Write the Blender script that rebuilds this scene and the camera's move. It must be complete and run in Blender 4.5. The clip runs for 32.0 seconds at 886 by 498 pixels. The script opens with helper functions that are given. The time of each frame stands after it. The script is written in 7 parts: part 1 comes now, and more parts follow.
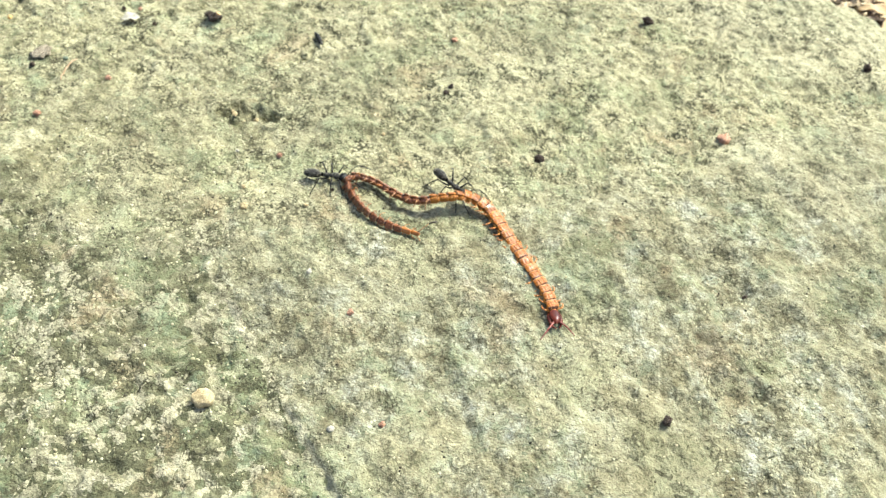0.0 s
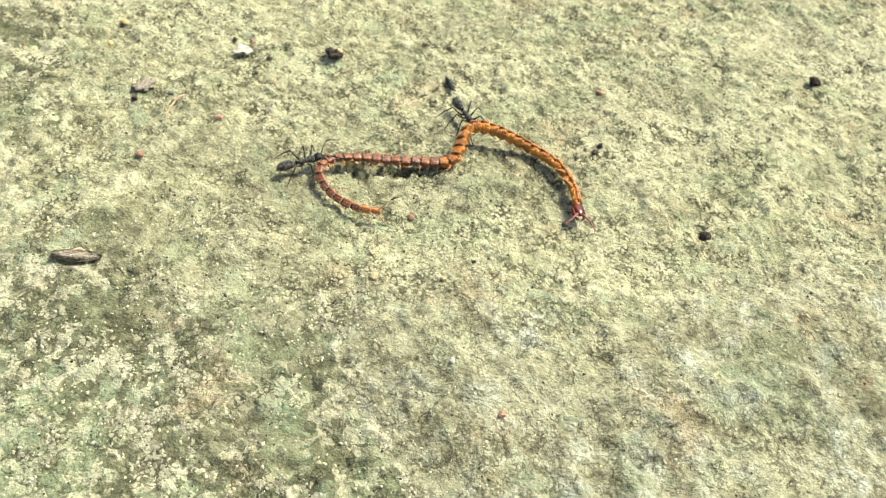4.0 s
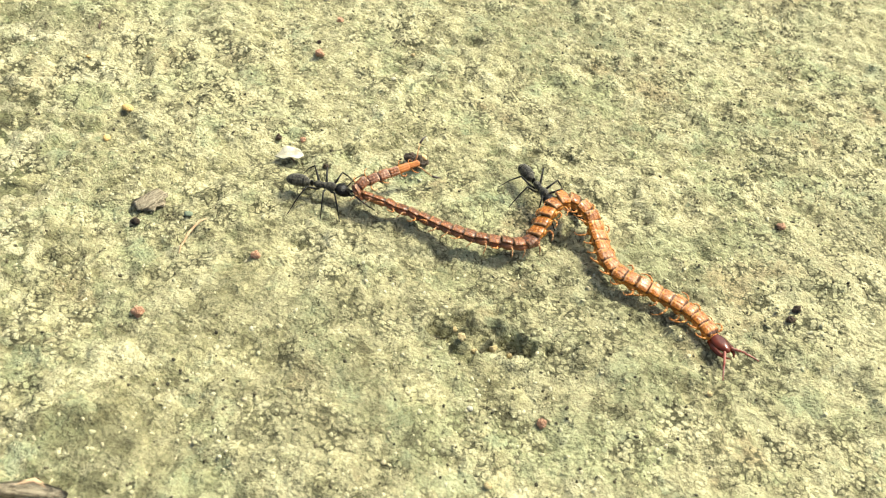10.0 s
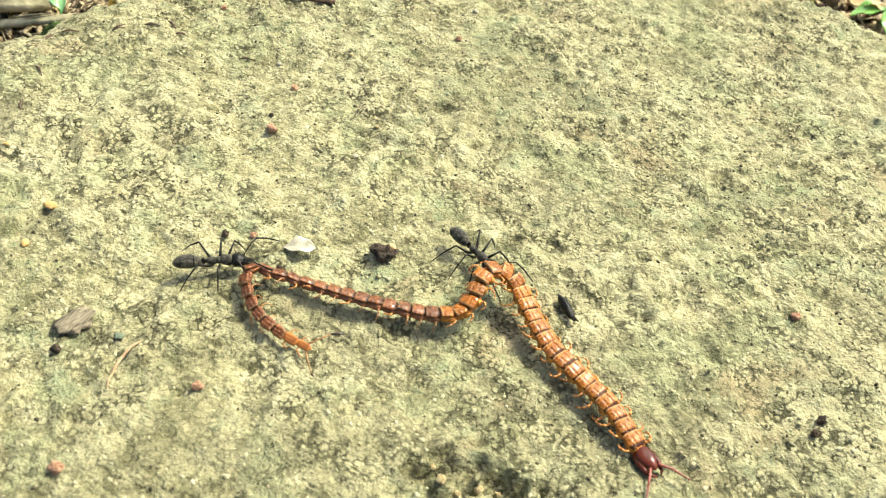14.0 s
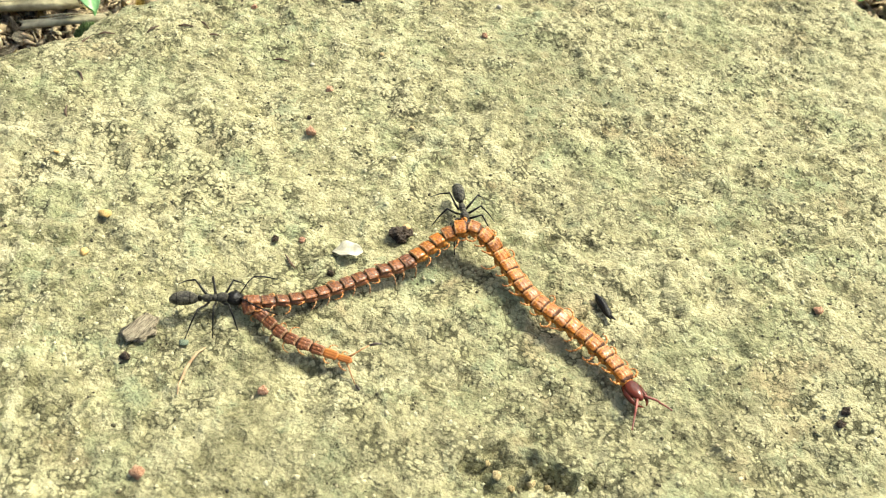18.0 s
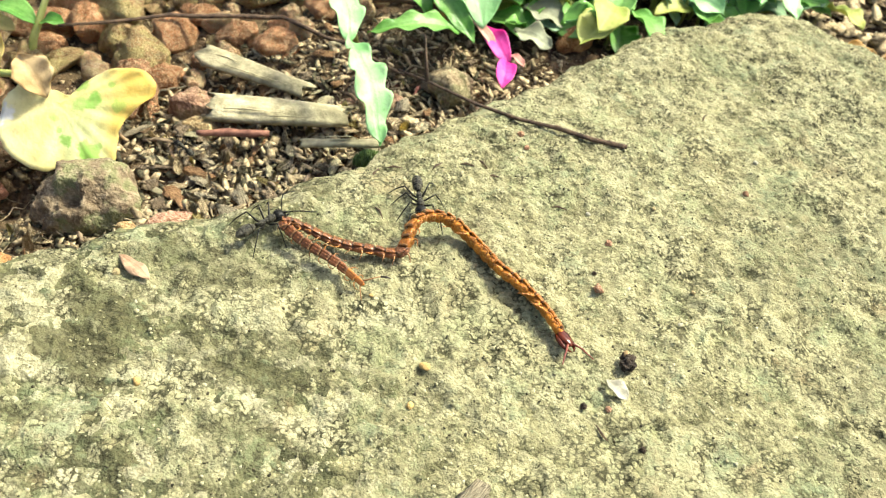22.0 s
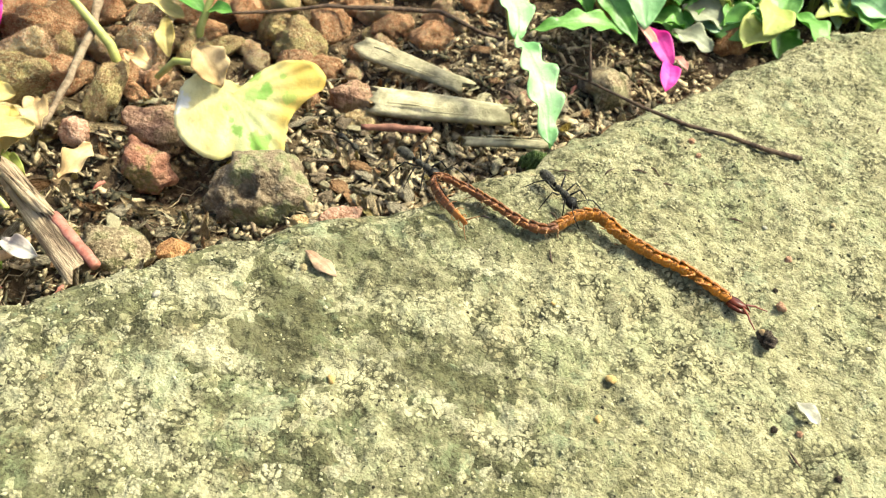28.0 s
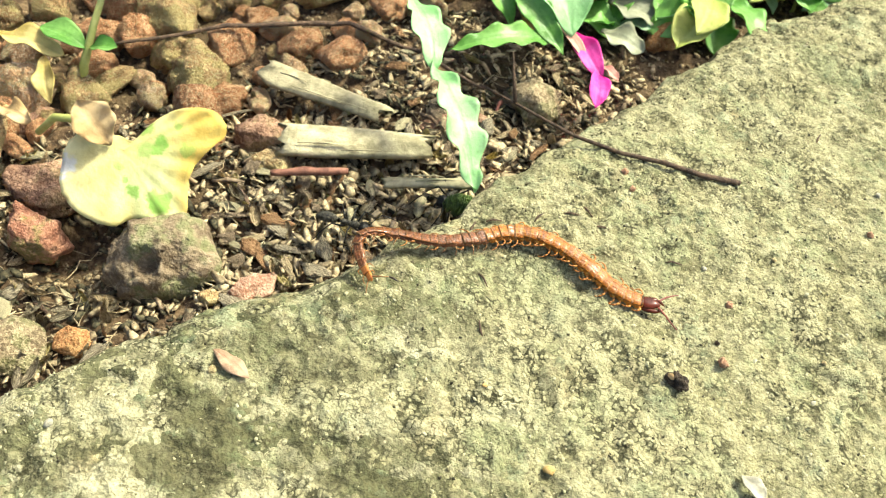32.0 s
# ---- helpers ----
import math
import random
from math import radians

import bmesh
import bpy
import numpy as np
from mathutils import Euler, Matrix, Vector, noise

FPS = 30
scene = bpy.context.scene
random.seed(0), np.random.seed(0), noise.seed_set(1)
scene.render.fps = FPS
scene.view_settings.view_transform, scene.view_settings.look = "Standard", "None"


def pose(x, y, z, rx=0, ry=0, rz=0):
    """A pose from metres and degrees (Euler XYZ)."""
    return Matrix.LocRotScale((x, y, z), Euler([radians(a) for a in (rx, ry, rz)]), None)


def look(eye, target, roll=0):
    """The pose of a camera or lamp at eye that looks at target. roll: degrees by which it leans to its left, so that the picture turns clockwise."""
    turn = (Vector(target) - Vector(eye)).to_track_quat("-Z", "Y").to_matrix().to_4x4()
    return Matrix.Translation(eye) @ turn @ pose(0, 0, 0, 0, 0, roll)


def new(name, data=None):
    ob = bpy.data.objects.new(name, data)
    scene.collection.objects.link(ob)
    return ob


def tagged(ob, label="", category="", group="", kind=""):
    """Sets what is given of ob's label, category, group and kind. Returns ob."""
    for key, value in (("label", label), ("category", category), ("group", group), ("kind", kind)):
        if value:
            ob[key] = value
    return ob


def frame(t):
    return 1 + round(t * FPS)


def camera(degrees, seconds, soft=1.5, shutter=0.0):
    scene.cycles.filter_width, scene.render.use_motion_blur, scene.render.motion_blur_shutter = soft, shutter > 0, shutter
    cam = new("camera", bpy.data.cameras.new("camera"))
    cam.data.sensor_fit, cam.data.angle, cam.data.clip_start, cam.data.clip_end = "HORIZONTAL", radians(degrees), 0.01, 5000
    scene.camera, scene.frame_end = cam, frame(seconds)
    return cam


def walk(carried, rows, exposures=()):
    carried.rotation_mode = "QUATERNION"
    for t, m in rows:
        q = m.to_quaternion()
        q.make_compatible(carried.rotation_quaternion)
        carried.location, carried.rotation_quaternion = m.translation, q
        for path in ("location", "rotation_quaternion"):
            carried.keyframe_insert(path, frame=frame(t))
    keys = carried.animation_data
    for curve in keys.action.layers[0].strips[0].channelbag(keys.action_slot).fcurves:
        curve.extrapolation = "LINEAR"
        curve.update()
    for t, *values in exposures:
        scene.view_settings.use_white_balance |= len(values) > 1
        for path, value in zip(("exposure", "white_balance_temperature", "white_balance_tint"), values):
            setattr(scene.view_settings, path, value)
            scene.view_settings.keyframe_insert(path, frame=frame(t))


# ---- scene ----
# A centipede dragged by two ants over a weathered stone slab, beside a gravel bed. Coordinates in centimetres inside helpers, metres in the scene.
import itertools

CM = 0.01
cam = camera(54.0, 32.0, 1.1)
cam.data.dof.use_dof, cam.data.dof.focus_distance, cam.data.dof.aperture_fstop = True, 0.121, 54.0
# camera path
walk(cam, [
    (0.0, pose(0.06326, -0.16023, 0.12852, 37.680, -4.531, 3.619)),
    (0.5, pose(0.06464, -0.16348, 0.14235, 37.892, -4.014, 3.627)),
    (1.0, pose(0.06387, -0.15407, 0.13902, 37.668, -3.658, 4.459)),
    (1.5, pose(0.06433, -0.14981, 0.12831, 37.624, -3.464, 5.169)),
    (2.0, pose(0.06362, -0.14805, 0.13107, 38.006, -3.739, 5.759)),
    (2.5, pose(0.04842, -0.14319, 0.13049, 37.858, -4.209, 6.102)),
    (3.0, pose(0.04242, -0.13996, 0.12744, 38.161, -4.522, 6.673)),
    (3.5, pose(0.04104, -0.13821, 0.12638, 38.356, -4.817, 6.868)),
    (4.0, pose(0.04071, -0.14088, 0.11431, 39.225, -5.243, 7.216)),
    (4.5, pose(0.02889, -0.13857, 0.10685, 40.422, -5.415, 7.837)),
    (6.5, pose(0.03681, -0.10068, 0.08317, 40.831, -3.974, 8.998)),
    (7.0, pose(0.03419, -0.10027, 0.08238, 41.108, -4.319, 8.768)),
    (7.5, pose(0.03538, -0.10017, 0.08316, 41.313, -4.585, 8.576)),
    (8.0, pose(0.03600, -0.10045, 0.08390, 41.596, -4.838, 8.425)),
    (8.5, pose(0.03243, -0.10063, 0.07993, 41.708, -5.206, 8.337)),
    (9.0, pose(0.03091, -0.09915, 0.08342, 42.081, -5.465, 8.413)),
    (9.5, pose(0.02887, -0.09812, 0.08415, 42.199, -5.701, 8.711)),
    (10.0, pose(0.01972, -0.09650, 0.08590, 42.668, -6.536, 8.584)),
    (10.5, pose(0.01155, -0.09238, 0.07955, 43.006, -6.891, 8.155)),
    (11.0, pose(0.01100, -0.07815, 0.08003, 43.693, -6.600, 7.212)),
    (11.5, pose(0.01933, -0.07814, 0.07676, 43.370, -5.903, 7.084)),
    (12.0, pose(0.02124, -0.07728, 0.08105, 43.574, -5.754, 6.681)),
    (12.5, pose(0.02032, -0.07726, 0.08204, 43.554, -5.982, 6.392)),
    (13.0, pose(0.02055, -0.07797, 0.08128, 43.646, -6.121, 6.379)),
    (13.5, pose(0.01770, -0.07742, 0.08273, 43.706, -6.356, 6.224)),
    (14.0, pose(0.01781, -0.07713, 0.08303, 43.692, -6.451, 6.159)),
    (14.5, pose(0.01711, -0.07700, 0.08383, 43.770, -6.712, 5.882)),
    (16.5, pose(0.01540, -0.07694, 0.08695, 42.178, -5.714, 5.161)),
    (17.0, pose(0.01430, -0.07695, 0.08784, 41.479, -5.692, 5.219)),
    (17.5, pose(0.01323, -0.07676, 0.08764, 41.255, -6.030, 5.231)),
    (18.0, pose(0.00942, -0.07719, 0.08968, 41.173, -6.711, 5.038)),
    (18.5, pose(0.00867, -0.07688, 0.08993, 40.971, -6.831, 5.161)),
    (19.0, pose(0.00618, -0.07663, 0.09177, 40.985, -7.083, 5.233)),
    (19.5, pose(0.00323, -0.07575, 0.09203, 40.926, -7.182, 5.587)),
    (20.0, pose(-0.00178, -0.07489, 0.09454, 40.643, -7.374, 6.033)),
    (20.5, pose(-0.00799, -0.07445, 0.09560, 40.473, -7.670, 6.514)),
    (21.0, pose(-0.01423, -0.07404, 0.09650, 40.526, -8.049, 7.245)),
    (21.5, pose(-0.02802, -0.07242, 0.09854, 41.379, -8.126, 9.299)),
    (22.0, pose(-0.03167, -0.07091, 0.10112, 42.155, -8.409, 10.893)),
    (22.5, pose(-0.04473, -0.07626, 0.10028, 43.193, -8.609, 12.540)),
    (23.0, pose(-0.04873, -0.07603, 0.09971, 43.349, -8.770, 14.394)),
    (23.5, pose(-0.05131, -0.07678, 0.09852, 43.204, -8.688, 15.916)),
    (24.0, pose(-0.05898, -0.07457, 0.09831, 42.748, -8.946, 16.873)),
    (24.5, pose(-0.05509, -0.07347, 0.09798, 42.056, -8.973, 17.560)),
    (25.0, pose(-0.05530, -0.07506, 0.09611, 41.561, -8.805, 17.976)),
    (25.5, pose(-0.05559, -0.07560, 0.09512, 41.368, -8.326, 18.388)),
    (27.5, pose(-0.04826, -0.07084, 0.10145, 40.258, -7.160, 16.409)),
    (28.0, pose(-0.05026, -0.07171, 0.10000, 40.368, -7.194, 15.607)),
    (28.5, pose(-0.04675, -0.07611, 0.09563, 40.448, -7.219, 15.060)),
    (29.0, pose(-0.04932, -0.07535, 0.09647, 39.735, -7.869, 14.720)),
    (29.5, pose(-0.05738, -0.06650, 0.09550, 38.249, -8.322, 15.004)),
    (30.0, pose(-0.05755, -0.06213, 0.10019, 36.662, -7.712, 15.334)),
    (30.5, pose(-0.05192, -0.04684, 0.10149, 34.790, -6.228, 15.099)),
    (31.0, pose(-0.04330, -0.04051, 0.10103, 34.418, -5.998, 13.633)),
    (31.5, pose(-0.05122, -0.04477, 0.10826, 34.650, -6.334, 11.995)),
    (32.0, pose(-0.05255, -0.04644, 0.10740, 35.191, -7.360, 10.547)),
], [(0.0, 1.1, 5700, 8), (4.5, 1.06, 6000, 7), (7.0, 1.06, 6350, 6), (9.0, 1.06, 6420, 5), (21.0, 1.06, 6420, 4), (24.0, 1.06, 6520, 2), (32.0, 1.06, 6500, 2)])
# end of camera path

# ---- light ----
SUN_AZ, SUN_EL = 44.0, 54.0      # where the sun stands: degrees from +x towards +y, and height
world = bpy.data.worlds.new("sky")
scene.world = world
world.use_nodes = True
wn = world.node_tree.nodes
sky = wn.new("ShaderNodeTexSky")
sky.sky_type, sky.sun_disc = "NISHITA", False
sky.sun_elevation, sky.sun_rotation = radians(SUN_EL), radians(90.0 - SUN_AZ)
sky.air_density, sky.dust_density, sky.ozone_density = 0.7, 5.0, 0.6
wn["Background"].inputs["Strength"].default_value = 0.15
world.node_tree.links.new(sky.outputs[0], wn["Background"].inputs["Color"])
sun = new("sun", bpy.data.lights.new("sun", "SUN"))
sun.data.energy, sun.data.angle, sun.data.color = 3.5, radians(9.0), (1.0, 0.96, 0.78)
ce, se = math.cos(radians(SUN_EL)), math.sin(radians(SUN_EL))
sun.matrix_world = look((ce * math.cos(radians(SUN_AZ)), ce * math.sin(radians(SUN_AZ)), se), (0, 0, 0))


# ---- materials ----
class Mat:
    """A node material put together in a few calls."""

    def __init__(self, name, rough=0.6, metal=0.0, spec=0.5):
        self.m = bpy.data.materials.new(name)
        self.m.use_nodes = True
        self.n, self.l = self.m.node_tree.nodes, self.m.node_tree.links
        self.b = self.n["Principled BSDF"]
        self.b.inputs["Roughness"].default_value = rough
        self.b.inputs["Metallic"].default_value = metal
        self.b.inputs["Specular IOR Level"].default_value = spec
        self.co = self.n.new("ShaderNodeTexCoord").outputs["Object"]
        self.h = None

    def noise(self, scale, detail=4.0, rough=0.6, co=None, distort=0.0):
        k = self.n.new("ShaderNodeTexNoise")
        k.inputs["Scale"].default_value, k.inputs["Detail"].default_value = scale, detail
        k.inputs["Roughness"].default_value, k.inputs["Distortion"].default_value = rough, distort
        self.l.new(co or self.co, k.inputs["Vector"])
        s = self.n.new("ShaderNodeMath")
        s.operation, s.use_clamp = "MULTIPLY_ADD", True
        s.inputs[1].default_value, s.inputs[2].default_value = 2.0, -0.5
        self.l.new(k.outputs["Fac"], s.inputs[0])
        return s.outputs[0]

    def cells(self, scale, out="Distance", co=None):
        k = self.n.new("ShaderNodeTexVoronoi")
        k.inputs["Scale"].default_value = scale
        self.l.new(co or self.co, k.inputs["Vector"])
        return k.outputs[out]

    def warp(self, co, scale, amount):
        """Coordinates shifted about by a noise."""
        k = self.n.new("ShaderNodeTexNoise")
        k.inputs["Scale"].default_value, k.inputs["Detail"].default_value = scale, 2.0
        self.l.new(co, k.inputs["Vector"])
        v = self.n.new("ShaderNodeVectorMath")
        v.operation = "MULTIPLY_ADD"
        self.l.new(k.outputs["Color"], v.inputs[0])
        v.inputs[1].default_value = (amount, amount, amount)
        self.l.new(co, v.inputs[2])
        return v.outputs[0]

    def grain(self, scale, co):
        """Grains as cells: the distance from the middle, a random number for each, and its middle."""
        k = self.n.new("ShaderNodeTexVoronoi")
        k.inputs["Scale"].default_value = scale
        self.l.new(co, k.inputs["Vector"])
        r = self.n.new("ShaderNodeSeparateColor")
        self.l.new(k.outputs["Color"], r.inputs[0])
        return k.outputs["Distance"], r.outputs[0], k.outputs["Position"]

    def ramp(self, fac, *stops):
        k = self.n.new("ShaderNodeValToRGB")
        e = k.color_ramp.elements
        while len(e) < len(stops):
            e.new(0.5)
        for el, (p, c) in zip(e, stops):
            el.position, el.color = p, (*c, 1) if len(c) == 3 else c
        self.l.new(fac, k.inputs["Fac"])
        return k.outputs["Color"]

    def step(self, fac, lo, hi):
        k = self.n.new("ShaderNodeMapRange")
        k.interpolation_type = "SMOOTHSTEP"
        k.inputs["From Min"].default_value, k.inputs["From Max"].default_value = lo, hi
        self.l.new(fac, k.inputs["Value"])
        return k.outputs["Result"]

    def math(self, op, a, b=0.0, c=None):
        k = self.n.new("ShaderNodeMath")
        k.operation = op
        for i, v in enumerate((a, b) if c is None else (a, b, c)):
            if isinstance(v, (int, float)):
                k.inputs[i].default_value = v
            else:
                self.l.new(v, k.inputs[i])
        return k.outputs[0]

    def mix(self, fac, a, b, mode="MIX"):
        k = self.n.new("ShaderNodeMix")
        k.data_type, k.blend_type = "RGBA", mode
        for v, sock in ((fac, k.inputs[0]), (a, k.inputs[6]), (b, k.inputs[7])):
            if isinstance(v, (int, float)):
                sock.default_value = v
            elif isinstance(v, tuple):
                sock.default_value = (*v, 1)
            else:
                self.l.new(v, sock)
        return k.outputs[2]

    def vary(self, col, amount=0.25, island=False):
        """Each piece a little lighter or darker."""
        if island:
            r = self.n.new("ShaderNodeNewGeometry").outputs["Random Per Island"]
        else:
            r = self.n.new("ShaderNodeObjectInfo").outputs["Random"]
        k = self.n.new("ShaderNodeHueSaturation")
        self.l.new(col, k.inputs["Color"])
        self.l.new(self.math("MULTIPLY_ADD", r, 2 * amount, 1 - amount), k.inputs["Value"])
        return k.outputs["Color"]

    def xyz(self):
        k = self.n.new("ShaderNodeSeparateXYZ")
        self.l.new(self.co, k.inputs[0])
        return k.outputs

    def color(self, c):
        if isinstance(c, tuple):
            self.b.inputs["Base Color"].default_value = (*c, 1)
        else:
            self.l.new(c, self.b.inputs["Base Color"])
        return self

    def rough(self, r):
        self.l.new(r, self.b.inputs["Roughness"])
        return self

    def bump(self, fac, strength=0.4, distance=0.0003):
        k = self.n.new("ShaderNodeBump")
        k.inputs["Strength"].default_value, k.inputs["Distance"].default_value = strength, distance
        self.l.new(fac, k.inputs["Height"])
        if self.h is not None:
            self.l.new(self.h, k.inputs["Normal"])
        self.h = k.outputs["Normal"]
        self.l.new(self.h, self.b.inputs["Normal"])
        return self


def plain(name, dark, light, scale=400.0, rough=0.6, bump=0.3, vary=0.2, spec=0.5, sub=0.0):
    """A grainy two-tone surface with fine relief."""
    m = Mat(name, rough, 0.0, spec)
    n = m.noise(scale, 5.0, 0.65)
    c = m.ramp(n, (0.3, dark), (0.72, light))
    c = m.mix(m.step(m.noise(scale * 0.2, 3.0), 0.42, 0.66), c, tuple(0.75 * v for v in dark), "MIX") if sub else c
    m.color(m.vary(c, vary)).bump(m.noise(scale * 2.5, 4.0), bump, 0.0003)
    return m.m


def stone():
    """Weathered slab: whole grains that clump into crusts, films and sandy stretches."""
    m = Mat("weathered_stone", 0.92, 0.0, 0.2)
    x, y, z = m.xyz()
    big, mid = m.noise(28, 4.0), m.noise(150, 5.0, 0.7)
    warped = m.warp(m.warp(m.co, 300, 0.0012), 1100, 0.0006)
    far_a, rnd_a, at_a = m.grain(760, warped)
    far_b, rnd_b, at_b = m.grain(1500, warped)
    # the parts of the slab: sandy flake, mossy corner, crusted rim
    rim_x = m.math("MULTIPLY_ADD", m.math("MAXIMUM", m.math("MULTIPLY_ADD", y, -1.0, -0.07), 0.0), 0.72, 0.0265)
    over = m.math("ADD", m.math("SUBTRACT", x, rim_x), m.math("MULTIPLY_ADD", mid, 0.005, -0.0025))
    top_y = m.math("MULTIPLY_ADD", m.math("MAXIMUM", m.math("ADD", x, -0.07), 0.0), 0.45, -0.050)
    under = m.math("ADD", m.math("SUBTRACT", top_y, y), m.math("MULTIPLY_ADD", big, 0.02, -0.01))
    sandy = m.math("MULTIPLY", m.step(over, -0.0006, 0.0012), m.step(under, -0.004, 0.012))
    bare = m.math("SUBTRACT", 1.0, sandy)
    mossy = m.math("MULTIPLY", bare, m.step(m.math("MULTIPLY_ADD", big, 0.02, y), -0.042, -0.062))
    crusted = m.step(m.math("ADD", m.math("MULTIPLY_ADD", y, 0.25, x), m.math("MULTIPLY_ADD", big, 0.03, -0.015)), -0.034, -0.052)
    wild = m.math("MAXIMUM", mossy, crusted)
    # grains of cream, ochre and grey
    blend = m.math("ADD", m.math("MULTIPLY", m.noise(330, 4.0, 0.65, at_a), 0.55), m.math("MULTIPLY_ADD", rnd_a, 0.2, m.math("MULTIPLY", rnd_b, 0.25)))
    c = m.ramp(blend, (0.2, (0.17, 0.16, 0.086)), (0.34, (0.35, 0.33, 0.19)), (0.5, (0.47, 0.443, 0.27)), (0.75, (0.505, 0.478, 0.302)), (0.95, (0.525, 0.498, 0.33)))
    # the sandy flake: brownish to blue-white bloom
    bloom = m.ramp(m.noise(170, 6.0, 0.7), (0.25, (0.34, 0.315, 0.20)), (0.5, (0.44, 0.43, 0.29)), (0.72, (0.50, 0.51, 0.40)), (0.9, (0.56, 0.57, 0.50)))
    bloom = m.mix(0.7, bloom, m.ramp(m.math("MULTIPLY_ADD", rnd_b, 0.6, m.math("MULTIPLY", fine_of(m), 0.4)), (0.15, (0.45, 0.43, 0.36)), (0.5, (1.0, 1.0, 1.0)), (0.9, (1.25, 1.24, 1.2))), "MULTIPLY")
    c = m.mix(sandy, c, bloom)
    # pale crust and dark film in clumps of whole grains
    clump = m.math("MULTIPLY_ADD", m.noise(230, 4.0, 0.6, at_a), 0.86, m.math("MULTIPLY", rnd_a, 0.14))
    dark = m.math("MULTIPLY", m.step(m.math("MULTIPLY_ADD", mossy, -0.08, clump), 0.50, 0.44), m.math("MULTIPLY_ADD", wild, 0.85, m.math("MULTIPLY", bare, 0.1)))
    c = m.mix(dark, c, m.mix(rnd_a, (0.085, 0.09, 0.048), (0.20, 0.198, 0.105)))
    pale = m.math("MULTIPLY", m.step(clump, 0.56, 0.60), m.math("MULTIPLY_ADD", wild, 0.75, m.math("MULTIPLY", bare, 0.22)))
    c = m.mix(pale, c, m.mix(rnd_a, (0.48, 0.455, 0.30), (0.52, 0.495, 0.345)))
    dusk = m.math("MULTIPLY", m.step(m.noise(95, 6.0, 0.7, at_b), 0.56, 0.68), m.math("MULTIPLY_ADD", bare, 0.32, 0.06))
    c = m.mix(dusk, c, (0.20, 0.196, 0.108))
    # broader crusts and films along the rim and in the mossy corner
    broad = m.math("MULTIPLY_ADD", m.noise(105, 5.0, 0.66, at_a), 0.9, m.math("MULTIPLY", rnd_a, 0.1))
    c = m.mix(m.math("MULTIPLY", m.step(broad, 0.45, 0.38), m.math("MULTIPLY_ADD", crusted, 0.6, m.math("MULTIPLY", bare, 0.12))), c, (0.16, 0.162, 0.085))
    c = m.mix(m.math("MULTIPLY", m.step(broad, 0.58, 0.64), m.math("MULTIPLY_ADD", crusted, 0.55, m.math("MULTIPLY", bare, 0.15))), c, (0.52, 0.49, 0.325))
    far_c, rnd_c, at_c = m.grain(520, m.warp(warped, 700, 0.0018))
    camo = m.math("ADD", m.math("MULTIPLY", m.noise(110, 4.0, 0.6, at_c), 0.34), m.math("MULTIPLY_ADD", rnd_c, 0.42, m.math("MULTIPLY", rnd_a, 0.12)))
    c = m.mix(m.math("MULTIPLY", m.math("MULTIPLY", mossy, m.step(camo, 0.46, 0.42)), 0.82), c, m.mix(rnd_a, (0.095, 0.10, 0.056), (0.20, 0.20, 0.11)))
    c = m.mix(m.math("MULTIPLY", m.math("MULTIPLY", mossy, m.step(camo, 0.46, 0.50)), 0.8), c, m.mix(rnd_a, (0.41, 0.39, 0.265), (0.49, 0.46, 0.325)))
    # algae, earth and dust in ragged patches
    c = m.mix(m.math("MULTIPLY", m.step(m.noise(60, 7.0, 0.72), 0.5, 0.66), 0.42), c, (0.30, 0.355, 0.20))
    c = m.mix(m.math("MULTIPLY", m.step(m.noise(130, 6.0, 0.72, at_b), 0.62, 0.72), 0.45), c, (0.25, 0.31, 0.20))
    c = m.mix(m.math("MULTIPLY", m.step(m.noise(48, 7.0, 0.72), 0.60, 0.78), 0.42), c, (0.44, 0.33, 0.20))
    dust = m.math("MULTIPLY", m.step(m.noise(38, 6.0, 0.68, distort=0.4), 0.52, 0.66), m.math("MULTIPLY_ADD", mossy, -0.5, 0.55))
    c = m.mix(dust, c, (0.47, 0.445, 0.28))
    # old stains and crusts with outlines of their own
    wob, wob2 = m.noise(260, 5.0, 0.7, at_a), m.noise(240, 5.0, 0.7, at_a, 0.7)
    patchy = m.math("MULTIPLY_ADD", m.step(m.math("MULTIPLY_ADD", rnd_b, 0.2, m.noise(300, 4.0, 0.6, at_b)), 0.74, 0.42), 0.75, 0.4)
    for spots, tint in ((CRUSTS, (0.54, 0.51, 0.34)), (FILMS, (0.135, 0.13, 0.068)), (STAINS, (0.20, 0.19, 0.115))):
        for u, v, ru, rv, amount in spots:
            dx = m.math("MULTIPLY", m.math("ADD", m.math("MULTIPLY_ADD", wob, 0.005, x), -u * CM - 0.0025), 1 / (ru * CM))
            dy = m.math("MULTIPLY", m.math("ADD", m.math("MULTIPLY_ADD", wob2, 0.005, y), -v * CM - 0.0025), 1 / (rv * CM))
            d = m.math("ADD", m.math("MULTIPLY", dx, dx), m.math("MULTIPLY", dy, dy))
            c = m.mix(m.math("MULTIPLY", m.math("MULTIPLY", m.step(d, 1.5, 0.6), patchy) if spots is STAINS else m.step(d, 1.4, 0.8), amount), c, tint)
    # a pale crumbling rim where the flake begins
    lip = m.math("MULTIPLY", m.math("MULTIPLY", m.step(over, -0.0022, -0.0012), m.step(over, 0.0006, -0.0004)), m.step(y, -0.062, -0.07))
    c = m.mix(m.math("MULTIPLY", lip, 0.6), c, (0.60, 0.56, 0.40))
    # fine grit, and the shade in gaps between grains, put into the colour
    gap_shade_a, gap_shade_b = m.step(far_a, 0.50, 0.70), m.step(far_b, 0.42, 0.66)
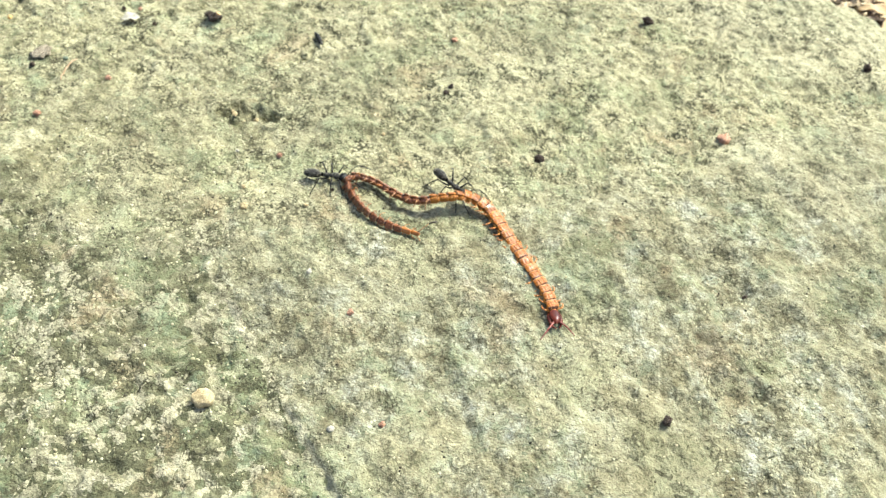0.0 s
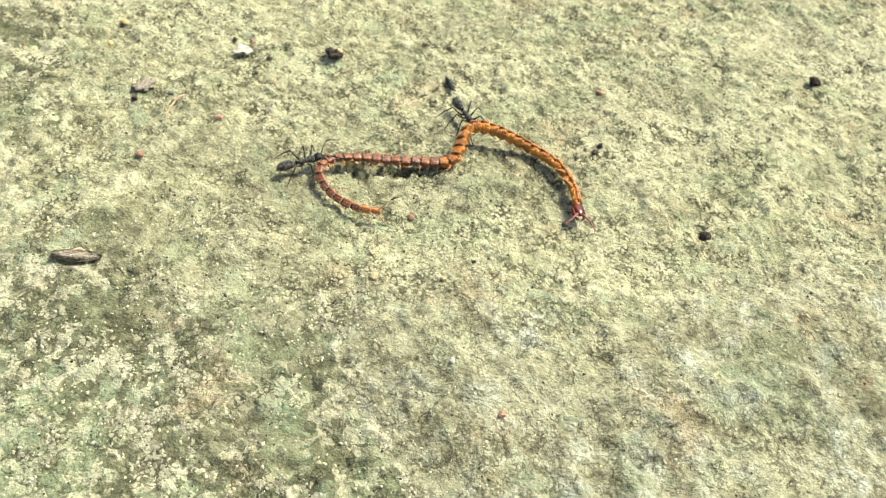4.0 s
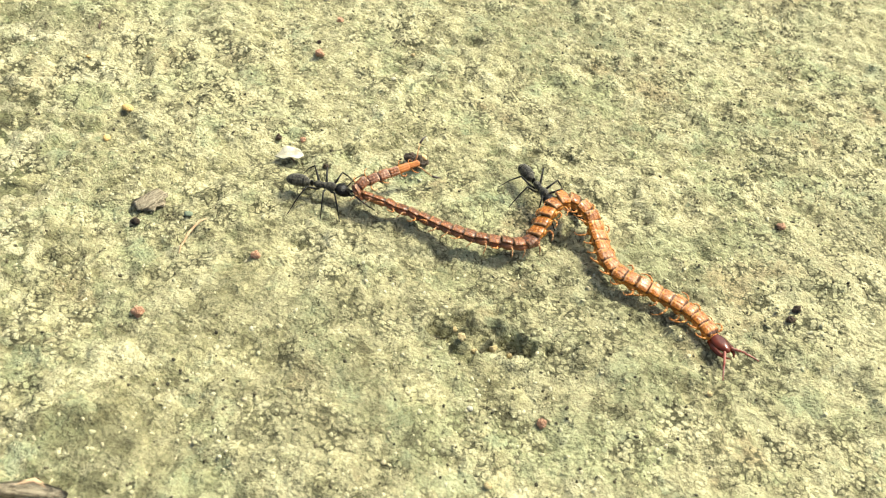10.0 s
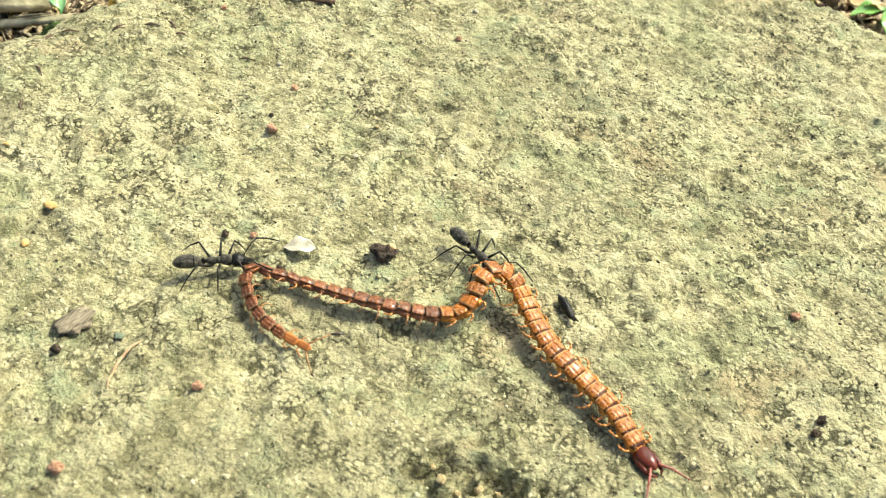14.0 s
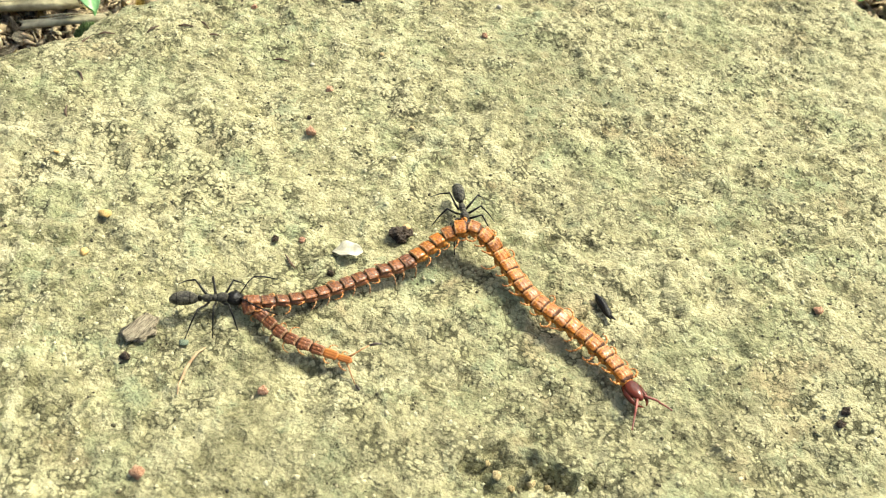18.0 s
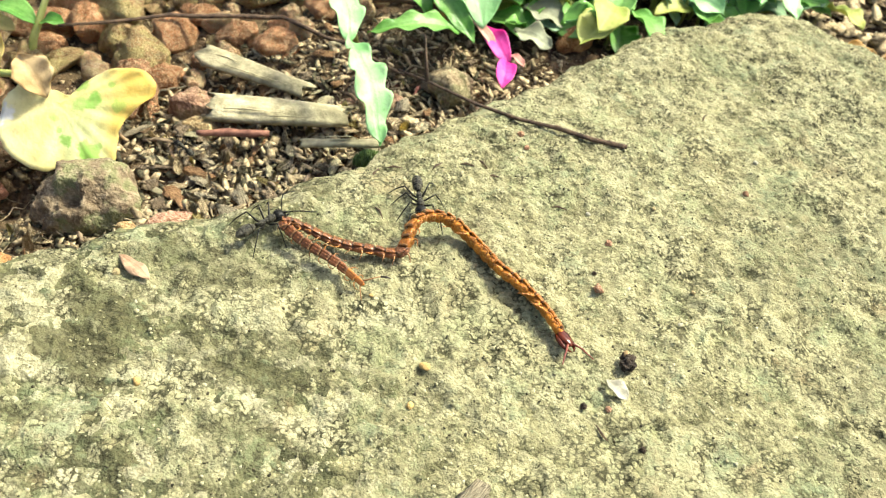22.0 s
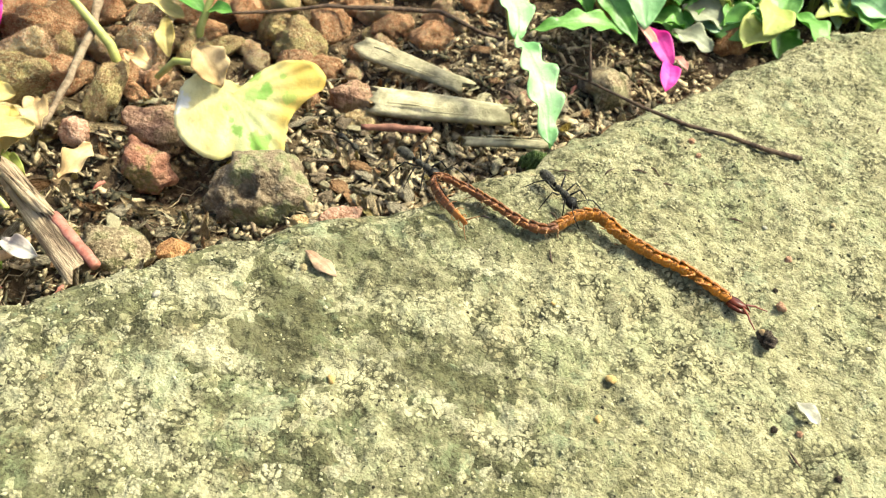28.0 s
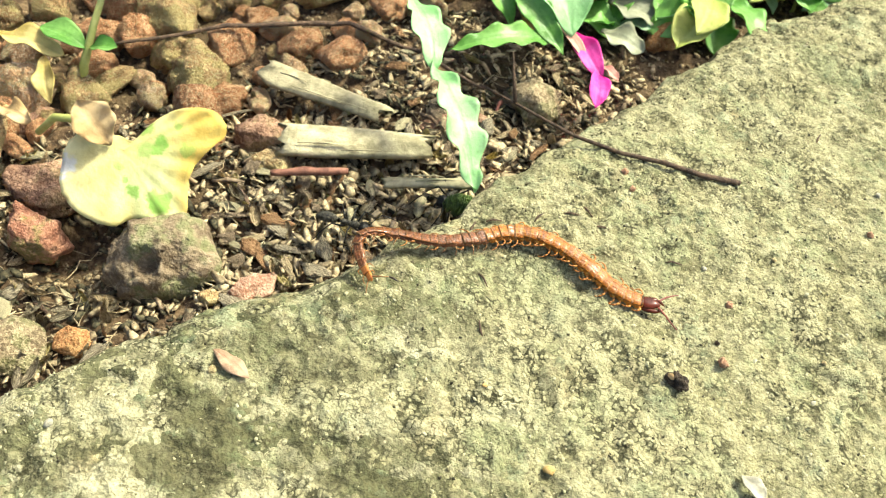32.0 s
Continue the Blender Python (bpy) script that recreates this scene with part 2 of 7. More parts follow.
    spread = m.math("MULTIPLY", m.math("MULTIPLY_ADD", m.step(m.noise(45, 5.0, 0.65), 0.34, 0.6), 0.6, 0.4), m.math("MULTIPLY_ADD", m.step(m.noise(260, 4.0, 0.65, at_b), 0.56, 0.40), 0.85, 0.15))
    gaps = m.math("MULTIPLY", m.math("MAXIMUM", m.math("MULTIPLY", gap_shade_a, 0.6), gap_shade_b), m.math("MULTIPLY", spread, m.math("MULTIPLY_ADD", sandy, -0.3, 1.0)))
    c = m.mix(gaps, c, (0.085, 0.082, 0.045))
    grit = m.noise(2600, 3.0, 0.6)
    c = m.mix(0.4, c, m.ramp(grit, (0.2, (0.5, 0.48, 0.42)), (0.5, (1.0, 1.0, 0.97)), (0.8, (1.22, 1.22, 1.18))), "MULTIPLY")
    # pores and the lows of the rubble: their shade is painted in as well
    pore = m.step(m.noise(440, 5.0, 0.7, distort=0.8), 0.36, 0.24)
    c = m.mix(m.math("MULTIPLY", m.math("MULTIPLY", pore, m.step(m.noise(34, 5.0, 0.65), 0.3, 0.55)), 0.7), c, (0.085, 0.078, 0.042))
    rubble = m.noise(420, 5.0, 0.68)
    c = m.mix(0.75, c, m.ramp(rubble, (0.16, (0.42, 0.41, 0.36)), (0.36, (0.92, 0.92, 0.9)), (0.55, (1.02, 1.02, 1.0)), (0.85, (1.06, 1.06, 1.04))), "MULTIPLY")
    h = m.math("ADD", m.math("MULTIPLY_ADD", far_a, -0.5, m.math("MULTIPLY", rnd_a, 0.5)), m.math("MULTIPLY_ADD", far_b, -0.35, m.math("MULTIPLY_ADD", pore, -0.35, m.math("MULTIPLY", rnd_b, 0.3))))
    # weathering: slow changes of tone over the whole slab
    c = m.mix(0.8, c, m.ramp(m.noise(42, 6.0, 0.7, distort=0.3), (0.2, (0.66, 0.66, 0.62)), (0.45, (0.95, 0.95, 0.93)), (0.65, (1.0, 1.0, 1.0)), (0.85, (1.06, 1.06, 1.04))), "MULTIPLY")
    c = m.mix(0.55, c, m.ramp(m.noise(170, 5.0, 0.68), (0.2, (0.66, 0.65, 0.6)), (0.45, (1.0, 1.0, 1.0)), (0.8, (1.1, 1.1, 1.08))), "MULTIPLY")
    c = m.mix(1.0, c, m.mix(sandy, (0.85, 0.834, 0.775), (0.68, 0.661, 0.602)), "MULTIPLY")
    m.color(c).bump(rubble, 0.6, 0.0009).bump(h, 0.6, 0.0008).bump(grit, 0.6, 0.0004)
    return m.m


def fine_of(m):
    return m.noise(900, 4.0, 0.65)


# places on the slab, in centimetres: x, y, half width, half depth, strength
CRUSTS = ((-9.02, -0.51, 0.86, 0.30, 0.75), (-7.03, -1.11, 0.90, 0.21, 0.75), (-5.29, 1.44, 0.45, 0.21, 0.62), (-8.22, -1.52, 0.69, 0.17, 0.75), (-3.99, 0.74, 0.58, 0.27, 0.50), (-9.66, -2.17, 0.56, 0.21, 0.70), (-8.70, -1.50, 0.44, 0.20, 0.70),
          (-10.31, -2.89, 0.46, 0.20, 0.70), (-5.45, 0.09, 0.49, 0.19, 0.50), (-8.72, -2.96, 0.73, 0.23, 0.60), (-4.46, -1.33, 0.68, 0.24, 0.50), (0.3, -1.8, 0.25, 0.18, 0.6), (15.5, 1.8, 3.0, 1.8, 0.5), (14.0, -3.2, 1.8, 1.3, 0.35), (11.5, 2.8, 1.6, 1.0, 0.35), (-1.75, -4.3, 0.4, 0.3, 0.4))
FILMS = ((-7.88, -1.00, 0.58, 0.29, 0.85), (-6.81, 0.89, 1.09, 0.37, 0.6), (-5.34, 1.88, 0.92, 0.35, 0.41), (-5.31, -0.26, 0.82, 0.25, 0.41), (-5.57, -0.77, 0.60, 0.20, 0.54), (-0.59, -6.92, 0.58, 0.51, 0.5), (-7.76, -0.29, 0.68, 0.24, 0.75),
         (-9.34, -1.56, 0.36, 0.18, 0.60), (-6.20, -0.62, 0.55, 0.23, 0.50), (-8.04, -2.06, 0.42, 0.18, 0.50), (-5.60, -1.64, 0.52, 0.20, 0.45), (-8.99, 0.32, 0.41, 0.15, 0.50), (-7.55, -1.32, 0.28, 0.16, 0.75), (-1.8, -5.3, 0.5, 0.3, 0.6))
STAINS = ((8.25, 0.5, 1.1, 0.75, 0.5), (0.6, -4.3, 1.0, 0.55, 0.4), (0.25, -2.8, 1.0, 0.4, 0.4), (3.3, 1.4, 1.0, 0.6, 0.36), (2.4, 4.6, 1.3, 0.9, 0.36), (1.0, -1.4, 1.3, 0.45, 0.4), (4.3, 3.9, 1.2, 0.8, 0.26), (2.6, -2.4, 1.6, 0.7, 0.4), (1.2, -7.0, 0.9, 0.7, 0.45), (1.6, -8.6, 0.8, 0.6, 0.45),
          (4.3, -1.5, 1.3, 0.8, 0.45), (5.6, -2.5, 1.5, 1.0, 0.38), (3.2, -3.4, 1.3, 0.7, 0.35), (1.2, -5.0, 1.1, 0.8, 0.5), (2.0, -6.2, 0.8, 0.6, 0.4), (3.6, -7.6, 1.2, 1.1, 0.36), (4.7, -9.2, 1.1, 1.0, 0.32), (3.0, 0.2, 0.9, 0.5, 0.4), (6.3, -0.6, 1.2, 0.7, 0.3), (-0.5, -5.6, 1.2, 0.9, 0.42), (0.5, -3.5, 1.1, 0.6, 0.4), (-1.4, -3.3, 1.0, 0.7, 0.36), (-1.3, -2.0, 1.0, 0.6, 0.3))


def soil():
    m = Mat("damp_soil", 0.95, 0.0, 0.2)
    c = m.ramp(m.noise(300, 6.0, 0.7), (0.3, (0.03, 0.02, 0.012)), (0.55, (0.11, 0.07, 0.038)), (0.75, (0.24, 0.165, 0.09)))
    c = m.mix(m.math("MULTIPLY", m.step(m.noise(60, 4.0), 0.5, 0.65), 0.7), c, (0.10, 0.07, 0.036))
    m.color(c).bump(m.noise(700, 5.0), 0.8, 0.0008)
    return m.m


def chitin(name, a, b, rough, rim=0.0, spec=0.5):
    """Horny skin: mottled, uneven in gloss. rim: a pale rear rim and a dark joint in front."""
    m = Mat(name, rough, 0.0, spec)
    c = m.ramp(m.noise(600, 3.0), (0.2, a), (0.8, b))
    c = m.mix(m.math("MULTIPLY", m.step(m.noise(1800, 3.0), 0.55, 0.85), 0.35), c, tuple(0.35 * v for v in a))
    c = m.vary(c, 0.3)
    if rim:
        x, y, z = m.xyz()
        c = m.mix(m.math("MULTIPLY", m.step(x, -0.00080, -0.00092), rim), c, (0.66, 0.42, 0.2))
        c = m.mix(m.math("MULTIPLY", m.step(x, 0.00022, 0.00050), 0.95 if rim > 0.2 else 0.8), c, tuple(0.2 * v for v in a))
    c = m.mix(m.math("MULTIPLY", m.step(m.noise(2400, 3.0), 0.6, 0.74), 0.4), c, tuple(min(0.7, 2.2 * v + 0.04) for v in b))
    m.b.inputs["Coat Weight"].default_value, m.b.inputs["Coat Roughness"].default_value = (0.34 if rim else 0.1), 0.09
    m.color(c).bump(m.noise(700, 4.0), 0.5, 0.0003).bump(m.noise(2600, 3.0), 0.5, 0.00018).rough(m.math("MULTIPLY_ADD", m.noise(900, 3.0), 0.25, rough - 0.1))
    return m.m


def rock(name, a, b, cover=None, amount=0.5, scale=180.0, local=False, smooth=1.0):
    """A stone with blotches, grain, pits and, on some, a film of moss."""
    m = Mat(name, 0.88, 0.0, 0.25)
    scale = scale * 0.012 if local else scale
    deep = smooth * (0.035 if local else 0.0012)
    n = m.noise(scale, 6.0, 0.72)
    c = m.vary(m.ramp(n, (0.2, tuple(0.6 * v for v in a)), (0.4, a), (0.66, b)), 0.22)
    if cover:
        c = m.mix(m.math("MULTIPLY", m.step(m.noise(scale * 0.7, 4.0), 0.46, 0.6), amount), c, cover)
    c = m.mix(m.math("MULTIPLY", m.step(m.noise(scale * 7, 3.0, 0.7), 0.5, 0.66), 0.35), c, tuple(min(0.8, 1.5 * v + 0.05) for v in b))
    m.color(c).bump(m.noise(scale * 2.2, 5.0, 0.7), 0.8, deep).bump(m.noise(scale * 9, 3.0), 0.5, 0.25 * deep)
    return m.m


def leaf_mat(name, a, b, spots=None, rough=0.5, glow=0.35, scale=140.0, edge=None):
    """A thin leaf: mottled, with light shining through it."""
    m = Mat(name, rough, 0.0, 0.4)
    c = m.ramp(m.noise(scale, 4.0), (0.35, a), (0.65, b))
    if edge:
        x, y, z = m.xyz()
        c = m.mix(m.step(m.math("ADD", x, m.math("MULTIPLY", m.noise(200, 3.0), 0.006)), 0.006, 0.014), c, edge)
    if spots:
        # green spots that have not yet turned, and a bleached rim
        x, y, z = m.xyz()
        wob, wob2 = m.noise(420, 3.0), m.noise(380, 3.0, distort=1.0)
        x_cream = m.step(m.math("MULTIPLY_ADD", m.noise(120, 4.0), 0.006, x), -0.002, -0.008)
        c = m.mix(m.math("MULTIPLY", x_cream, 0.55), c, (0.84, 0.79, 0.48))
        pale = m.math("MULTIPLY", m.step(m.math("ABSOLUTE", m.math("MULTIPLY_ADD", m.noise(150, 4.0), 0.005, m.math("ADD", x, -0.0045))), 0.006, 0.002), m.step(y, 0.006, 0.0))
        c = m.mix(m.math("MULTIPLY", pale, 0.6), c, (0.66, 0.74, 0.36))
        for u, v, r, amount in ((0.42, 0.34, 0.15, 1.0), (0.34, 0.26, 0.12, 0.9), (0.15, 0.24, 0.15, 0.6), (0.22, 0.61, 0.12, 0.8), (0.12, 0.55, 0.08, 0.7), (0.68, 0.6, 0.08, 0.7), (0.82, 0.22, 0.13, 0.6), (-0.3, 0.02, 0.1, 0.5), (-0.19, -0.22, 0.07, 0.7), (-0.1, -0.44, 0.14, 0.9), (0.32, -0.67, 0.2, 1.0), (0.22, -0.52, 0.12, 0.8), (0.45, -0.55, 0.12, 0.7)):
            dx, dy = m.math("ADD", m.math("MULTIPLY", wob, 0.0016), m.math("ADD", x, -u * 0.01 - 0.0008)), m.math("ADD", m.math("MULTIPLY", wob2, 0.0016), m.math("ADD", y, -v * 0.01 - 0.0008))
            d = m.math("SQRT", m.math("ADD", m.math("MULTIPLY", dx, dx), m.math("MULTIPLY", dy, dy)))
            c = m.mix(m.math("MULTIPLY", m.step(d, r * 0.011, r * 0.006), amount), c, spots)
        dx, dy = m.math("ADD", m.math("MULTIPLY", wob, 0.003), m.math("ADD", x, 0.0098)), m.math("ADD", m.math("MULTIPLY", wob2, 0.003), m.math("ADD", y, -0.0022))
        d = m.math("SQRT", m.math("ADD", m.math("MULTIPLY", dx, dx), m.math("MULTIPLY", dy, dy)))
        c = m.mix(m.step(d, 0.0024, 0.0012), c, (0.8, 0.78, 0.7))
    c = m.mix(m.math("MULTIPLY", m.step(m.noise(scale * 6, 3.0), 0.5, 0.7), 0.2), c, tuple(0.6 * v for v in a))
    m.color(m.vary(c, 0.12)).bump(m.noise(scale * 5, 4.0), 0.3, 0.0004)
    t = m.n.new("ShaderNodeBsdfTranslucent")
    m.l.new(c, t.inputs["Color"])
    mix = m.n.new("ShaderNodeMixShader")
    mix.inputs[0].default_value = glow
    m.l.new(m.b.outputs[0], mix.inputs[1])
    m.l.new(t.outputs[0], mix.inputs[2])
    m.l.new(mix.outputs[0], m.n["Material Output"].inputs["Surface"])
    return m.m


def fibrous(name, a, b, along=(40, 900, 900), rough=0.85):
    """Weathered wood with its grain along x."""
    m = Mat(name, rough, 0.0, 0.25)
    k = m.n.new("ShaderNodeMapping")
    k.inputs["Scale"].default_value = along
    m.l.new(m.co, k.inputs["Vector"])
    n = m.noise(1.0, 5.0, 0.7, co=k.outputs[0])
    c = m.ramp(n, (0.3, tuple(0.45 * v for v in a)), (0.42, a), (0.62, b))
    c = m.mix(m.math("MULTIPLY", m.step(m.noise(150, 4.0), 0.52, 0.66), 0.5), c, tuple(0.5 * v for v in a))
    m.color(c).bump(n, 0.9, 0.0007).bump(m.noise(1400, 3.0), 0.3, 0.0003)
    return m.m


def grains(name, a, b, rough=0.85):
    m = Mat(name, rough, 0.0, 0.25)
    m.color(m.vary(m.ramp(m.noise(1500, 3.0), (0.3, a), (0.7, b)), 0.4, True)).bump(m.noise(3000, 3.0), 0.4, 0.0002)
    return m.m


def sand(name):
    """Single grains: cream, ochre, grey-green and a few white or dark ones."""
    m = Mat(name, 0.85, 0.0, 0.25)
    r = m.n.new("ShaderNodeNewGeometry").outputs["Random Per Island"]
    c = m.ramp(r, (0.0, (0.14, 0.13, 0.07)), (0.16, (0.28, 0.26, 0.145)), (0.42, (0.39, 0.36, 0.205)), (0.7, (0.43, 0.40, 0.24)), (0.9, (0.37, 0.32, 0.19)), (0.98, (0.43, 0.405, 0.27)))
    c = m.mix(m.math("MULTIPLY", m.step(m.noise(90, 5.0), 0.52, 0.7), 0.5), c, (0.26, 0.27, 0.155))
    m.color(m.mix(0.5, c, m.ramp(m.noise(3000, 3.0), (0.3, (0.7, 0.7, 0.66)), (0.7, (1.15, 1.15, 1.1))), "MULTIPLY")).bump(m.noise(3000, 3.0), 0.4, 0.0002)
    return m.m


STONE, SOIL = stone(), soil()
CHITIN = chitin("brown_chitin", (0.085, 0.026, 0.005), (0.20, 0.064, 0.011), 0.32, 0.15, 0.3)
CHITIN_ORANGE = chitin("orange_brown_chitin", (0.2, 0.057, 0.003), (0.36, 0.12, 0.008), 0.3, 0.3, 0.22)
SOFT = chitin("soft_skin", (0.10, 0.031, 0.007), (0.20, 0.066, 0.015), 0.45)
SOFT_ORANGE = chitin("soft_orange_skin", (0.30, 0.095, 0.008), (0.47, 0.175, 0.02), 0.45, 0.0, 0.3)
GRAIN = sand("sand_grain")
DARK_GRIT = grains("dark_grit", (0.03, 0.028, 0.016), (0.10, 0.085, 0.045))
SOIL_CRUMB = grains("soil_crumb", (0.07, 0.054, 0.031), (0.38, 0.29, 0.165))
CHAFF = grains("chaff", (0.26, 0.195, 0.11), (0.50, 0.40, 0.235))
DARK_CRUMB = rock("dark_crumb", (0.045, 0.032, 0.022), (0.12, 0.085, 0.055), scale=500)
TAN_STONE = rock("tan_stone", (0.36, 0.24, 0.11), (0.55, 0.41, 0.2), (0.30, 0.25, 0.09), 0.4)
BROWN_STONE = rock("brown_stone", (0.22, 0.12, 0.075), (0.42, 0.26, 0.16), (0.2, 0.17, 0.07), 0.45)
MOSSY_ROCK = rock("mossy_rock", (0.22, 0.16, 0.09), (0.44, 0.36, 0.21), (0.13, 0.14, 0.05), 0.6, 220)
LATERITE = rock("laterite", (0.15, 0.108, 0.064), (0.26, 0.2, 0.12), (0.185, 0.19, 0.085), 0.9, 130)
MOSSY_RED = rock("mossy_red_stone", (0.28, 0.12, 0.07), (0.42, 0.22, 0.13), (0.2, 0.21, 0.06), 0.7)
ORANGE_STONE = rock("orange_stone", (0.44, 0.2, 0.075), (0.62, 0.34, 0.14), scale=260)
PINK_STONE = rock("pink_stone", (0.46, 0.23, 0.14), (0.66, 0.4, 0.27), scale=260)
GRAVEL_RED = rock("gravel_red", (0.56, 0.25, 0.11), (0.78, 0.45, 0.24), (0.46, 0.19, 0.08), 0.4, 150, True)
GRAVEL_PINK = rock("gravel_pink", (0.62, 0.36, 0.19), (0.84, 0.58, 0.35), (0.60, 0.50, 0.22), 0.45, 150, True)
GRAVEL_BROWN = rock("gravel_brown", (0.44, 0.27, 0.12), (0.68, 0.47, 0.23), (0.50, 0.43, 0.16), 0.55, 150, True)
TAN_PEBBLE = rock("tan_pebble", (0.47, 0.35, 0.16), (0.58, 0.45, 0.23), (0.46, 0.37, 0.2), 0.25, 150, True, 0.006)
GRAVEL_FAR = rock("gravel_far", (0.54, 0.29, 0.14), (0.78, 0.51, 0.29), (0.52, 0.40, 0.17), 0.45, 150)
RED_PEBBLE = rock("red_pebble", (0.36, 0.18, 0.10), (0.5, 0.3, 0.18), None, 0.4, 150, True, 0.006)
DARK_LUMP = rock("dark_lump", (0.05, 0.036, 0.024), (0.14, 0.095, 0.06), None, 0.4, 150, True)
WHITE_CHIP = plain("white_chip", (0.26, 0.24, 0.17), (0.41, 0.38, 0.28), 700, 0.7, 0.3, 0.08)
ORANGE_CHIP = plain("ochre_chip", (0.42, 0.26, 0.08), (0.6, 0.42, 0.15), 700, 0.8, 0.4, 0.1)
GREEN_CHIP = plain("green_scrap", (0.10, 0.13, 0.08), (0.2, 0.24, 0.15), 700, 0.8, 0.4, 0.1)
HUSK_PALE = fibrous("husk_pale", (0.56, 0.42, 0.23), (0.76, 0.61, 0.37), (1.5, 14, 14))
HUSK_BROWN = fibrous("husk_brown", (0.34, 0.18, 0.08), (0.52, 0.31, 0.15), (1.5, 14, 14))
HUSK_GREY = fibrous("husk_grey", (0.36, 0.295, 0.19), (0.6, 0.51, 0.34), (1.5, 14, 14))
HUSK_YELLOW = fibrous("husk_yellow", (0.56, 0.44, 0.16), (0.74, 0.62, 0.28), (1.5, 14, 14))
PALE_WOOD = plain("pale_wood", (0.24, 0.21, 0.115), (0.47, 0.41, 0.245), 300, 0.85, 0.6, 0.15)
BARK = fibrous("bark", (0.29, 0.205, 0.125), (0.5, 0.385, 0.245), (60, 1000, 1000))
TWIG = plain("twig_bark", (0.045, 0.026, 0.014), (0.14, 0.085, 0.048), 900, 0.85, 0.6, 0.15)
TWIG_GREY = plain("grey_twig_bark", (0.17, 0.115, 0.065), (0.32, 0.24, 0.15), 700, 0.85, 0.6, 0.15)
RED_STICK = plain("red_stalk", (0.33, 0.105, 0.07), (0.47, 0.2, 0.14), 600, 0.6, 0.3, 0.1)
DULL_STALK = plain("dull_red_stalk", (0.16, 0.06, 0.035), (0.34, 0.15, 0.09), 500, 0.7, 0.5, 0.1)
ROOT = plain("root_skin", (0.32, 0.2, 0.1), (0.48, 0.33, 0.18), 500, 0.75, 0.4, 0.1)
PALE_STEM = plain("pale_stem", (0.36, 0.38, 0.09), (0.5, 0.5, 0.16), 300, 0.5, 0.2, 0.1)
GREEN_LEAF = leaf_mat("green_leaf", (0.13, 0.33, 0.05), (0.26, 0.5, 0.12), None, 0.34)
MINT_LEAF = leaf_mat("mint_leaf", (0.27, 0.53, 0.20), (0.44, 0.68, 0.34), None, 0.36)
PALE_GREEN_LEAF = leaf_mat("pale_green_leaf", (0.22, 0.38, 0.19), (0.36, 0.52, 0.3))
YELLOW_GREEN = leaf_mat("yellow_green_leaf", (0.36, 0.42, 0.08), (0.52, 0.54, 0.15))
YELLOW_LEAF = leaf_mat("yellowing_leaf", (0.74, 0.65, 0.24), (0.82, 0.75, 0.36), (0.30, 0.52, 0.10), 0.7, 0.3, 90, (0.74, 0.54, 0.12))
DRY_LEAF = leaf_mat("dry_leaf", (0.45, 0.3, 0.13), (0.62, 0.46, 0.24), None, 0.7, 0.2)
DRY_YELLOW = leaf_mat("dry_yellow_leaf", (0.48, 0.36, 0.1), (0.64, 0.52, 0.2), None, 0.7, 0.2)
DRY_ORANGE = leaf_mat("dry_orange_leaf", (0.28, 0.14, 0.035), (0.42, 0.24, 0.06), None, 0.6, 0.25)
PAPER_LEAF = leaf_mat("papery_leaf", (0.26, 0.27, 0.17), (0.42, 0.43, 0.29), None, 0.8, 0.25)
DRY_PINK = leaf_mat("dry_pinkish_husk", (0.34, 0.2, 0.115), (0.5, 0.33, 0.2), None, 0.7, 0.1, 300)
WHITE_PETAL = leaf_mat("white_petal", (0.62, 0.52, 0.46), (0.78, 0.74, 0.62), None, 0.6, 0.3)
MAGENTA = leaf_mat("magenta_petal", (0.80, 0.03, 0.34), (0.92, 0.12, 0.52), None, 0.5, 0.35)
PINK_STALK = leaf_mat("pink_stalk", (0.58, 0.26, 0.2), (0.68, 0.38, 0.28), None, 0.5, 0.2)
MOSS_BRIGHT = plain("bright_moss", (0.10, 0.17, 0.02), (0.3, 0.4, 0.06), 600, 0.8, 0.2, 0.2)
MOSS = plain("moss", (0.035, 0.06, 0.012), (0.10, 0.15, 0.03), 600, 0.8, 0.2, 0.2)
TAIL = plain("orange_chitin", (0.34, 0.11, 0.018), (0.50, 0.19, 0.035), 600, 0.35, 0.1, 0.1)
LEG = plain("leg_chitin", (0.34, 0.115, 0.018), (0.50, 0.21, 0.045), 900, 0.4, 0.1, 0.2)
PALE_LEG = plain("pale_leg_chitin", (0.26, 0.11, 0.035), (0.42, 0.22, 0.08), 900, 0.45, 0.1, 0.2)
TIP = plain("dark_claw", (0.012, 0.006, 0.004), (0.035, 0.02, 0.012), 900, 0.4, 0.1, 0.1)
HEAD = plain("head_chitin", (0.045, 0.0085, 0.004), (0.095, 0.017, 0.006), 500, 0.14, 0.08, 0.1, 0.3)
ANTENNA = plain("antenna_chitin", (0.14, 0.025, 0.015), (0.24, 0.05, 0.025), 900, 0.4, 0.1, 0.1)
ANT = plain("black_chitin", (0.003, 0.0026, 0.002), (0.010, 0.009, 0.006), 1200, 0.3, 0.3, 0.05, 0.2)
# dusty black, with a grey-olive sheen painted in as the lighter tone
GASTER = plain("dusty_sheen_chitin", (0.014, 0.0125, 0.0085), (0.085, 0.077, 0.052), 1700, 0.4, 0.5, 0.05, 0.25)


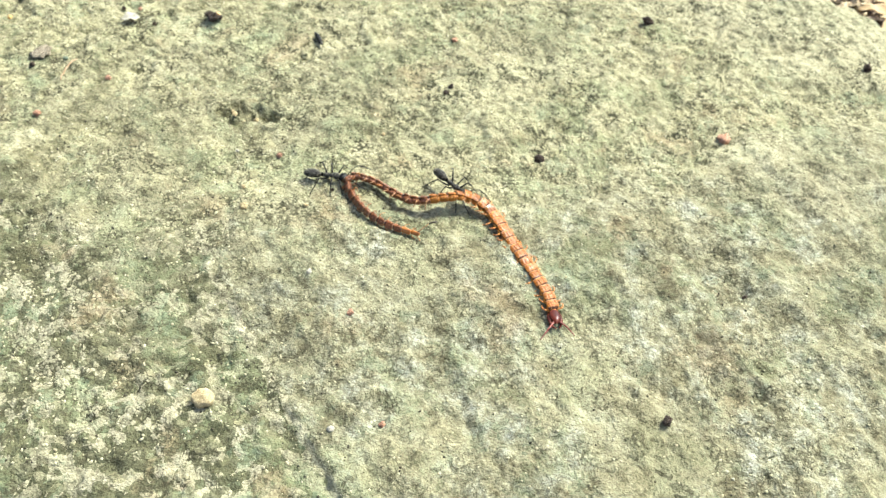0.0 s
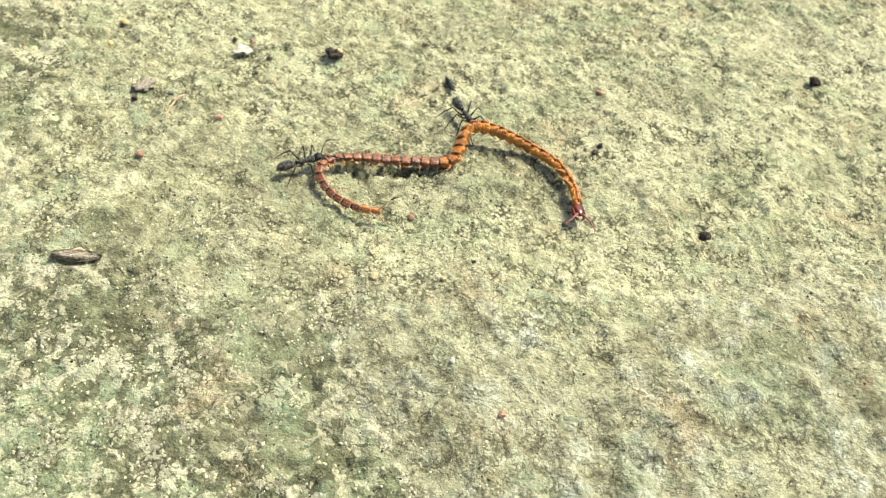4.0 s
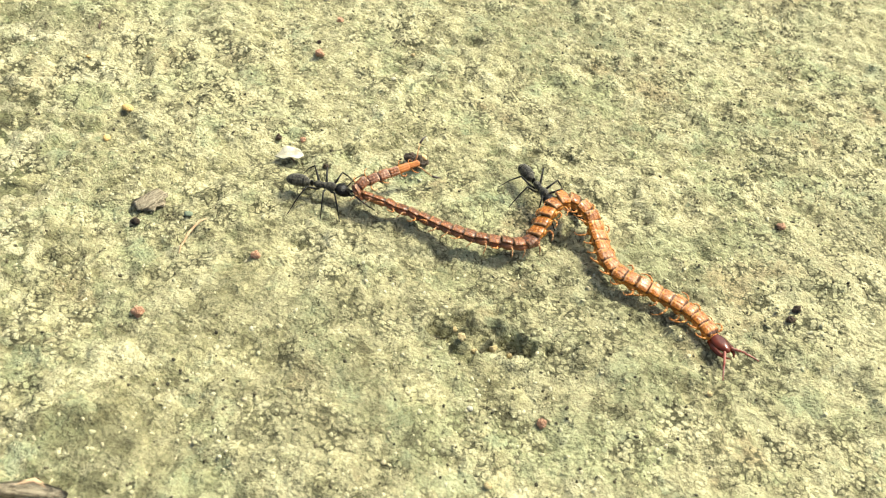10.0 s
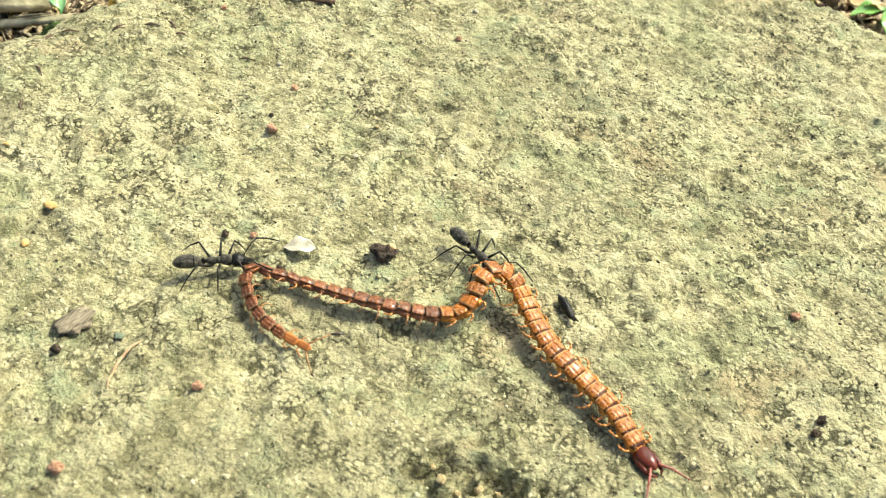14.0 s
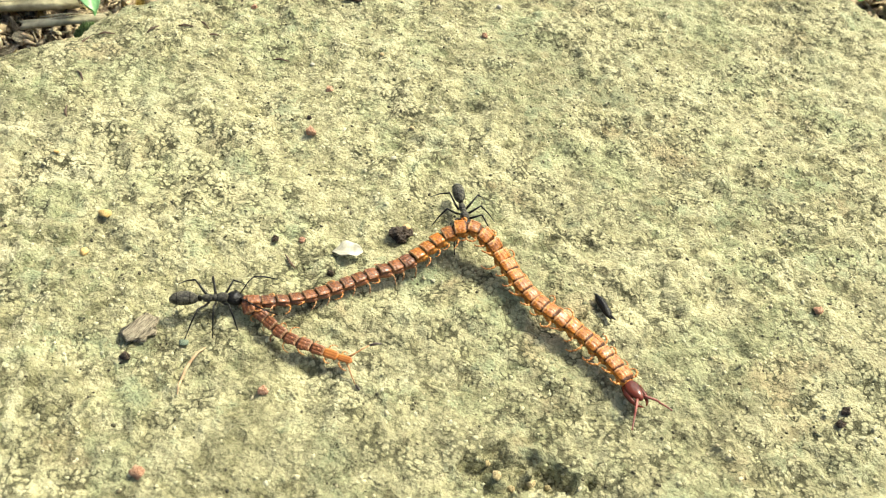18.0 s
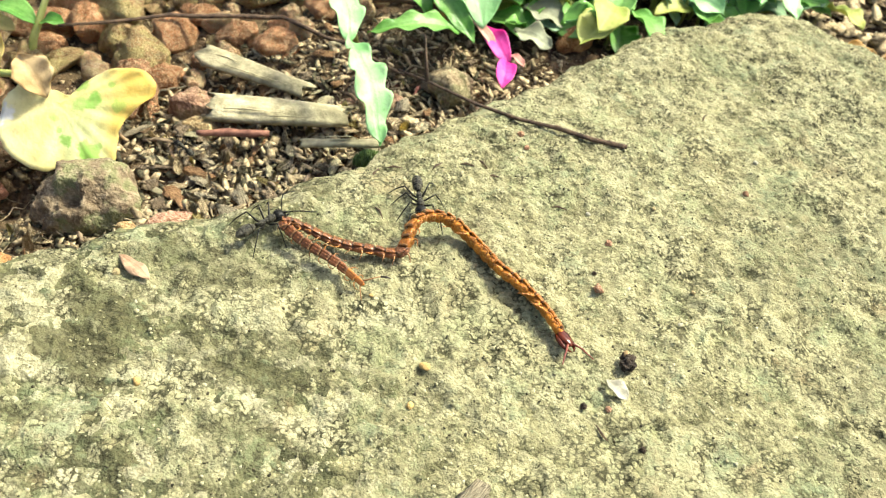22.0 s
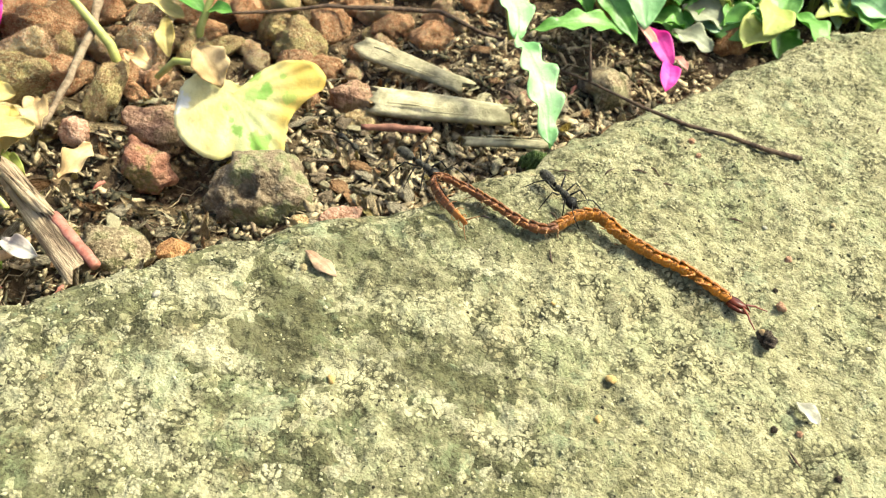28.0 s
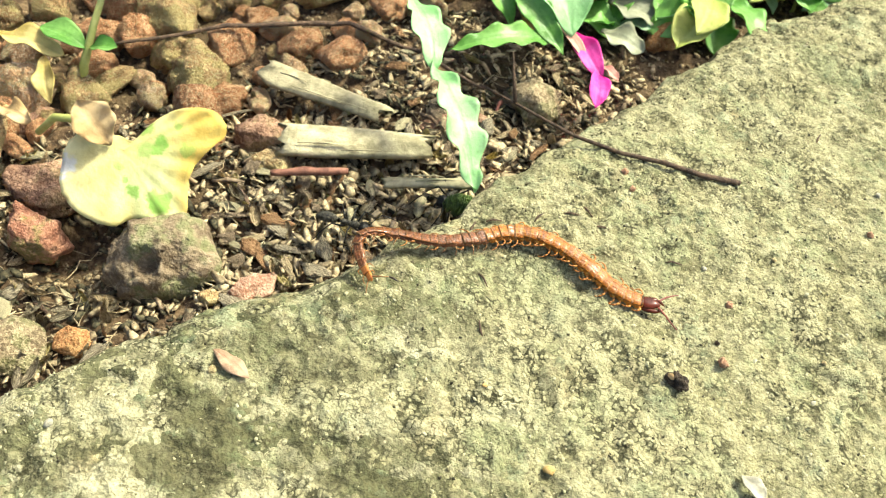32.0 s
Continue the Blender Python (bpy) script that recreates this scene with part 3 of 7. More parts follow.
# ---- building helpers ----
def part(name, bm, material, parent=None, label="", smooth=True):
    """Links a bmesh as one mesh object, under its thing if one is given."""
    me = bpy.data.meshes.new(name)
    bm.to_mesh(me)
    bm.free()
    for p in me.polygons:
        p.use_smooth = smooth
    me.materials.append(material)
    ob = new(name, me)
    if parent is not None:
        ob.parent = parent
    if label:
        ob["label"] = label
    return ob


def thing(name, label, category, m=None, group="", kind=""):
    ob = new(name)
    ob.empty_display_size = 0.005
    if m is not None:
        ob.matrix_world = m
    return tagged(ob, label, category, group, kind)


def tube(bm, pts, radii, sides=8, flat=1.0, caps=True):
    """A round, tapering rod along points. flat: its height over its width."""
    pts = [Vector(p) for p in pts]
    rings = []
    side = None
    for i, p in enumerate(pts):
        d = (pts[min(i + 1, len(pts) - 1)] - pts[max(i - 1, 0)]).normalized()
        ref = Vector((0, 0, 1)) if abs(d.z) < 0.9 else Vector((0, 1, 0))
        s = d.cross(ref).normalized() if side is None else (side - d * side.dot(d)).normalized()
        side, u = s, s.cross(d)
        r = float(radii[i]) if isinstance(radii, (list, tuple)) else radii
        rings.append([bm.verts.new(p + r * (math.cos(a) * s + flat * math.sin(a) * u)) for a in (2 * math.pi * k / sides for k in range(sides))])
    for a, b in zip(rings, rings[1:]):
        for k in range(sides):
            bm.faces.new((a[k], a[(k + 1) % sides], b[(k + 1) % sides], b[k]))
    if caps:
        bm.faces.new(rings[0][::-1])
        bm.faces.new(rings[-1])
    return bm


def egg(bm, c, r, m=None, subdiv=2, rough=0.0, seed=0):
    """A ball or lump with half-axes r round c, uneven by rough."""
    g = bmesh.ops.create_icosphere(bm, subdivisions=subdiv, radius=1.0)
    for v in g["verts"]:
        k = 1.0
        if rough:
            q = v.co * 1.3 + Vector((seed * 7.3, seed * 3.1, seed * 1.7))
            k += rough * (noise.noise(q) + 0.5 * noise.noise(q * 2.3) + 0.25 * noise.noise(q * 5.1))
        v.co = Vector(c) + Vector((v.co.x * r[0] * k, v.co.y * r[1] * k, v.co.z * r[2] * k))
        if m is not None:
            v.co = m @ v.co
    return bm


def lattice(n, seed):
    return np.random.RandomState(seed).rand(n, n)


TABLES = [lattice(256, 11 + k) for k in range(6)]


def relief(x, y, scale, table=0):
    """Smooth value noise from -1 to 1 for arrays of x and y."""
    t = TABLES[table]
    u, v = x / scale + 1000.37, y / scale + 1000.71
    i, j = np.floor(u).astype(int), np.floor(v).astype(int)
    a, b = u - i, v - j
    a, b = a * a * (3 - 2 * a), b * b * (3 - 2 * b)
    g = lambda p, q: t[p % 256, q % 256]
    return 2 * ((g(i, j) * (1 - a) + g(i + 1, j) * a) * (1 - b) + (g(i, j + 1) * (1 - a) + g(i + 1, j + 1) * a) * b) - 1


def steps(lo, hi, fine_lo, fine_hi, fine, grow=1.35):
    """Coordinates that are close together in the middle and ever further apart outside."""
    mid = list(np.arange(fine_lo, fine_hi + 1e-9, fine))
    out, d, v = [], fine, mid[-1]
    while v < hi:
        d *= grow
        v += d
        out.append(min(v, hi))
    left, d, v = [], fine, mid[0]
    while v > lo:
        d *= grow
        v -= d
        left.append(max(v, lo))
    return np.array(left[::-1] + mid + out)


def sheet(name, xs, ys, height, material):
    """A height field in centimetres as one mesh."""
    x, y = np.meshgrid(xs, ys)
    z = height(x, y)
    co = np.stack([x, y, z], -1).reshape(-1, 3) * CM
    nx, ny = len(xs), len(ys)
    a = (np.arange(ny - 1)[:, None] * nx + np.arange(nx - 1)[None]).ravel()
    quads = np.stack([a, a + 1, a + nx + 1, a + nx], -1)
    me = bpy.data.meshes.new(name)
    me.vertices.add(len(co))
    me.vertices.foreach_set("co", co.ravel())
    me.loops.add(quads.size)
    me.loops.foreach_set("vertex_index", quads.ravel().astype(np.int32))
    me.polygons.add(len(quads))
    me.polygons.foreach_set("loop_start", np.arange(0, quads.size, 4, dtype=np.int32))
    me.update(calc_edges=True)
    me.polygons.foreach_set("use_smooth", np.ones(len(quads), bool))
    me.materials.append(material)
    return new(name, me)


# ---- the ground ----
# outline of the slab's two visible edges, seen from above
BED_EDGE = [(-60, -38.5), (-16, -4.8), (-12.1, -1.8), (-10.6, -0.6), (-9.4, 0.5), (-8.0, 1.6), (-6.7, 2.7), (-5.0, 4.1), (-4.1, 5.3), (-3.0, 6.8), (-1.4, 8.9), (0.5, 11.1), (1.6, 11.8), (3.2, 12.6)]
FAR_EDGE = [(3.2, 12.6), (4.6, 11.9), (6.3, 10.5), (8.7, 9.2), (13.4, 6.2), (15.5, 4.3), (17.3, 2.6), (23, -1.6), (60, -30)]


def edge_gap(x, y):
    """How far inside the slab's outline a place lies (negative outside)."""
    best = np.full(np.shape(x), 1e9)
    for line in (BED_EDGE, FAR_EDGE):
        gap = np.full(np.shape(x), 1e9)
        sign = np.ones(np.shape(x))
        for (ax, ay), (bx, by) in zip(line, line[1:]):
            dx, dy = bx - ax, by - ay
            t = np.clip(((x - ax) * dx + (y - ay) * dy) / (dx * dx + dy * dy), 0, 1)
            d = np.hypot(x - ax - t * dx, y - ay - t * dy)
            s = np.where(dx * (y - ay) - dy * (x - ax) < 0, 1.0, -1.0)
            near = d < gap
            gap, sign = np.where(near, d, gap), np.where(near, s, sign)
        best = np.minimum(best, gap * sign)
    return best


def soft_step(v, lo, hi):
    f = np.clip((v - lo) / (hi - lo), 0, 1)
    return f * f * (3 - 2 * f)


def sandy_part(x, y):
    """The smoother flake on the slab's near side: 1 on it, 0 off it."""
    rim = 2.65 + 0.72 * np.maximum(0, -7 - y)
    top = -5.0 + 0.45 * np.maximum(0, x - 7)
    return soft_step(x - rim + 0.2 * relief(x, y, 0.5, 2), -0.06, 0.12) * soft_step(top - y + relief(x, y, 3.0, 1), -0.4, 1.2)


def slab_height(x, y):
    d = edge_gap(x, y) + 0.22 * relief(x, y, 1.1, 4) + 0.08 * relief(x, y, 0.35, 5)
    sandy = sandy_part(x, y)
    z = 0.05 * relief(x, y, 4.0) + 0.05 * relief(x, y, 1.1, 1) + 0.034 * relief(x, y, 0.4, 2)
    z = z + (1 - 0.55 * sandy) * (0.024 * relief(x, y, 0.17, 3) + 0.014 * relief(x, y, 0.1, 5))
    z = z + (1 - sandy) * (0.03 * np.clip(7 * (relief(x, y, 1.7, 2) + 0.25 * relief(x, y, 0.3, 1)), -1, 1) + 0.022 * np.clip(8 * (relief(x, y, 0.8, 5) - 0.2 + 0.3 * relief(x, y, 0.2, 3)), -1, 1) - 0.055 * np.clip(relief(x, y, 0.22, 4) - 0.45, 0, 1))
    # crumbs and short edges of the worn skin
    worn = 0.35 + 0.65 * soft_step(relief(x, y, 2.2, 4) + 0.5 * relief(x, y, 0.7, 2), -0.5, 0.5)
    z = z + (1 - 0.35 * sandy) * worn * (0.023 * np.clip(4 * (relief(x, y, 0.17, 1) + 0.5 * relief(x, y, 0.33, 2)), -1, 1) + 0.017 * np.clip(3 * relief(x, y, 0.11, 0), -1, 1))
    # the flake: blunt lumps, short scarps and shallow scars
    u, v = 0.8 * x + 0.6 * y, 0.8 * y - 0.6 * x
    lumps = 0.045 * relief(u, 0.6 * v, 0.9, 1) + 0.042 * relief(u, 0.7 * v, 0.42, 3) + 0.042 * relief(u, 0.7 * v, 0.2, 5)
    scarps = 0.05 * np.clip(6 * (relief(u, 0.5 * v, 1.3, 4) + 0.3 * relief(x, y, 0.3, 2)), -1, 1) - 0.05 * np.clip(2.6 * (relief(u, 0.5 * v, 0.7, 0) - 0.4), 0, 1)
    z = z + sandy * (0.05 + lumps + scarps)
    # flaked pits
    for px, py, rx, ry, deep in PITS:
        q = ((x - px) / rx) ** 2 + ((y - py) / ry) ** 2 + 1.5 * relief(x, y, 0.28, 5) + 1.3 * relief(x, y, 0.12, 1)
        z = z - deep * np.clip(9 * (1.05 - q), 0, 1) ** 0.7
    inner = np.clip((0.8 - d) / 0.8, 0, None)
    z = z - 0.28 * np.clip(inner, 0, 1) ** 2
    return z - np.clip(-d, 0, 1.2) * 4.0


PITS = [(2.5, -2.95, 0.5, 0.26, 0.14), (2.75, -2.95, 0.26, 0.16, 0.12), (2.05, -3.0, 0.2, 0.1, 0.08), (3.3, -0.75, 0.16, 0.2, 0.1), (3.9, -7.5, 0.25, 0.35, 0.08), (7.2, -7.6, 0.15, 0.6, 0.04)]


def soil_height(x, y):
    g = edge_gap(x, y)
    z = -1.75 + 0.2 * relief(x, y, 3.0, 1) + 0.12 * relief(x, y, 0.9, 2) + 0.06 * relief(x, y, 0.35, 3) + 0.035 * relief(x, y, 0.16, 0)
    # the bed lies higher towards the far corner and against the slab
    z = z + 0.55 * np.clip((x + 11) / 5, 0, 1) + 0.3 * np.clip(g + 1.4, 0, 1.4) / 1.4
    # a dark hollow beside the big rock
    z = z - 0.75 * np.exp(-((x + 11.4) / 0.9) ** 2 - ((y - 2.9) / 0.9) ** 2)
    return np.where(g > 0.6, -2.2, z)


ground = tagged(sheet("ground", steps(-3000, 3000, -22, 8, 0.16), steps(-3000, 3000, -6, 22, 0.16), soil_height, SOIL), kind="structure")
slab = tagged(sheet("pavement", steps(-60, 60, -13, 18.5, 0.043), steps(-60, 14, -11.5, 13, 0.043), slab_height, STONE), kind="structure")


def slab_z(x, y):
    return float(slab_height(np.array([float(x)]), np.array([float(y)]))[0])


def soil_z(x, y):
    return float(soil_height(np.array([float(x)]), np.array([float(y)]))[0])


# --THINGS--
# ---- loose bits on the slab ----
def lump_mesh(name, seed, material, subdiv=3, rough=0.45, flat=0.75, facet=0.0):
    bm = egg(bmesh.new(), (0, 0, 0), (1.0, 0.85, flat), subdiv=subdiv, rough=rough, seed=seed)
    if subdiv > 3:
        for v in bm.verts:
            v.co *= 1 + 0.025 * noise.noise(v.co * 5) + 0.015 * noise.noise(v.co * 11)
    if facet:
        # worn flat faces
        r = random.Random(seed)
        for _ in range(9):
            q = Vector((r.gauss(0, 1), r.gauss(0, 1), r.gauss(0, 0.7))).normalized()
            far = r.uniform(0.66, 0.84) * max(v.co.dot(q) for v in bm.verts)
            for v in bm.verts:
                over = v.co.dot(q) - far
                if over > 0:
                    v.co -= q * over * facet
    me = bpy.data.meshes.new(name)
    bm.to_mesh(me)
    bm.free()
    for p in me.polygons:
        p.use_smooth = True
    me.materials.append(material)
    return me


BITS = "bits on the slab"


def lay(name, me, x, y, size, label, category, z=None, turn=0.0, group="", tilt=0.0, sink=0.25, stretch=(1, 1, 1)):
    """A small piece with a given half size, resting on the slab or the soil."""
    ob = tagged(new(name, me), label, category, group)
    inside = edge_gap(np.array([float(x)]), np.array([float(y)]))[0] > 0.1
    base = (slab_z(x, y) if inside else soil_z(x, y)) if z is None else z
    size = 0.66 * size if group == BITS else size
    h = size * stretch[2] * 0.6
    m = pose(x * CM, y * CM, (base + h * (1 - sink)) * CM, tilt, 0.6 * tilt, turn)
    ob.matrix_world = m @ Matrix.Diagonal((size * CM * stretch[0], size * CM * stretch[1], size * CM * stretch[2], 1))
    return ob


CRUMB = [lump_mesh("crumb", 3 + k, DARK_LUMP, 2, 0.8, 0.7) for k in range(3)]
TANPEB = [lump_mesh("pebble", 13 + k, TAN_PEBBLE, 3, 0.3, 0.7) for k in range(3)]
REDPEB = [lump_mesh("pebble", 23 + k, RED_PEBBLE, 3, 0.5, 0.7) for k in range(3)]
WHITEBIT = [lump_mesh("chip", 33 + k, WHITE_CHIP, 2, 0.5, 0.45) for k in range(2)]
ORANGEBIT = [lump_mesh("chip", 43 + k, ORANGE_CHIP, 2, 0.6, 0.6) for k in range(2)]
GREENBIT = [lump_mesh("chip", 53, GREEN_CHIP, 2, 0.6, 0.4)]
for n, (x, y, s) in enumerate([(8.57, -3.35, 0.16), (10.64, -9.2, 0.16), (16.4, 0.6, 0.17), (4.47, -4.9, 0.06), (12.4, -6.4, 0.07), (6.6, -1.5, 0.1), (-0.13, -0.51, 0.07), (11.2, 1.4, 0.2), (6.5, -1.7, 0.09), (-1.0, 2.57, 0.06), (-2.3, -2.15, 0.11), (9.9, -11.0, 0.1), (-0.98, 0.0, 0.08)]):
    lay("crumb", CRUMB[n % 3], x, y, s, "small blackish crumb of soil on the stone", "crumb", turn=50 * n, group=BITS)
for n, (x, y, s) in enumerate([(3.07, -9.6, 0.27), (2.2, -3.05, 0.09), (2.4, -3.1, 0.07), (2.62, -3.02, 0.08), (2.1, -2.85, 0.06), (2.85, -2.95, 0.06), (2.88, -5.5, 0.12), (2.76, -4.95, 0.07), (4.03, -5.33, 0.07), (-7.95, 0.35, 0.1), (0.6, 2.6, 0.06), (5.3, -3.2, 0.06), (-0.1, 4.3, 0.06)]):
    lay("pebble", TANPEB[n % 3], x, y, s, "small rounded tan pebble lying on the stone", "pebble", turn=70 * n, group=BITS)
for n, (x, y, s) in enumerate([(12.54, -2.3, 0.2), (5.96, -9.7, 0.09), (5.19, -7.7, 0.09), (3.29, -4.03, 0.09), (-1.7, -3.57, 0.12), (-0.6, -2.4, 0.09), (-0.81, 3.29, 0.09), (1.59, 5.3, 0.09), (-0.91, 2.23, 0.12), (6.6, 0.14, 0.1), (-2.6, 5.5, 0.1), (-2.45, 5.15, 0.08), (-0.62, 0.06, 0.07)]):
    lay("pebble", REDPEB[n % 3], x, y, s, "small reddish-brown grain of laterite on the stone", "pebble", turn=40 * n, group=BITS)
for n, (x, y, s) in enumerate([(5.16, -9.9, 0.1), (4.35, -6.94, 0.08), (2.44, -4.0, 0.06), (-9.6, -0.9, 0.09), (-1.2, 3.9, 0.07), (0.4, 1.9, 0.06), (1.8, 6.2, 0.08)]):
    lay("chip", WHITEBIT[n % 2], x, y, s, "small white chip lying on the stone", "chip", turn=80 * n, group=BITS)
for n, (x, y, s) in enumerate([(-3.28, 0.0, 0.12), (-3.34, -0.64, 0.09), (-6.9, -1.3, 0.1), (-4.3, 1.0, 0.06)]):
    lay("chip", ORANGEBIT[n % 2], x, y, s, "small ochre-yellow chip lying on the stone", "chip", turn=60 * n, group=BITS)
lay("leaf_scrap", GREENBIT[0], -1.69, -1.85, 0.06, "small grey-green scrap of leaf on the stone", "leaf scrap", turn=30)
lay("leaf_scrap", lump_mesh("leaf_scrap", 61, HUSK_GREY, 3, 0.8, 0.12), -2.26, -1.75, 0.2, "crumpled pale brown scrap of dry leaf on the stone", "leaf scrap", turn=60)
# a thin blackish splinter, given an insect-like seed's shape, in two pieces
splinter_b = thing("black_splinter", "slender blackish splinter lying on the stone", "seed", pose(3.52 * CM, -0.36 * CM, slab_z(3.52, -0.36) * CM + 0.0007, 0, 0, -62))
part("seed_body", egg(bmesh.new(), (0, 0, 0), (0.0022, 0.0006, 0.0005), subdiv=3, rough=0.25, seed=2), ANT, splinter_b)
part("seed_tip", tube(bmesh.new(), [(0.0019, 0, 0), (0.0028, 0.0003, 0.0002)], [0.0003, 0.00006], 6), ANT, splinter_b)


def blade(length, width, lift=0.0, curl=0.0, wave=0.0, waves=5, rows=24, cols=6, point=0.8, thick=0.00012, seed=0, droop=0.0, swell=1.0):
    """A leaf along +x with a midrib, a curled or wavy rim and real thickness."""
    bm = bmesh.new()
    top, low = [], []
    for i in range(rows + 1):
        f = i / rows
        w = width * 0.5 * max(0.03, math.sin(math.pi * min(1, f * point + (1 - point) * f * f) ** swell) ** 0.8 if 0 < f < 1 else 0.03)
        a, b = [], []
        for j in range(-cols, cols + 1):
            g = j / cols
            edge = abs(g)
            z = lift * math.sin(math.pi * f) - droop * f * f + curl * w * edge * edge + wave * edge * edge * math.sin(2 * math.pi * waves * f + (2.1 if g > 0 else 0) + seed) + 0.12 * w * (edge < 0.12) * -1
            y = g * w + 0.25 * wave * edge * math.cos(2 * math.pi * waves * f + seed)
            a.append(bm.verts.new((f * length, y, z)))
            b.append(bm.verts.new((f * length, y, z - thick)))
        top.append(a)
        low.append(b)
    n = 2 * cols
    for i in range(rows):
        for j in range(n):
            bm.faces.new((top[i][j], top[i + 1][j], top[i + 1][j + 1], top[i][j + 1]))
            bm.faces.new((low[i][j], low[i][j + 1], low[i + 1][j + 1], low[i + 1][j]))
        bm.faces.new((top[i][0], low[i][0], low[i + 1][0], top[i + 1][0]))
        bm.faces.new((top[i][n], top[i + 1][n], low[i + 1][n], low[i][n]))
    bm.faces.new([*top[0], *low[0][::-1]])
    bm.faces.new([*top[rows][::-1], *low[rows]])
    bmesh.ops.recalc_face_normals(bm, faces=bm.faces)
    return bm


def husk_mesh(name, material, rim=None):
    """An open seed husk, like half a pod."""
    bm = bmesh.new()
    rings = []
    for i in range(9):
        f = i / 8
        w = 0.3 * math.sin(math.pi * (0.04 + 0.92 * f)) ** 0.7
        rings.append([bm.verts.new((2 * f - 1, w * math.cos(a) * 1.1, w * 0.7 * math.sin(a) + 0.1 * (2 * f - 1) ** 2)) for a in (math.pi * (1 + k / 6) for k in range(7))])
    for a, b in zip(rings, rings[1:]):
        for k in range(6):
            bm.faces.new((a[k], b[k], b[k + 1], a[k + 1]))
    bmesh.ops.solidify(bm, geom=bm.faces[:], thickness=0.05)
    me = bpy.data.meshes.new(name)
    bm.to_mesh(me)
    bm.free()
    for p in me.polygons:
        p.use_smooth = True
    me.materials.append(material)
    return me


def aim(a, b, roll=0.0):
    """The pose at a, in centimetres, with +x towards b. Returns it and the length in metres."""
    p, q = Vector(a) * CM, Vector(b) * CM
    d = q - p
    m = d.to_track_quat("X", "Z").to_matrix().to_4x4()
    m.translation = p
    return m @ pose(0, 0, 0, roll), d.length


HUSKS = [husk_mesh("husk", m) for m in (HUSK_PALE, HUSK_BROWN, HUSK_GREY, HUSK_YELLOW)]
ob = thing("husk", "pale pinkish-brown dry husk lying on the slab's edge", "husk", pose(-8.02 * CM, 0.62 * CM, (slab_z(-7.74, 0.48) + 0.1) * CM, 0, 0, -26))
part("husk_shell", blade(0.0066, 0.0024, 0.0002, -0.25, 0.0002, 2, 16, 5, seed=4), DRY_PINK, ob)
ob = lay("husk", HUSKS[2], -1.8, -6.1, 0.4, "grey seed husk with a dark rim on the stone", "husk", turn=6, stretch=(1, 1.0, 0.5))
rim = thing("stalk_scrap", "thin brownish stalk curled beside a grey husk", "stalk")
part("stalk", tube(bmesh.new(), [(-0.0225, -0.0612, 0.0006), (-0.018, -0.0595, 0.0016), (-0.0138, -0.0605, 0.0006)], [0.0003, 0.00028, 0.0002], 6), ROOT, rim)
straw = thing("straw", "pale curved bit of straw lying on the stone", "straw")
part("straw_stalk", tube(bmesh.new(), [(-0.0140 - 0.0004 * k * (6 - k) * 0.2 - 0.00025 * k, -0.0192 - 0.0011 * k, 0.0006 + slab_z(-1.45, -1.92 - 0.11 * k) * CM) for k in range(7)], [0.00006, 0.00016, 0.00018, 0.00017, 0.00016, 0.00012, 0.00006], 6), ROOT, straw)

# the dry twig that lies over the slab's edge
twig = thing("twig", "thin dark brown dry twig lying over the slab's edge", "twig")
TW = [(-5.3, 7.6, -0.75), (-4.6, 6.9, -0.35), (-3.55, 6.05, 0.04), (-2.7, 5.85, 0.08), (-1.95, 5.82, 0.11), (-1.3, 5.72, 0.12), (-0.65, 5.75, 0.11)]
part("stem", tube(bmesh.new(), [Vector(p) * CM for p in TW], [0.00022, 0.00026, 0.00032, 0.00038, 0.00042, 0.00046, 0.0005], 8), TWIG, twig)
part("side_shoot", tube(bmesh.new(), [Vector(p) * CM for p in [(-4.6, 6.9, -0.35), (-4.75, 7.25, 0.0), (-4.85, 7.5, 0.3)]], [0.0004, 0.0003, 0.0001], 6), TWIG, twig)
part("knot", egg(bmesh.new(), (-0.0195, 0.0582, 0.0012), (0.0009, 0.00045, 0.00045), subdiv=2, rough=0.4), TWIG, twig)
# dark splinters; the last, at (-4.5, 1.9), stands in for the centipede's shade
for n, (x, y, a) in enumerate([(-3.4, 4.33, 10), (-3.15, 4.5, -40), (-3.9, 4.15, 60), (-4.6, 3.9, 20), (-4.9, 3.75, 80), (-1.7, 3.84, 5), (0.9, 7.4, 70), (-0.7, -0.35, 130), (-2.9, 4.2, 15), (-4.6, 2.72, -50), (-4.5, 1.9, 110)]):
    t = thing("dark_sliver", "tiny dark splinter of wood on the stone; the last stands for shade", "splinter", pose(x * CM, y * CM, slab_z(x, y) * CM + 0.0004, 0, 0, a), group="splinters on the slab")
    part("splinter", tube(bmesh.new(), [(-0.0014, 0, -0.0002), (-0.0004, 0.0002, 0.0), (0.0013, 0, -0.0002)], [0.00008, 0.0002, 0.00008], 6), TWIG, t)

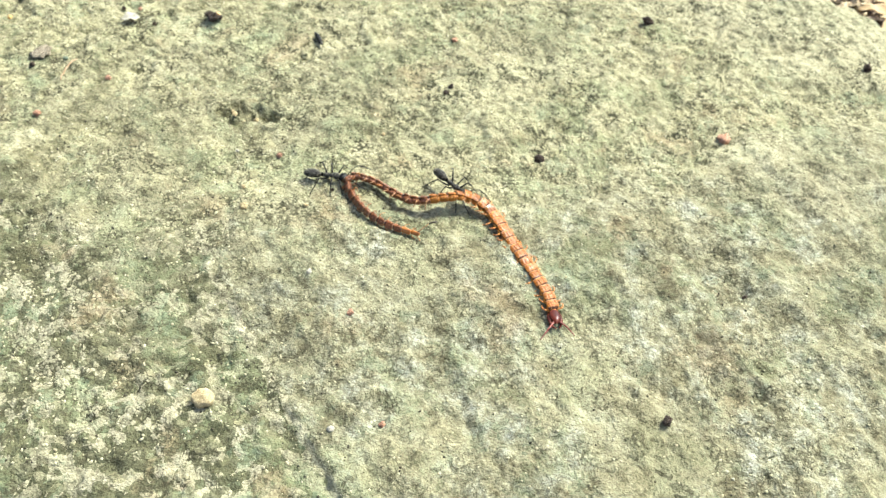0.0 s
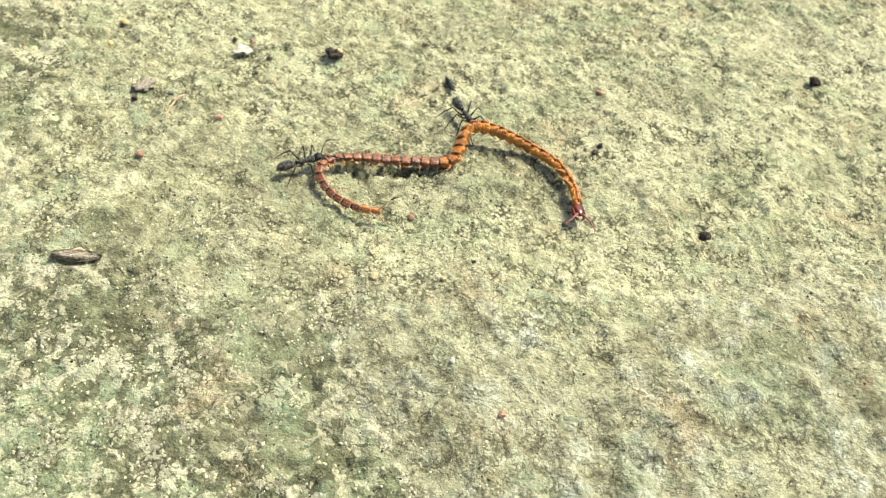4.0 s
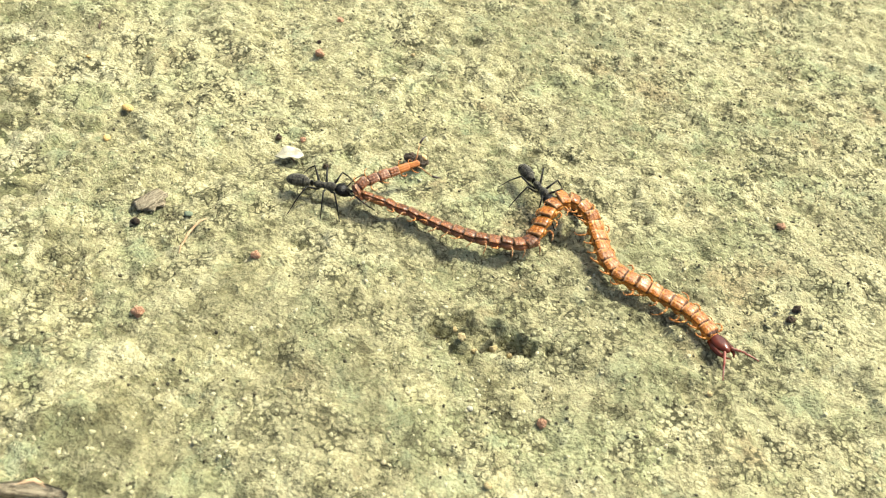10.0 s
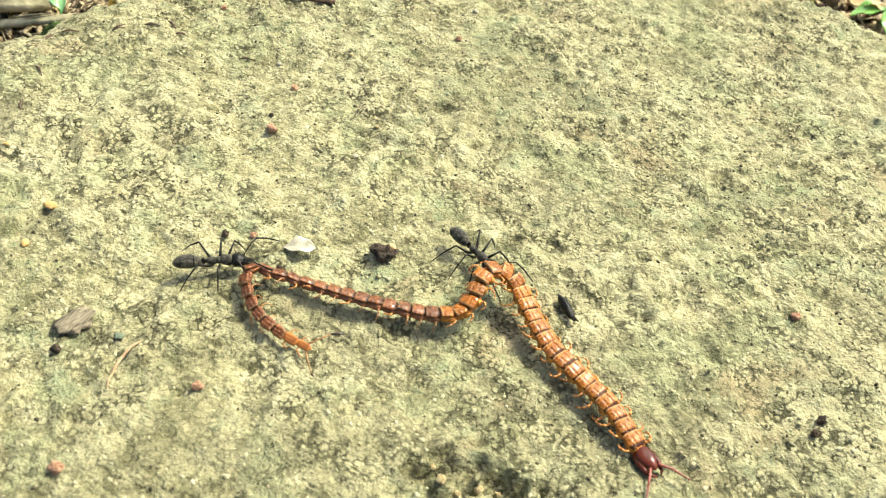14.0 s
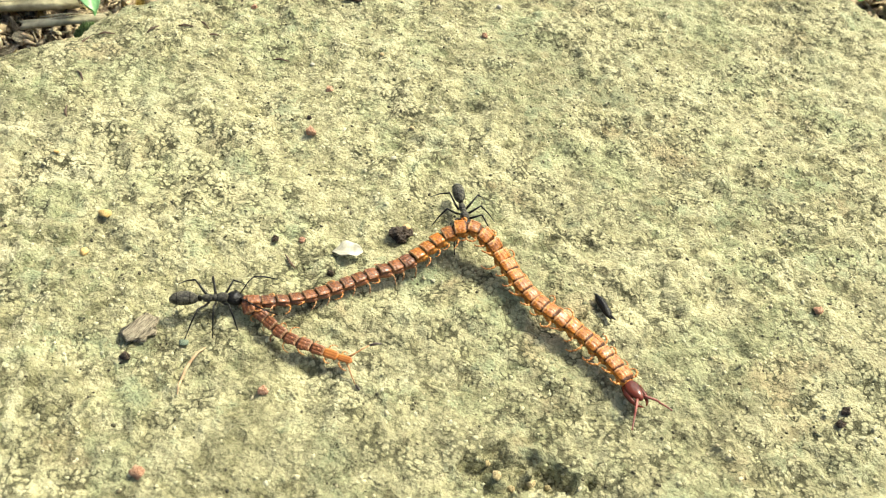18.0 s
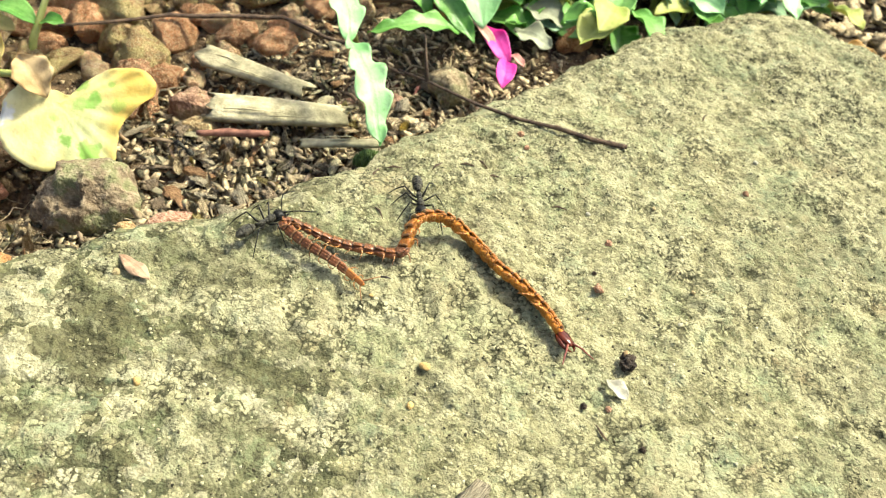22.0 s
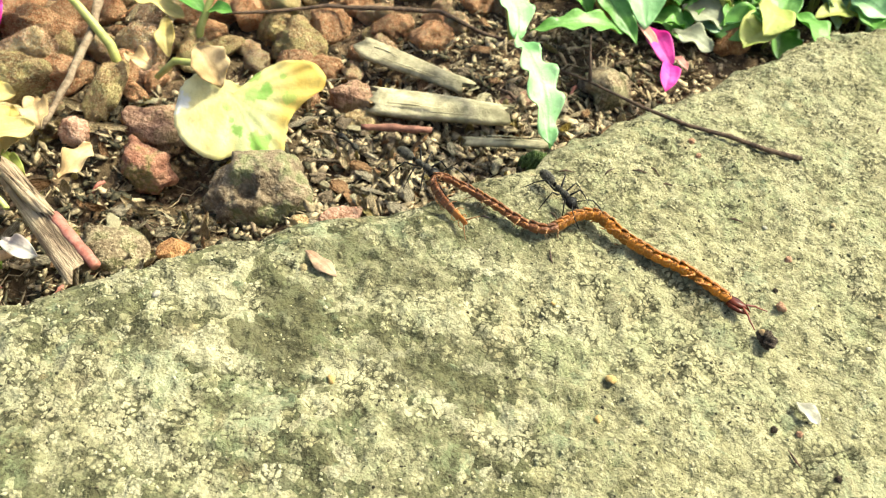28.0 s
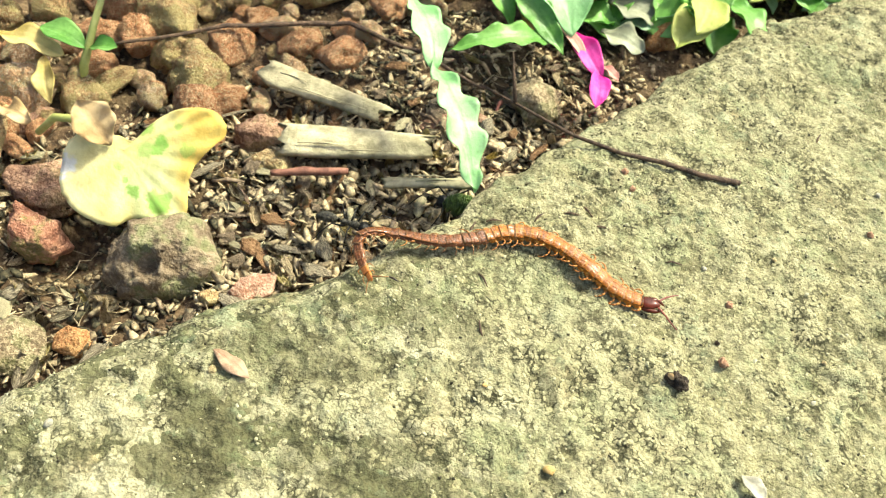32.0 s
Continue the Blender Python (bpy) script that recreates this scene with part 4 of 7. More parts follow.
# ---- stones in the bed ----
BIGROCK = thing("rock", "brown-grey laterite rock with a round hole, at the slab's edge", "rock", pose(-9.62 * CM, 2.62 * CM, -1.55 * CM, 4, 6, 22))
bm = egg(bmesh.new(), (0, 0, 0), (0.0086, 0.0080, 0.0094), subdiv=5, rough=0.3, seed=5)
rr = random.Random(3)
for _ in range(9):
    q = Vector((rr.gauss(0, 1), rr.gauss(0, 1), rr.gauss(0, 0.8))).normalized()
    far = rr.uniform(0.74, 0.9) * max(v.co.dot(q) for v in bm.verts)
    for v in bm.verts:
        v.co -= q * max(0.0, v.co.dot(q) - far) * 0.75
for v in bm.verts:
    lean = v.co.normalized().dot(Vector((-0.40, -0.37, 0.84)))
    if lean > 0.968:
        v.co *= 1 - 0.34 * min(1.0, (lean - 0.968) / 0.014)
    v.co += v.co.normalized() * (0.0005 * noise.noise(v.co * 500) + 0.0003 * noise.noise(v.co * 1500))
part("rock_body", bm, LATERITE, BIGROCK)


def stone_thing(x, y, z, r, seed, mat, label, turn=0.0, rough=0.4):
    bm = egg(bmesh.new(), (0, 0, 0), tuple(k * CM for k in r), subdiv=4, rough=rough, seed=seed)
    rr = random.Random(seed)
    for _ in range(8):
        q = Vector((rr.gauss(0, 1), rr.gauss(0, 1), rr.gauss(0, 0.8))).normalized()
        far = rr.uniform(0.66, 0.86) * max(v.co.dot(q) for v in bm.verts)
        for v in bm.verts:
            v.co -= q * max(0.0, v.co.dot(q) - far) * 0.8
    for v in bm.verts:
        v.co += v.co.normalized() * (0.0003 * noise.noise(v.co * 600) + 0.00015 * noise.noise(v.co * 1800))
    ob = part("stone", bm, mat)
    ob.matrix_world = pose(x * CM, y * CM, z * CM, 0, 0, turn)
    return tagged(ob, label, "stone", "stones in the bed")


stone_thing(-11.35, 0.72, -1.75, (0.68, 0.55, 0.5), 8, MOSSY_ROCK, "rough grey-green stone sunk beside the slab")
stone_thing(-12.15, 3.75, -1.75, (0.75, 0.55, 0.45), 12, BROWN_STONE, "dull brown stone half sunk in soil", 20)
stone_thing(-11.95, 2.75, -1.75, (0.62, 0.4, 0.42), 15, MOSSY_RED, "reddish stone with a green mossy side", -25)
stone_thing(-14.55, 2.7, -1.7, (0.75, 0.5, 0.5), 18, TAN_STONE, "pitted yellowish-tan stone in the soil", 10)
stone_thing(-10.42, 0.95, -1.45, (0.32, 0.26, 0.24), 21, ORANGE_STONE, "small rounded orange-brown stone beside the slab", 0, 0.2)
stone_thing(-13.35, 2.85, -1.45, (0.3, 0.25, 0.32), 24, PINK_STONE, "small pale pinkish-white stone", 0, 0.25)
stone_thing(-15.2, 1.3, -1.6, (0.75, 0.6, 0.5), 27, BROWN_STONE, "dark reddish-brown stone in the soil", 40)
stone_thing(-14.3, 0.05, -1.5, (0.6, 0.7, 0.45), 30, ORANGE_STONE, "large flat ochre stone beside mossy soil", 20, 0.25)
stone_thing(-8.05, 2.3, -1.02, (0.5, 0.24, 0.16), 33, PINK_STONE, "flat pinkish stone wedged along the slab's edge", 35, 0.3)
stone_thing(-8.65, 1.95, -1.0, (0.18, 0.14, 0.12), 36, TAN_STONE, "small cream pebble beside the slab", 0, 0.3)
stone_thing(-9.0, 5.75, -1.5, (0.5, 0.38, 0.42), 39, BROWN_STONE, "purplish-brown stone behind a yellow leaf", 15, 0.3)
stone_thing(-8.62, 5.1, -1.4, (0.42, 0.26, 0.26), 42, TAN_STONE, "knobbly tan stone at the end of a wood splinter", 5)
stone_thing(-5.6, 6.9, -1.3, (0.75, 0.35, 0.38), 45, BROWN_STONE, "dark brown stone under a leaning leaf", 15)
stone_thing(-4.15, 7.7, -0.95, (0.55, 0.5, 0.42), 48, MOSSY_ROCK, "grey-green stone beside a fallen petal", 0)
stone_thing(-1.75, 10.3, -0.75, (0.75, 0.3, 0.34), 51, ORANGE_STONE, "brown stone along the slab's far corner", 50, 0.3)
stone_thing(-13.0, 5.0, -1.7, (0.5, 0.4, 0.3), 54, BROWN_STONE, "earthy brown stone beside a pale stem", 70)

# reddish gravel that fills the back of the bed
GRAVEL = [lump_mesh("pebble", 70 + k, m, 4, 0.4, 0.85, 0.85) for k, m in enumerate((GRAVEL_RED, GRAVEL_RED, GRAVEL_PINK, GRAVEL_BROWN, GRAVEL_RED, GRAVEL_PINK, GRAVEL_BROWN, GRAVEL_BROWN))]
rng = random.Random(4)
laid = []
tries = 0
while len(laid) < 400 and tries < 20000:
    tries += 1
    x, y = rng.uniform(-23, 2), rng.uniform(0, 19)
    g = float(edge_gap(np.array([x]), np.array([y]))[0])
    r = rng.uniform(0.38, 0.72) if rng.random() < 0.75 else rng.uniform(0.2, 0.36)
    if g > (-5.3 if x < -10.8 else -4.5) - 0.5 * math.sin(2 * x) or g < -12 or (-9.9 < x < -5.4 and g > -4.6) or (x + 10.3) ** 2 + (y - 3.7) ** 2 < 2.4 or any((x - a) ** 2 + (y - b) ** 2 < (0.62 * (r + c)) ** 2 for a, b, c in laid):
        continue
    laid.append((x, y, r))
laid.sort(key=lambda q: (q[0] + 9.5) ** 2 + (q[1] - 4.5) ** 2)
far_gravel = bmesh.new()
for n, (x, y, r) in enumerate(laid):
    k = rng.randrange(8)
    ob = lay("pebble", GRAVEL[k], x, y, r, ("rounded reddish-brown laterite pebble in the gravel", "rounded reddish-brown laterite pebble in the gravel", "dusty pinkish-brown pebble in the gravel", "pale brown pebble in the gravel")[k % 4] if k != 6 else "yellowish-tan pebble in the gravel", "pebble", turn=rng.uniform(0, 360), group="gravel of the bed", tilt=rng.uniform(-25, 25), sink=rng.uniform(0.0, 0.4), stretch=(rng.uniform(0.9, 1.25), rng.uniform(0.8, 1.05), rng.uniform(0.75, 1.05)))
    if n >= 260:
        me = ob.data.copy()
        me.transform(ob.matrix_world)
        far_gravel.from_mesh(me)
        bpy.data.objects.remove(ob)
        bpy.data.meshes.remove(me)
tagged(part("gravel", far_gravel, GRAVEL_FAR), "reddish-brown laterite gravel at the back of the bed", "gravel", kind="stuff")

# ---- litter: husks, chips, splinters ----
rng = random.Random(9)
KINDS = [("husk", 0, "pale straw-coloured seed husk in the litter"), ("husk", 1, "brown split seed husk in the litter"), ("husk", 2, "greyish weathered seed husk in the litter"), ("husk", 3, "yellowish seed husk in the litter")]
count = 0
while count < 300:
    x, y = (rng.uniform(-16.5, -3.6), rng.uniform(-1.5, 8.5)) if count < 100 else (rng.uniform(-9.2, -4.6), rng.uniform(2.4, 6.4)) if count < 200 else (rng.uniform(-14.2, -9.8), rng.uniform(0.0, 4.6))
    g = float(edge_gap(np.array([x]), np.array([y]))[0])
    if not -5.2 < g < -0.35 or (x + 9.6) ** 2 + (y - 2.6) ** 2 < 0.9 or (x + 11.4) ** 2 + (y - 3.0) ** 2 < 0.7:
        continue
    name, k, label = KINDS[rng.choice((0, 0, 1, 2, 2, 2, 3))]
    size = rng.uniform(0.1, 0.25) if count < 200 else rng.uniform(0.14, 0.28)
    ob = lay(name, HUSKS[k], x, y, size, label, "husk", turn=rng.uniform(0, 360), group="husks in the litter", tilt=rng.uniform(-35, 35) + (180 if rng.random() < 0.5 else 0), sink=-0.6, stretch=(1, rng.uniform(0.7, 1.3), rng.uniform(0.5, 1.2)))
    count += 1


def scatter(name, material, number, seed, lo, hi, size, label, category, where, shape, gaps, thin=None, sink=0.25):
    """Many tiny pieces that nobody could count, as one mesh. thin: how likely a place is to keep its piece."""
    r = np.random.RandomState(seed)
    tmpl = bmesh.new()
    shape(tmpl)
    tmpl.verts.index_update()
    tv = np.array([v.co[:] for v in tmpl.verts])
    tf = np.array([[v.index for v in f.verts] for f in tmpl.faces])
    tmpl.free()
    xs, ys = np.zeros(0), np.zeros(0)
    while len(xs) < number:
        px, py = r.uniform(lo[0], hi[0], 4000), r.uniform(lo[1], hi[1], 4000)
        g = edge_gap(px, py)
        keep = (g > gaps[0]) & (g < gaps[1])
        if thin is not None:
            keep &= r.rand(4000) < thin(px, py)
        xs, ys = np.r_[xs, px[keep]], np.r_[ys, py[keep]]
    xs, ys = xs[:number], ys[:number]
    zs = where(xs, ys)
    s = size[0] + (size[1] - size[0]) * r.rand(number) ** 1.7
    co = tv[None] * np.stack([s * r.uniform(0.7, 1.5, number), s, s * r.uniform(0.5, 1, number)], -1)[:, None]
    for (i, j), a in (((1, 2), r.uniform(-0.7, 0.7, number)), ((2, 0), r.uniform(-0.7, 0.7, number)), ((0, 1), r.uniform(0, 6.283, number))):
        ca, sa = np.cos(a)[:, None], np.sin(a)[:, None]
        p, q = co[..., i].copy(), co[..., j].copy()
        co[..., i], co[..., j] = ca * p - sa * q, sa * p + ca * q
    co = (co + np.stack([xs, ys, zs + sink * s], -1)[:, None]) * CM
    faces = (tf[None] + (np.arange(number) * len(tv))[:, None, None]).reshape(-1, tf.shape[1])
    me = bpy.data.meshes.new(name)
    me.vertices.add(number * len(tv))
    me.vertices.foreach_set("co", co.ravel())
    me.loops.add(faces.size)
    me.loops.foreach_set("vertex_index", faces.ravel().astype(np.int32))
    me.polygons.add(len(faces))
    me.polygons.foreach_set("loop_start", np.arange(0, faces.size, tf.shape[1], dtype=np.int32))
    me.update(calc_edges=True)
    me.polygons.foreach_set("use_smooth", np.ones(len(faces), bool))
    me.materials.append(material)
    return tagged(new(name, me), label, category, kind="stuff")


# flat chips of bark and wood between the husks
CHIPS = []
for k, mat in enumerate((BARK, HUSK_GREY, HUSK_BROWN, PALE_WOOD, HUSK_PALE, BARK)):
    me = lump_mesh("chip", 90 + k, mat, 3, 0.8, 0.12, 0.9)
    CHIPS.append(me)
count = 0
while count < 240:
    x, y = (rng.uniform(-16.5, -3.4), rng.uniform(-1.5, 9.0)) if count < 110 else (rng.uniform(-9.2, -4.4), rng.uniform(2.4, 7.4))
    g = float(edge_gap(np.array([x]), np.array([y]))[0])
    if not -5.4 < g < -0.3 or (x + 9.6) ** 2 + (y - 2.6) ** 2 < 0.9 or (x + 11.4) ** 2 + (y - 3.0) ** 2 < 0.7:
        continue
    k = rng.randrange(6)
    lay("wood_chip", CHIPS[k], x, y, rng.uniform(0.08, 0.2), ("grey-brown flat chip of bark in the litter", "greyish flat chip of wood in the litter", "brown flat chip of bark in the litter", "pale flat chip of wood in the litter", "straw-coloured flat chip in the litter", "grey-brown flat chip of bark in the litter")[k], "wood chip", turn=rng.uniform(0, 360), group="chips in the litter", tilt=rng.uniform(-30, 30), sink=-0.5, stretch=(rng.uniform(0.9, 1.7), rng.uniform(0.5, 0.9), 1))
    count += 1


grain_shape = lambda bm: egg(bm, (0, 0, 0), (1, 0.8, 0.7), subdiv=1, rough=0.7, seed=3)
def littered(x, y):
    return np.where((x + 11.4) ** 2 + (y - 3.0) ** 2 < 0.9, 0.12, 1.0)


def grainy(x, y):
    """Where loose grains lie on the slab: less on the sandy flake, more in patches."""
    return np.clip(0.55 + 0.6 * relief(x, y, 1.6, 3) + 0.3 * relief(x, y, 0.5, 4), 0.08, 1) * (1 - 0.5 * sandy_part(x, y))


scatter("sand_grains", GRAIN, 22000, 1, (-12, -11), (17, 12), (0.012, 0.036), "pale sand grains stuck on the weathered stone", "sand", lambda x, y: slab_height(x, y) - 0.01, grain_shape, (0.05, 60), grainy)
scatter("sand_grains", GRAIN, 900, 5, (-12, -11), (4, 4), (0.02, 0.045), "coarse pale grains standing out of the mossy stone", "sand", lambda x, y: slab_height(x, y) - 0.025, grain_shape, (0.2, 60), lambda x, y: grainy(x, y) * np.where((x < -4) | (y < -5), 1.0, 0.12))
scatter("dark_grit", DARK_GRIT, 4500, 2, (-12, -11), (17, 12), (0.01, 0.028), "dark specks of grit on the weathered stone", "grit", slab_height, grain_shape, (0.1, 60), grainy)
scatter("soil_crumbs", SOIL_CRUMB, 9000, 3, (-22, -6), (3, 17), (0.02, 0.075), "dark crumbs of soil between the litter", "soil", soil_height, grain_shape, (-9, -0.15))
flake_shape = lambda bm: egg(bm, (0, 0, 0), (1.3, 0.72, 0.08), subdiv=1, rough=0.9, seed=8)
scatter("chaff", CHAFF, 2600, 6, (-17, -3), (-2, 10), (0.03, 0.12), "pale flakes of chaff in the litter", "chaff", lambda x, y: soil_height(x, y) + 0.07, flake_shape, (-5.2, -0.15), littered)
scatter("chaff", CHAFF, 400, 16, (-8.8, 2.0), (-4.2, 6.6), (0.06, 0.15), "tan husks and flakes of bark beside the rock", "chaff", lambda x, y: soil_height(x, y) + 0.1, flake_shape, (-4.0, -0.2))
scatter("straw_bits", CHAFF, 700, 7, (-16.5, -2), (-3, 10), (0.05, 0.12), "thin pale slivers of straw and bark in the litter", "straw", lambda x, y: soil_height(x, y) + 0.1, lambda bm: egg(bm, (0, 0, 0), (1.6, 0.2, 0.1), subdiv=1, rough=0.5, seed=9), (-5.4, -0.2), littered)
scatter("dark_bits", DARK_GRIT, 1500, 8, (-16.5, -2), (-3, 10), (0.04, 0.12), "blackish slivers and husks in the litter", "litter", lambda x, y: soil_height(x, y) + 0.08, flake_shape, (-5.4, -0.2))
scatter("chaff", CHAFF, 3000, 14, (2, 2), (22, 17), (0.06, 0.26), "tan chaff and leaf bits on the soil beyond the slab", "chaff", lambda x, y: soil_height(x, y) + 0.04, flake_shape, (-5.0, -0.3))


def rootlets():
    r = random.Random(12)
    bm = bmesh.new()
    n = 0
    while n < 60:
        x, y = r.uniform(-16, -3.5), r.uniform(-1.5, 9)
        g = float(edge_gap(np.array([x]), np.array([y]))[0])
        if not -3.5 < g < -0.3:
            continue
        a, pts = r.uniform(0, 6.3), []
        for k in range(6):
            pts.append(Vector((x, y, soil_z(x, y) + r.uniform(0.03, 0.2))) * CM)
            a += r.uniform(-0.8, 0.8)
            x, y = x + 0.16 * math.cos(a), y + 0.16 * math.sin(a)
        tube(bm, pts, [0.00006, 0.0001, 0.00012, 0.00012, 0.0001, 0.00004], 5)
        n += 1
    return tagged(part("rootlets", bm, CHAFF), "thin tangled pale rootlets in the litter", "rootlets", kind="stuff")


rootlets()


# ---- sticks and wood ----
def stick(name, points, radii, mat, label, category="stick", sides=8, flat=1.0, wobble=0.0, seed=0):
    pts = []
    P = [Vector(p) * CM for p in points]
    for i in range(len(P) - 1):
        for k in range(4):
            f = k / 4
            q = P[i].lerp(P[i + 1], f)
            pts.append(q + wobble * Vector((noise.noise(q * 300 + Vector((seed, 0, 0))), noise.noise(q * 300 + Vector((0, seed, 5))), noise.noise(q * 300 + Vector((9, 0, seed))))))
    pts.append(P[-1])
    n = len(pts)
    rr = [np.interp(i / (n - 1), np.linspace(0, 1, len(radii)), radii) * CM * (1 + 0.12 * math.sin(i * 2.3 + seed)) for i in range(n)]
    ob = part(name, tube(bmesh.new(), pts, rr, sides, flat), mat)
    return tagged(ob, label, category)


def splinter(name, a, b, width, thick, mat, label, roll=0.0, seed=0, category="wood"):
    """A flat piece of split wood with ragged ends and lengthwise ridges."""
    m, length = aim(a, b, roll)
    bm = bmesh.new()
    rows, cols = 14, 8
    r = random.Random(seed)
    ends = [r.uniform(-0.06, 0.06) for _ in range(cols + 1)], [r.uniform(-0.1, 0.08) for _ in range(cols + 1)]
    ridge = [r.uniform(-0.05, 0.05) for _ in range(cols + 1)]
    top, low = [], []
    for i in range(rows + 1):
        f = i / rows
        ta, tb = [], []
        for j in range(cols + 1):
            g = j / cols
            x = length * (f + ends[0][j] * (1 - f) + ends[1][j] * f)
            w = width * CM * (0.85 + 0.15 * math.sin(3 * f + seed))
            z = thick * CM * (0.5 * math.sin(math.pi * (0.1 + 0.8 * g)) + ridge[j] + 0.04 * math.sin(9 * f + seed + j))
            ta.append(bm.verts.new((x, (g - 0.5) * w, z)))
            tb.append(bm.verts.new((x, (g - 0.5) * w, -0.4 * thick * CM)))
        top.append(ta)
        low.append(tb)
    for i in range(rows):
        for j in range(cols):
            bm.faces.new((top[i][j], top[i + 1][j], top[i + 1][j + 1], top[i][j + 1]))
            bm.faces.new((low[i][j], low[i][j + 1], low[i + 1][j + 1], low[i + 1][j]))
        bm.faces.new((top[i][0], low[i][0], low[i + 1][0], top[i + 1][0]))
        bm.faces.new((top[i][cols], top[i + 1][cols], low[i + 1][cols], low[i][cols]))
    bm.faces.new([*top[0], *low[0][::-1]])
    bm.faces.new([*top[rows][::-1], *low[rows]])
    bmesh.ops.recalc_face_normals(bm, faces=bm.faces)
    ob = thing(name, label, category, m)
    part("wood_body", bm, mat, ob)
    for k in range(3):
        # loose fibres along its upper side
        y0, x0 = width * CM * r.uniform(-0.4, 0.4), length * r.uniform(0.0, 0.5)
        ln = length * r.uniform(0.25, 0.5)
        part("fibre", tube(bmesh.new(), [(x0, y0, 0.55 * thick * CM), (x0 + 0.5 * ln, y0 + 0.0002, 0.62 * thick * CM), (x0 + ln, y0 + r.uniform(-0.0006, 0.0006), 0.75 * thick * CM)], [0.00008, 0.00014, 0.00005], 5), mat, ob)
    return ob



splinter("wood_splinter", (-8.5, 5.4, -0.98), (-6.0, 5.8, -0.8), 0.62, 0.22, PALE_WOOD, "pale weathered flat splinter of wood in the litter", 12, 1)
splinter("wood_splinter", (-9.3, 7.05, -1.1), (-6.95, 6.5, -0.95), 0.55, 0.14, PALE_WOOD, "greenish-grey weathered strip of wood on gravel", 10, 2)
splinter("wood_splinter", (-6.5, 4.8, -0.8), (-5.1, 4.95, -0.5), 0.26, 0.1, PALE_WOOD, "pale split stick at the slab's edge", 0, 3)
splinter("bark_strip", (-15.3, 2.1, -1.1), (-12.3, 0.45, -0.75), 0.2, 0.14, BARK, "thin grey-brown weathered strip of wood", 0, 4)
splinter("bark_strip", (-13.7, 1.35, -1.1), (-11.2, -0.4, -0.75), 0.5, 0.2, BARK, "dark fibrous strip of bark leaning on the slab", 20, 5)
stick("red_stick", [(-12.2, 0.5, -0.85), (-11.6, 0.1, -0.75), (-11.0, -0.28, -0.65)], [0.1, 0.1, 0.09], RED_STICK, "smooth pinkish-red stalk leaning against the slab", "stalk")
stick("red_twig", [(-8.5, 4.65, -1.05), (-7.9, 4.8, -1.0), (-7.2, 4.98, -0.95)], [0.05, 0.08, 0.06], DULL_STALK, "dull red-brown bit of stalk in the litter", "stalk", wobble=0.0003)
stick("root", [(-13.1, -1.5, -0.9), (-12.9, -0.9, -0.95), (-12.5, -0.3, -1.0), (-12.4, 0.2, -1.1)], [0.08, 0.11, 0.08, 0.05], ROOT, "smooth pale brown root beside the slab", "root", wobble=0.0004)
stick("dry_branch", [(-13.75, 2.5, -1.2), (-13.8, 3.6, -0.95), (-14.0, 4.7, -0.8), (-14.3, 5.7, -0.6), (-14.2, 7.0, -0.4)], [0.05, 0.07, 0.08, 0.1, 0.12], TWIG_GREY, "grey-brown dry woody branch over the gravel", "branch", wobble=0.0006)
stick("long_stick", [(-15.0, 7.3, -0.9), (-13, 8.5, -0.85), (-11.3, 9.1, -0.8), (-9, 9.6, -0.75), (-6.5, 9.95, -0.7), (-4.8, 10.3, -0.7)], [0.05, 0.08, 0.09, 0.1, 0.11, 0.1], TWIG, "long thin dark stick lying across the gravel", wobble=0.0008)
stick("long_stick", [(-12.2, 6.7, -1.0), (-10.6, 7.7, -0.95), (-9.4, 8.2, -0.9), (-8.1, 8.6, -0.9), (-6.6, 8.4, -1.0), (-5.2, 7.6, -0.85)], [0.03, 0.04, 0.05, 0.05, 0.04, 0.03], TWIG, "thin dark twig lying across the gravel", wobble=0.0006, seed=3)
stick("stalk", [(-14.7, 1.3, -0.75), (-13.9, 0.9, -0.75), (-12.9, 0.35, -0.8)], [0.05, 0.055, 0.05], PALE_STEM, "pale yellow fallen stalk across bark", "stalk")
r2 = random.Random(21)
for n in range(26):
    while True:
        x, y = r2.uniform(-15.5, -4), r2.uniform(-0.8, 8.5)
        g = float(edge_gap(np.array([x]), np.array([y]))[0])
        if -3.3 < g < -0.5:
            break
    a, ln, z = r2.uniform(0, 3.14), r2.uniform(0.25, 0.6), soil_z(x, y)
    stick("bit_of_twig", [(x, y, z + 0.06), (x + 0.5 * ln * math.cos(a), y + 0.5 * ln * math.sin(a), z + 0.16), (x + ln * math.cos(a), y + ln * math.sin(a), z + 0.1)], [0.03, 0.045, 0.03], (TWIG, TWIG_GREY, RED_STICK, ROOT)[n % 4], "short bit of dry twig in the litter", "twig", 6, wobble=0.0003, seed=n)["group"] = "twigs in the litter"

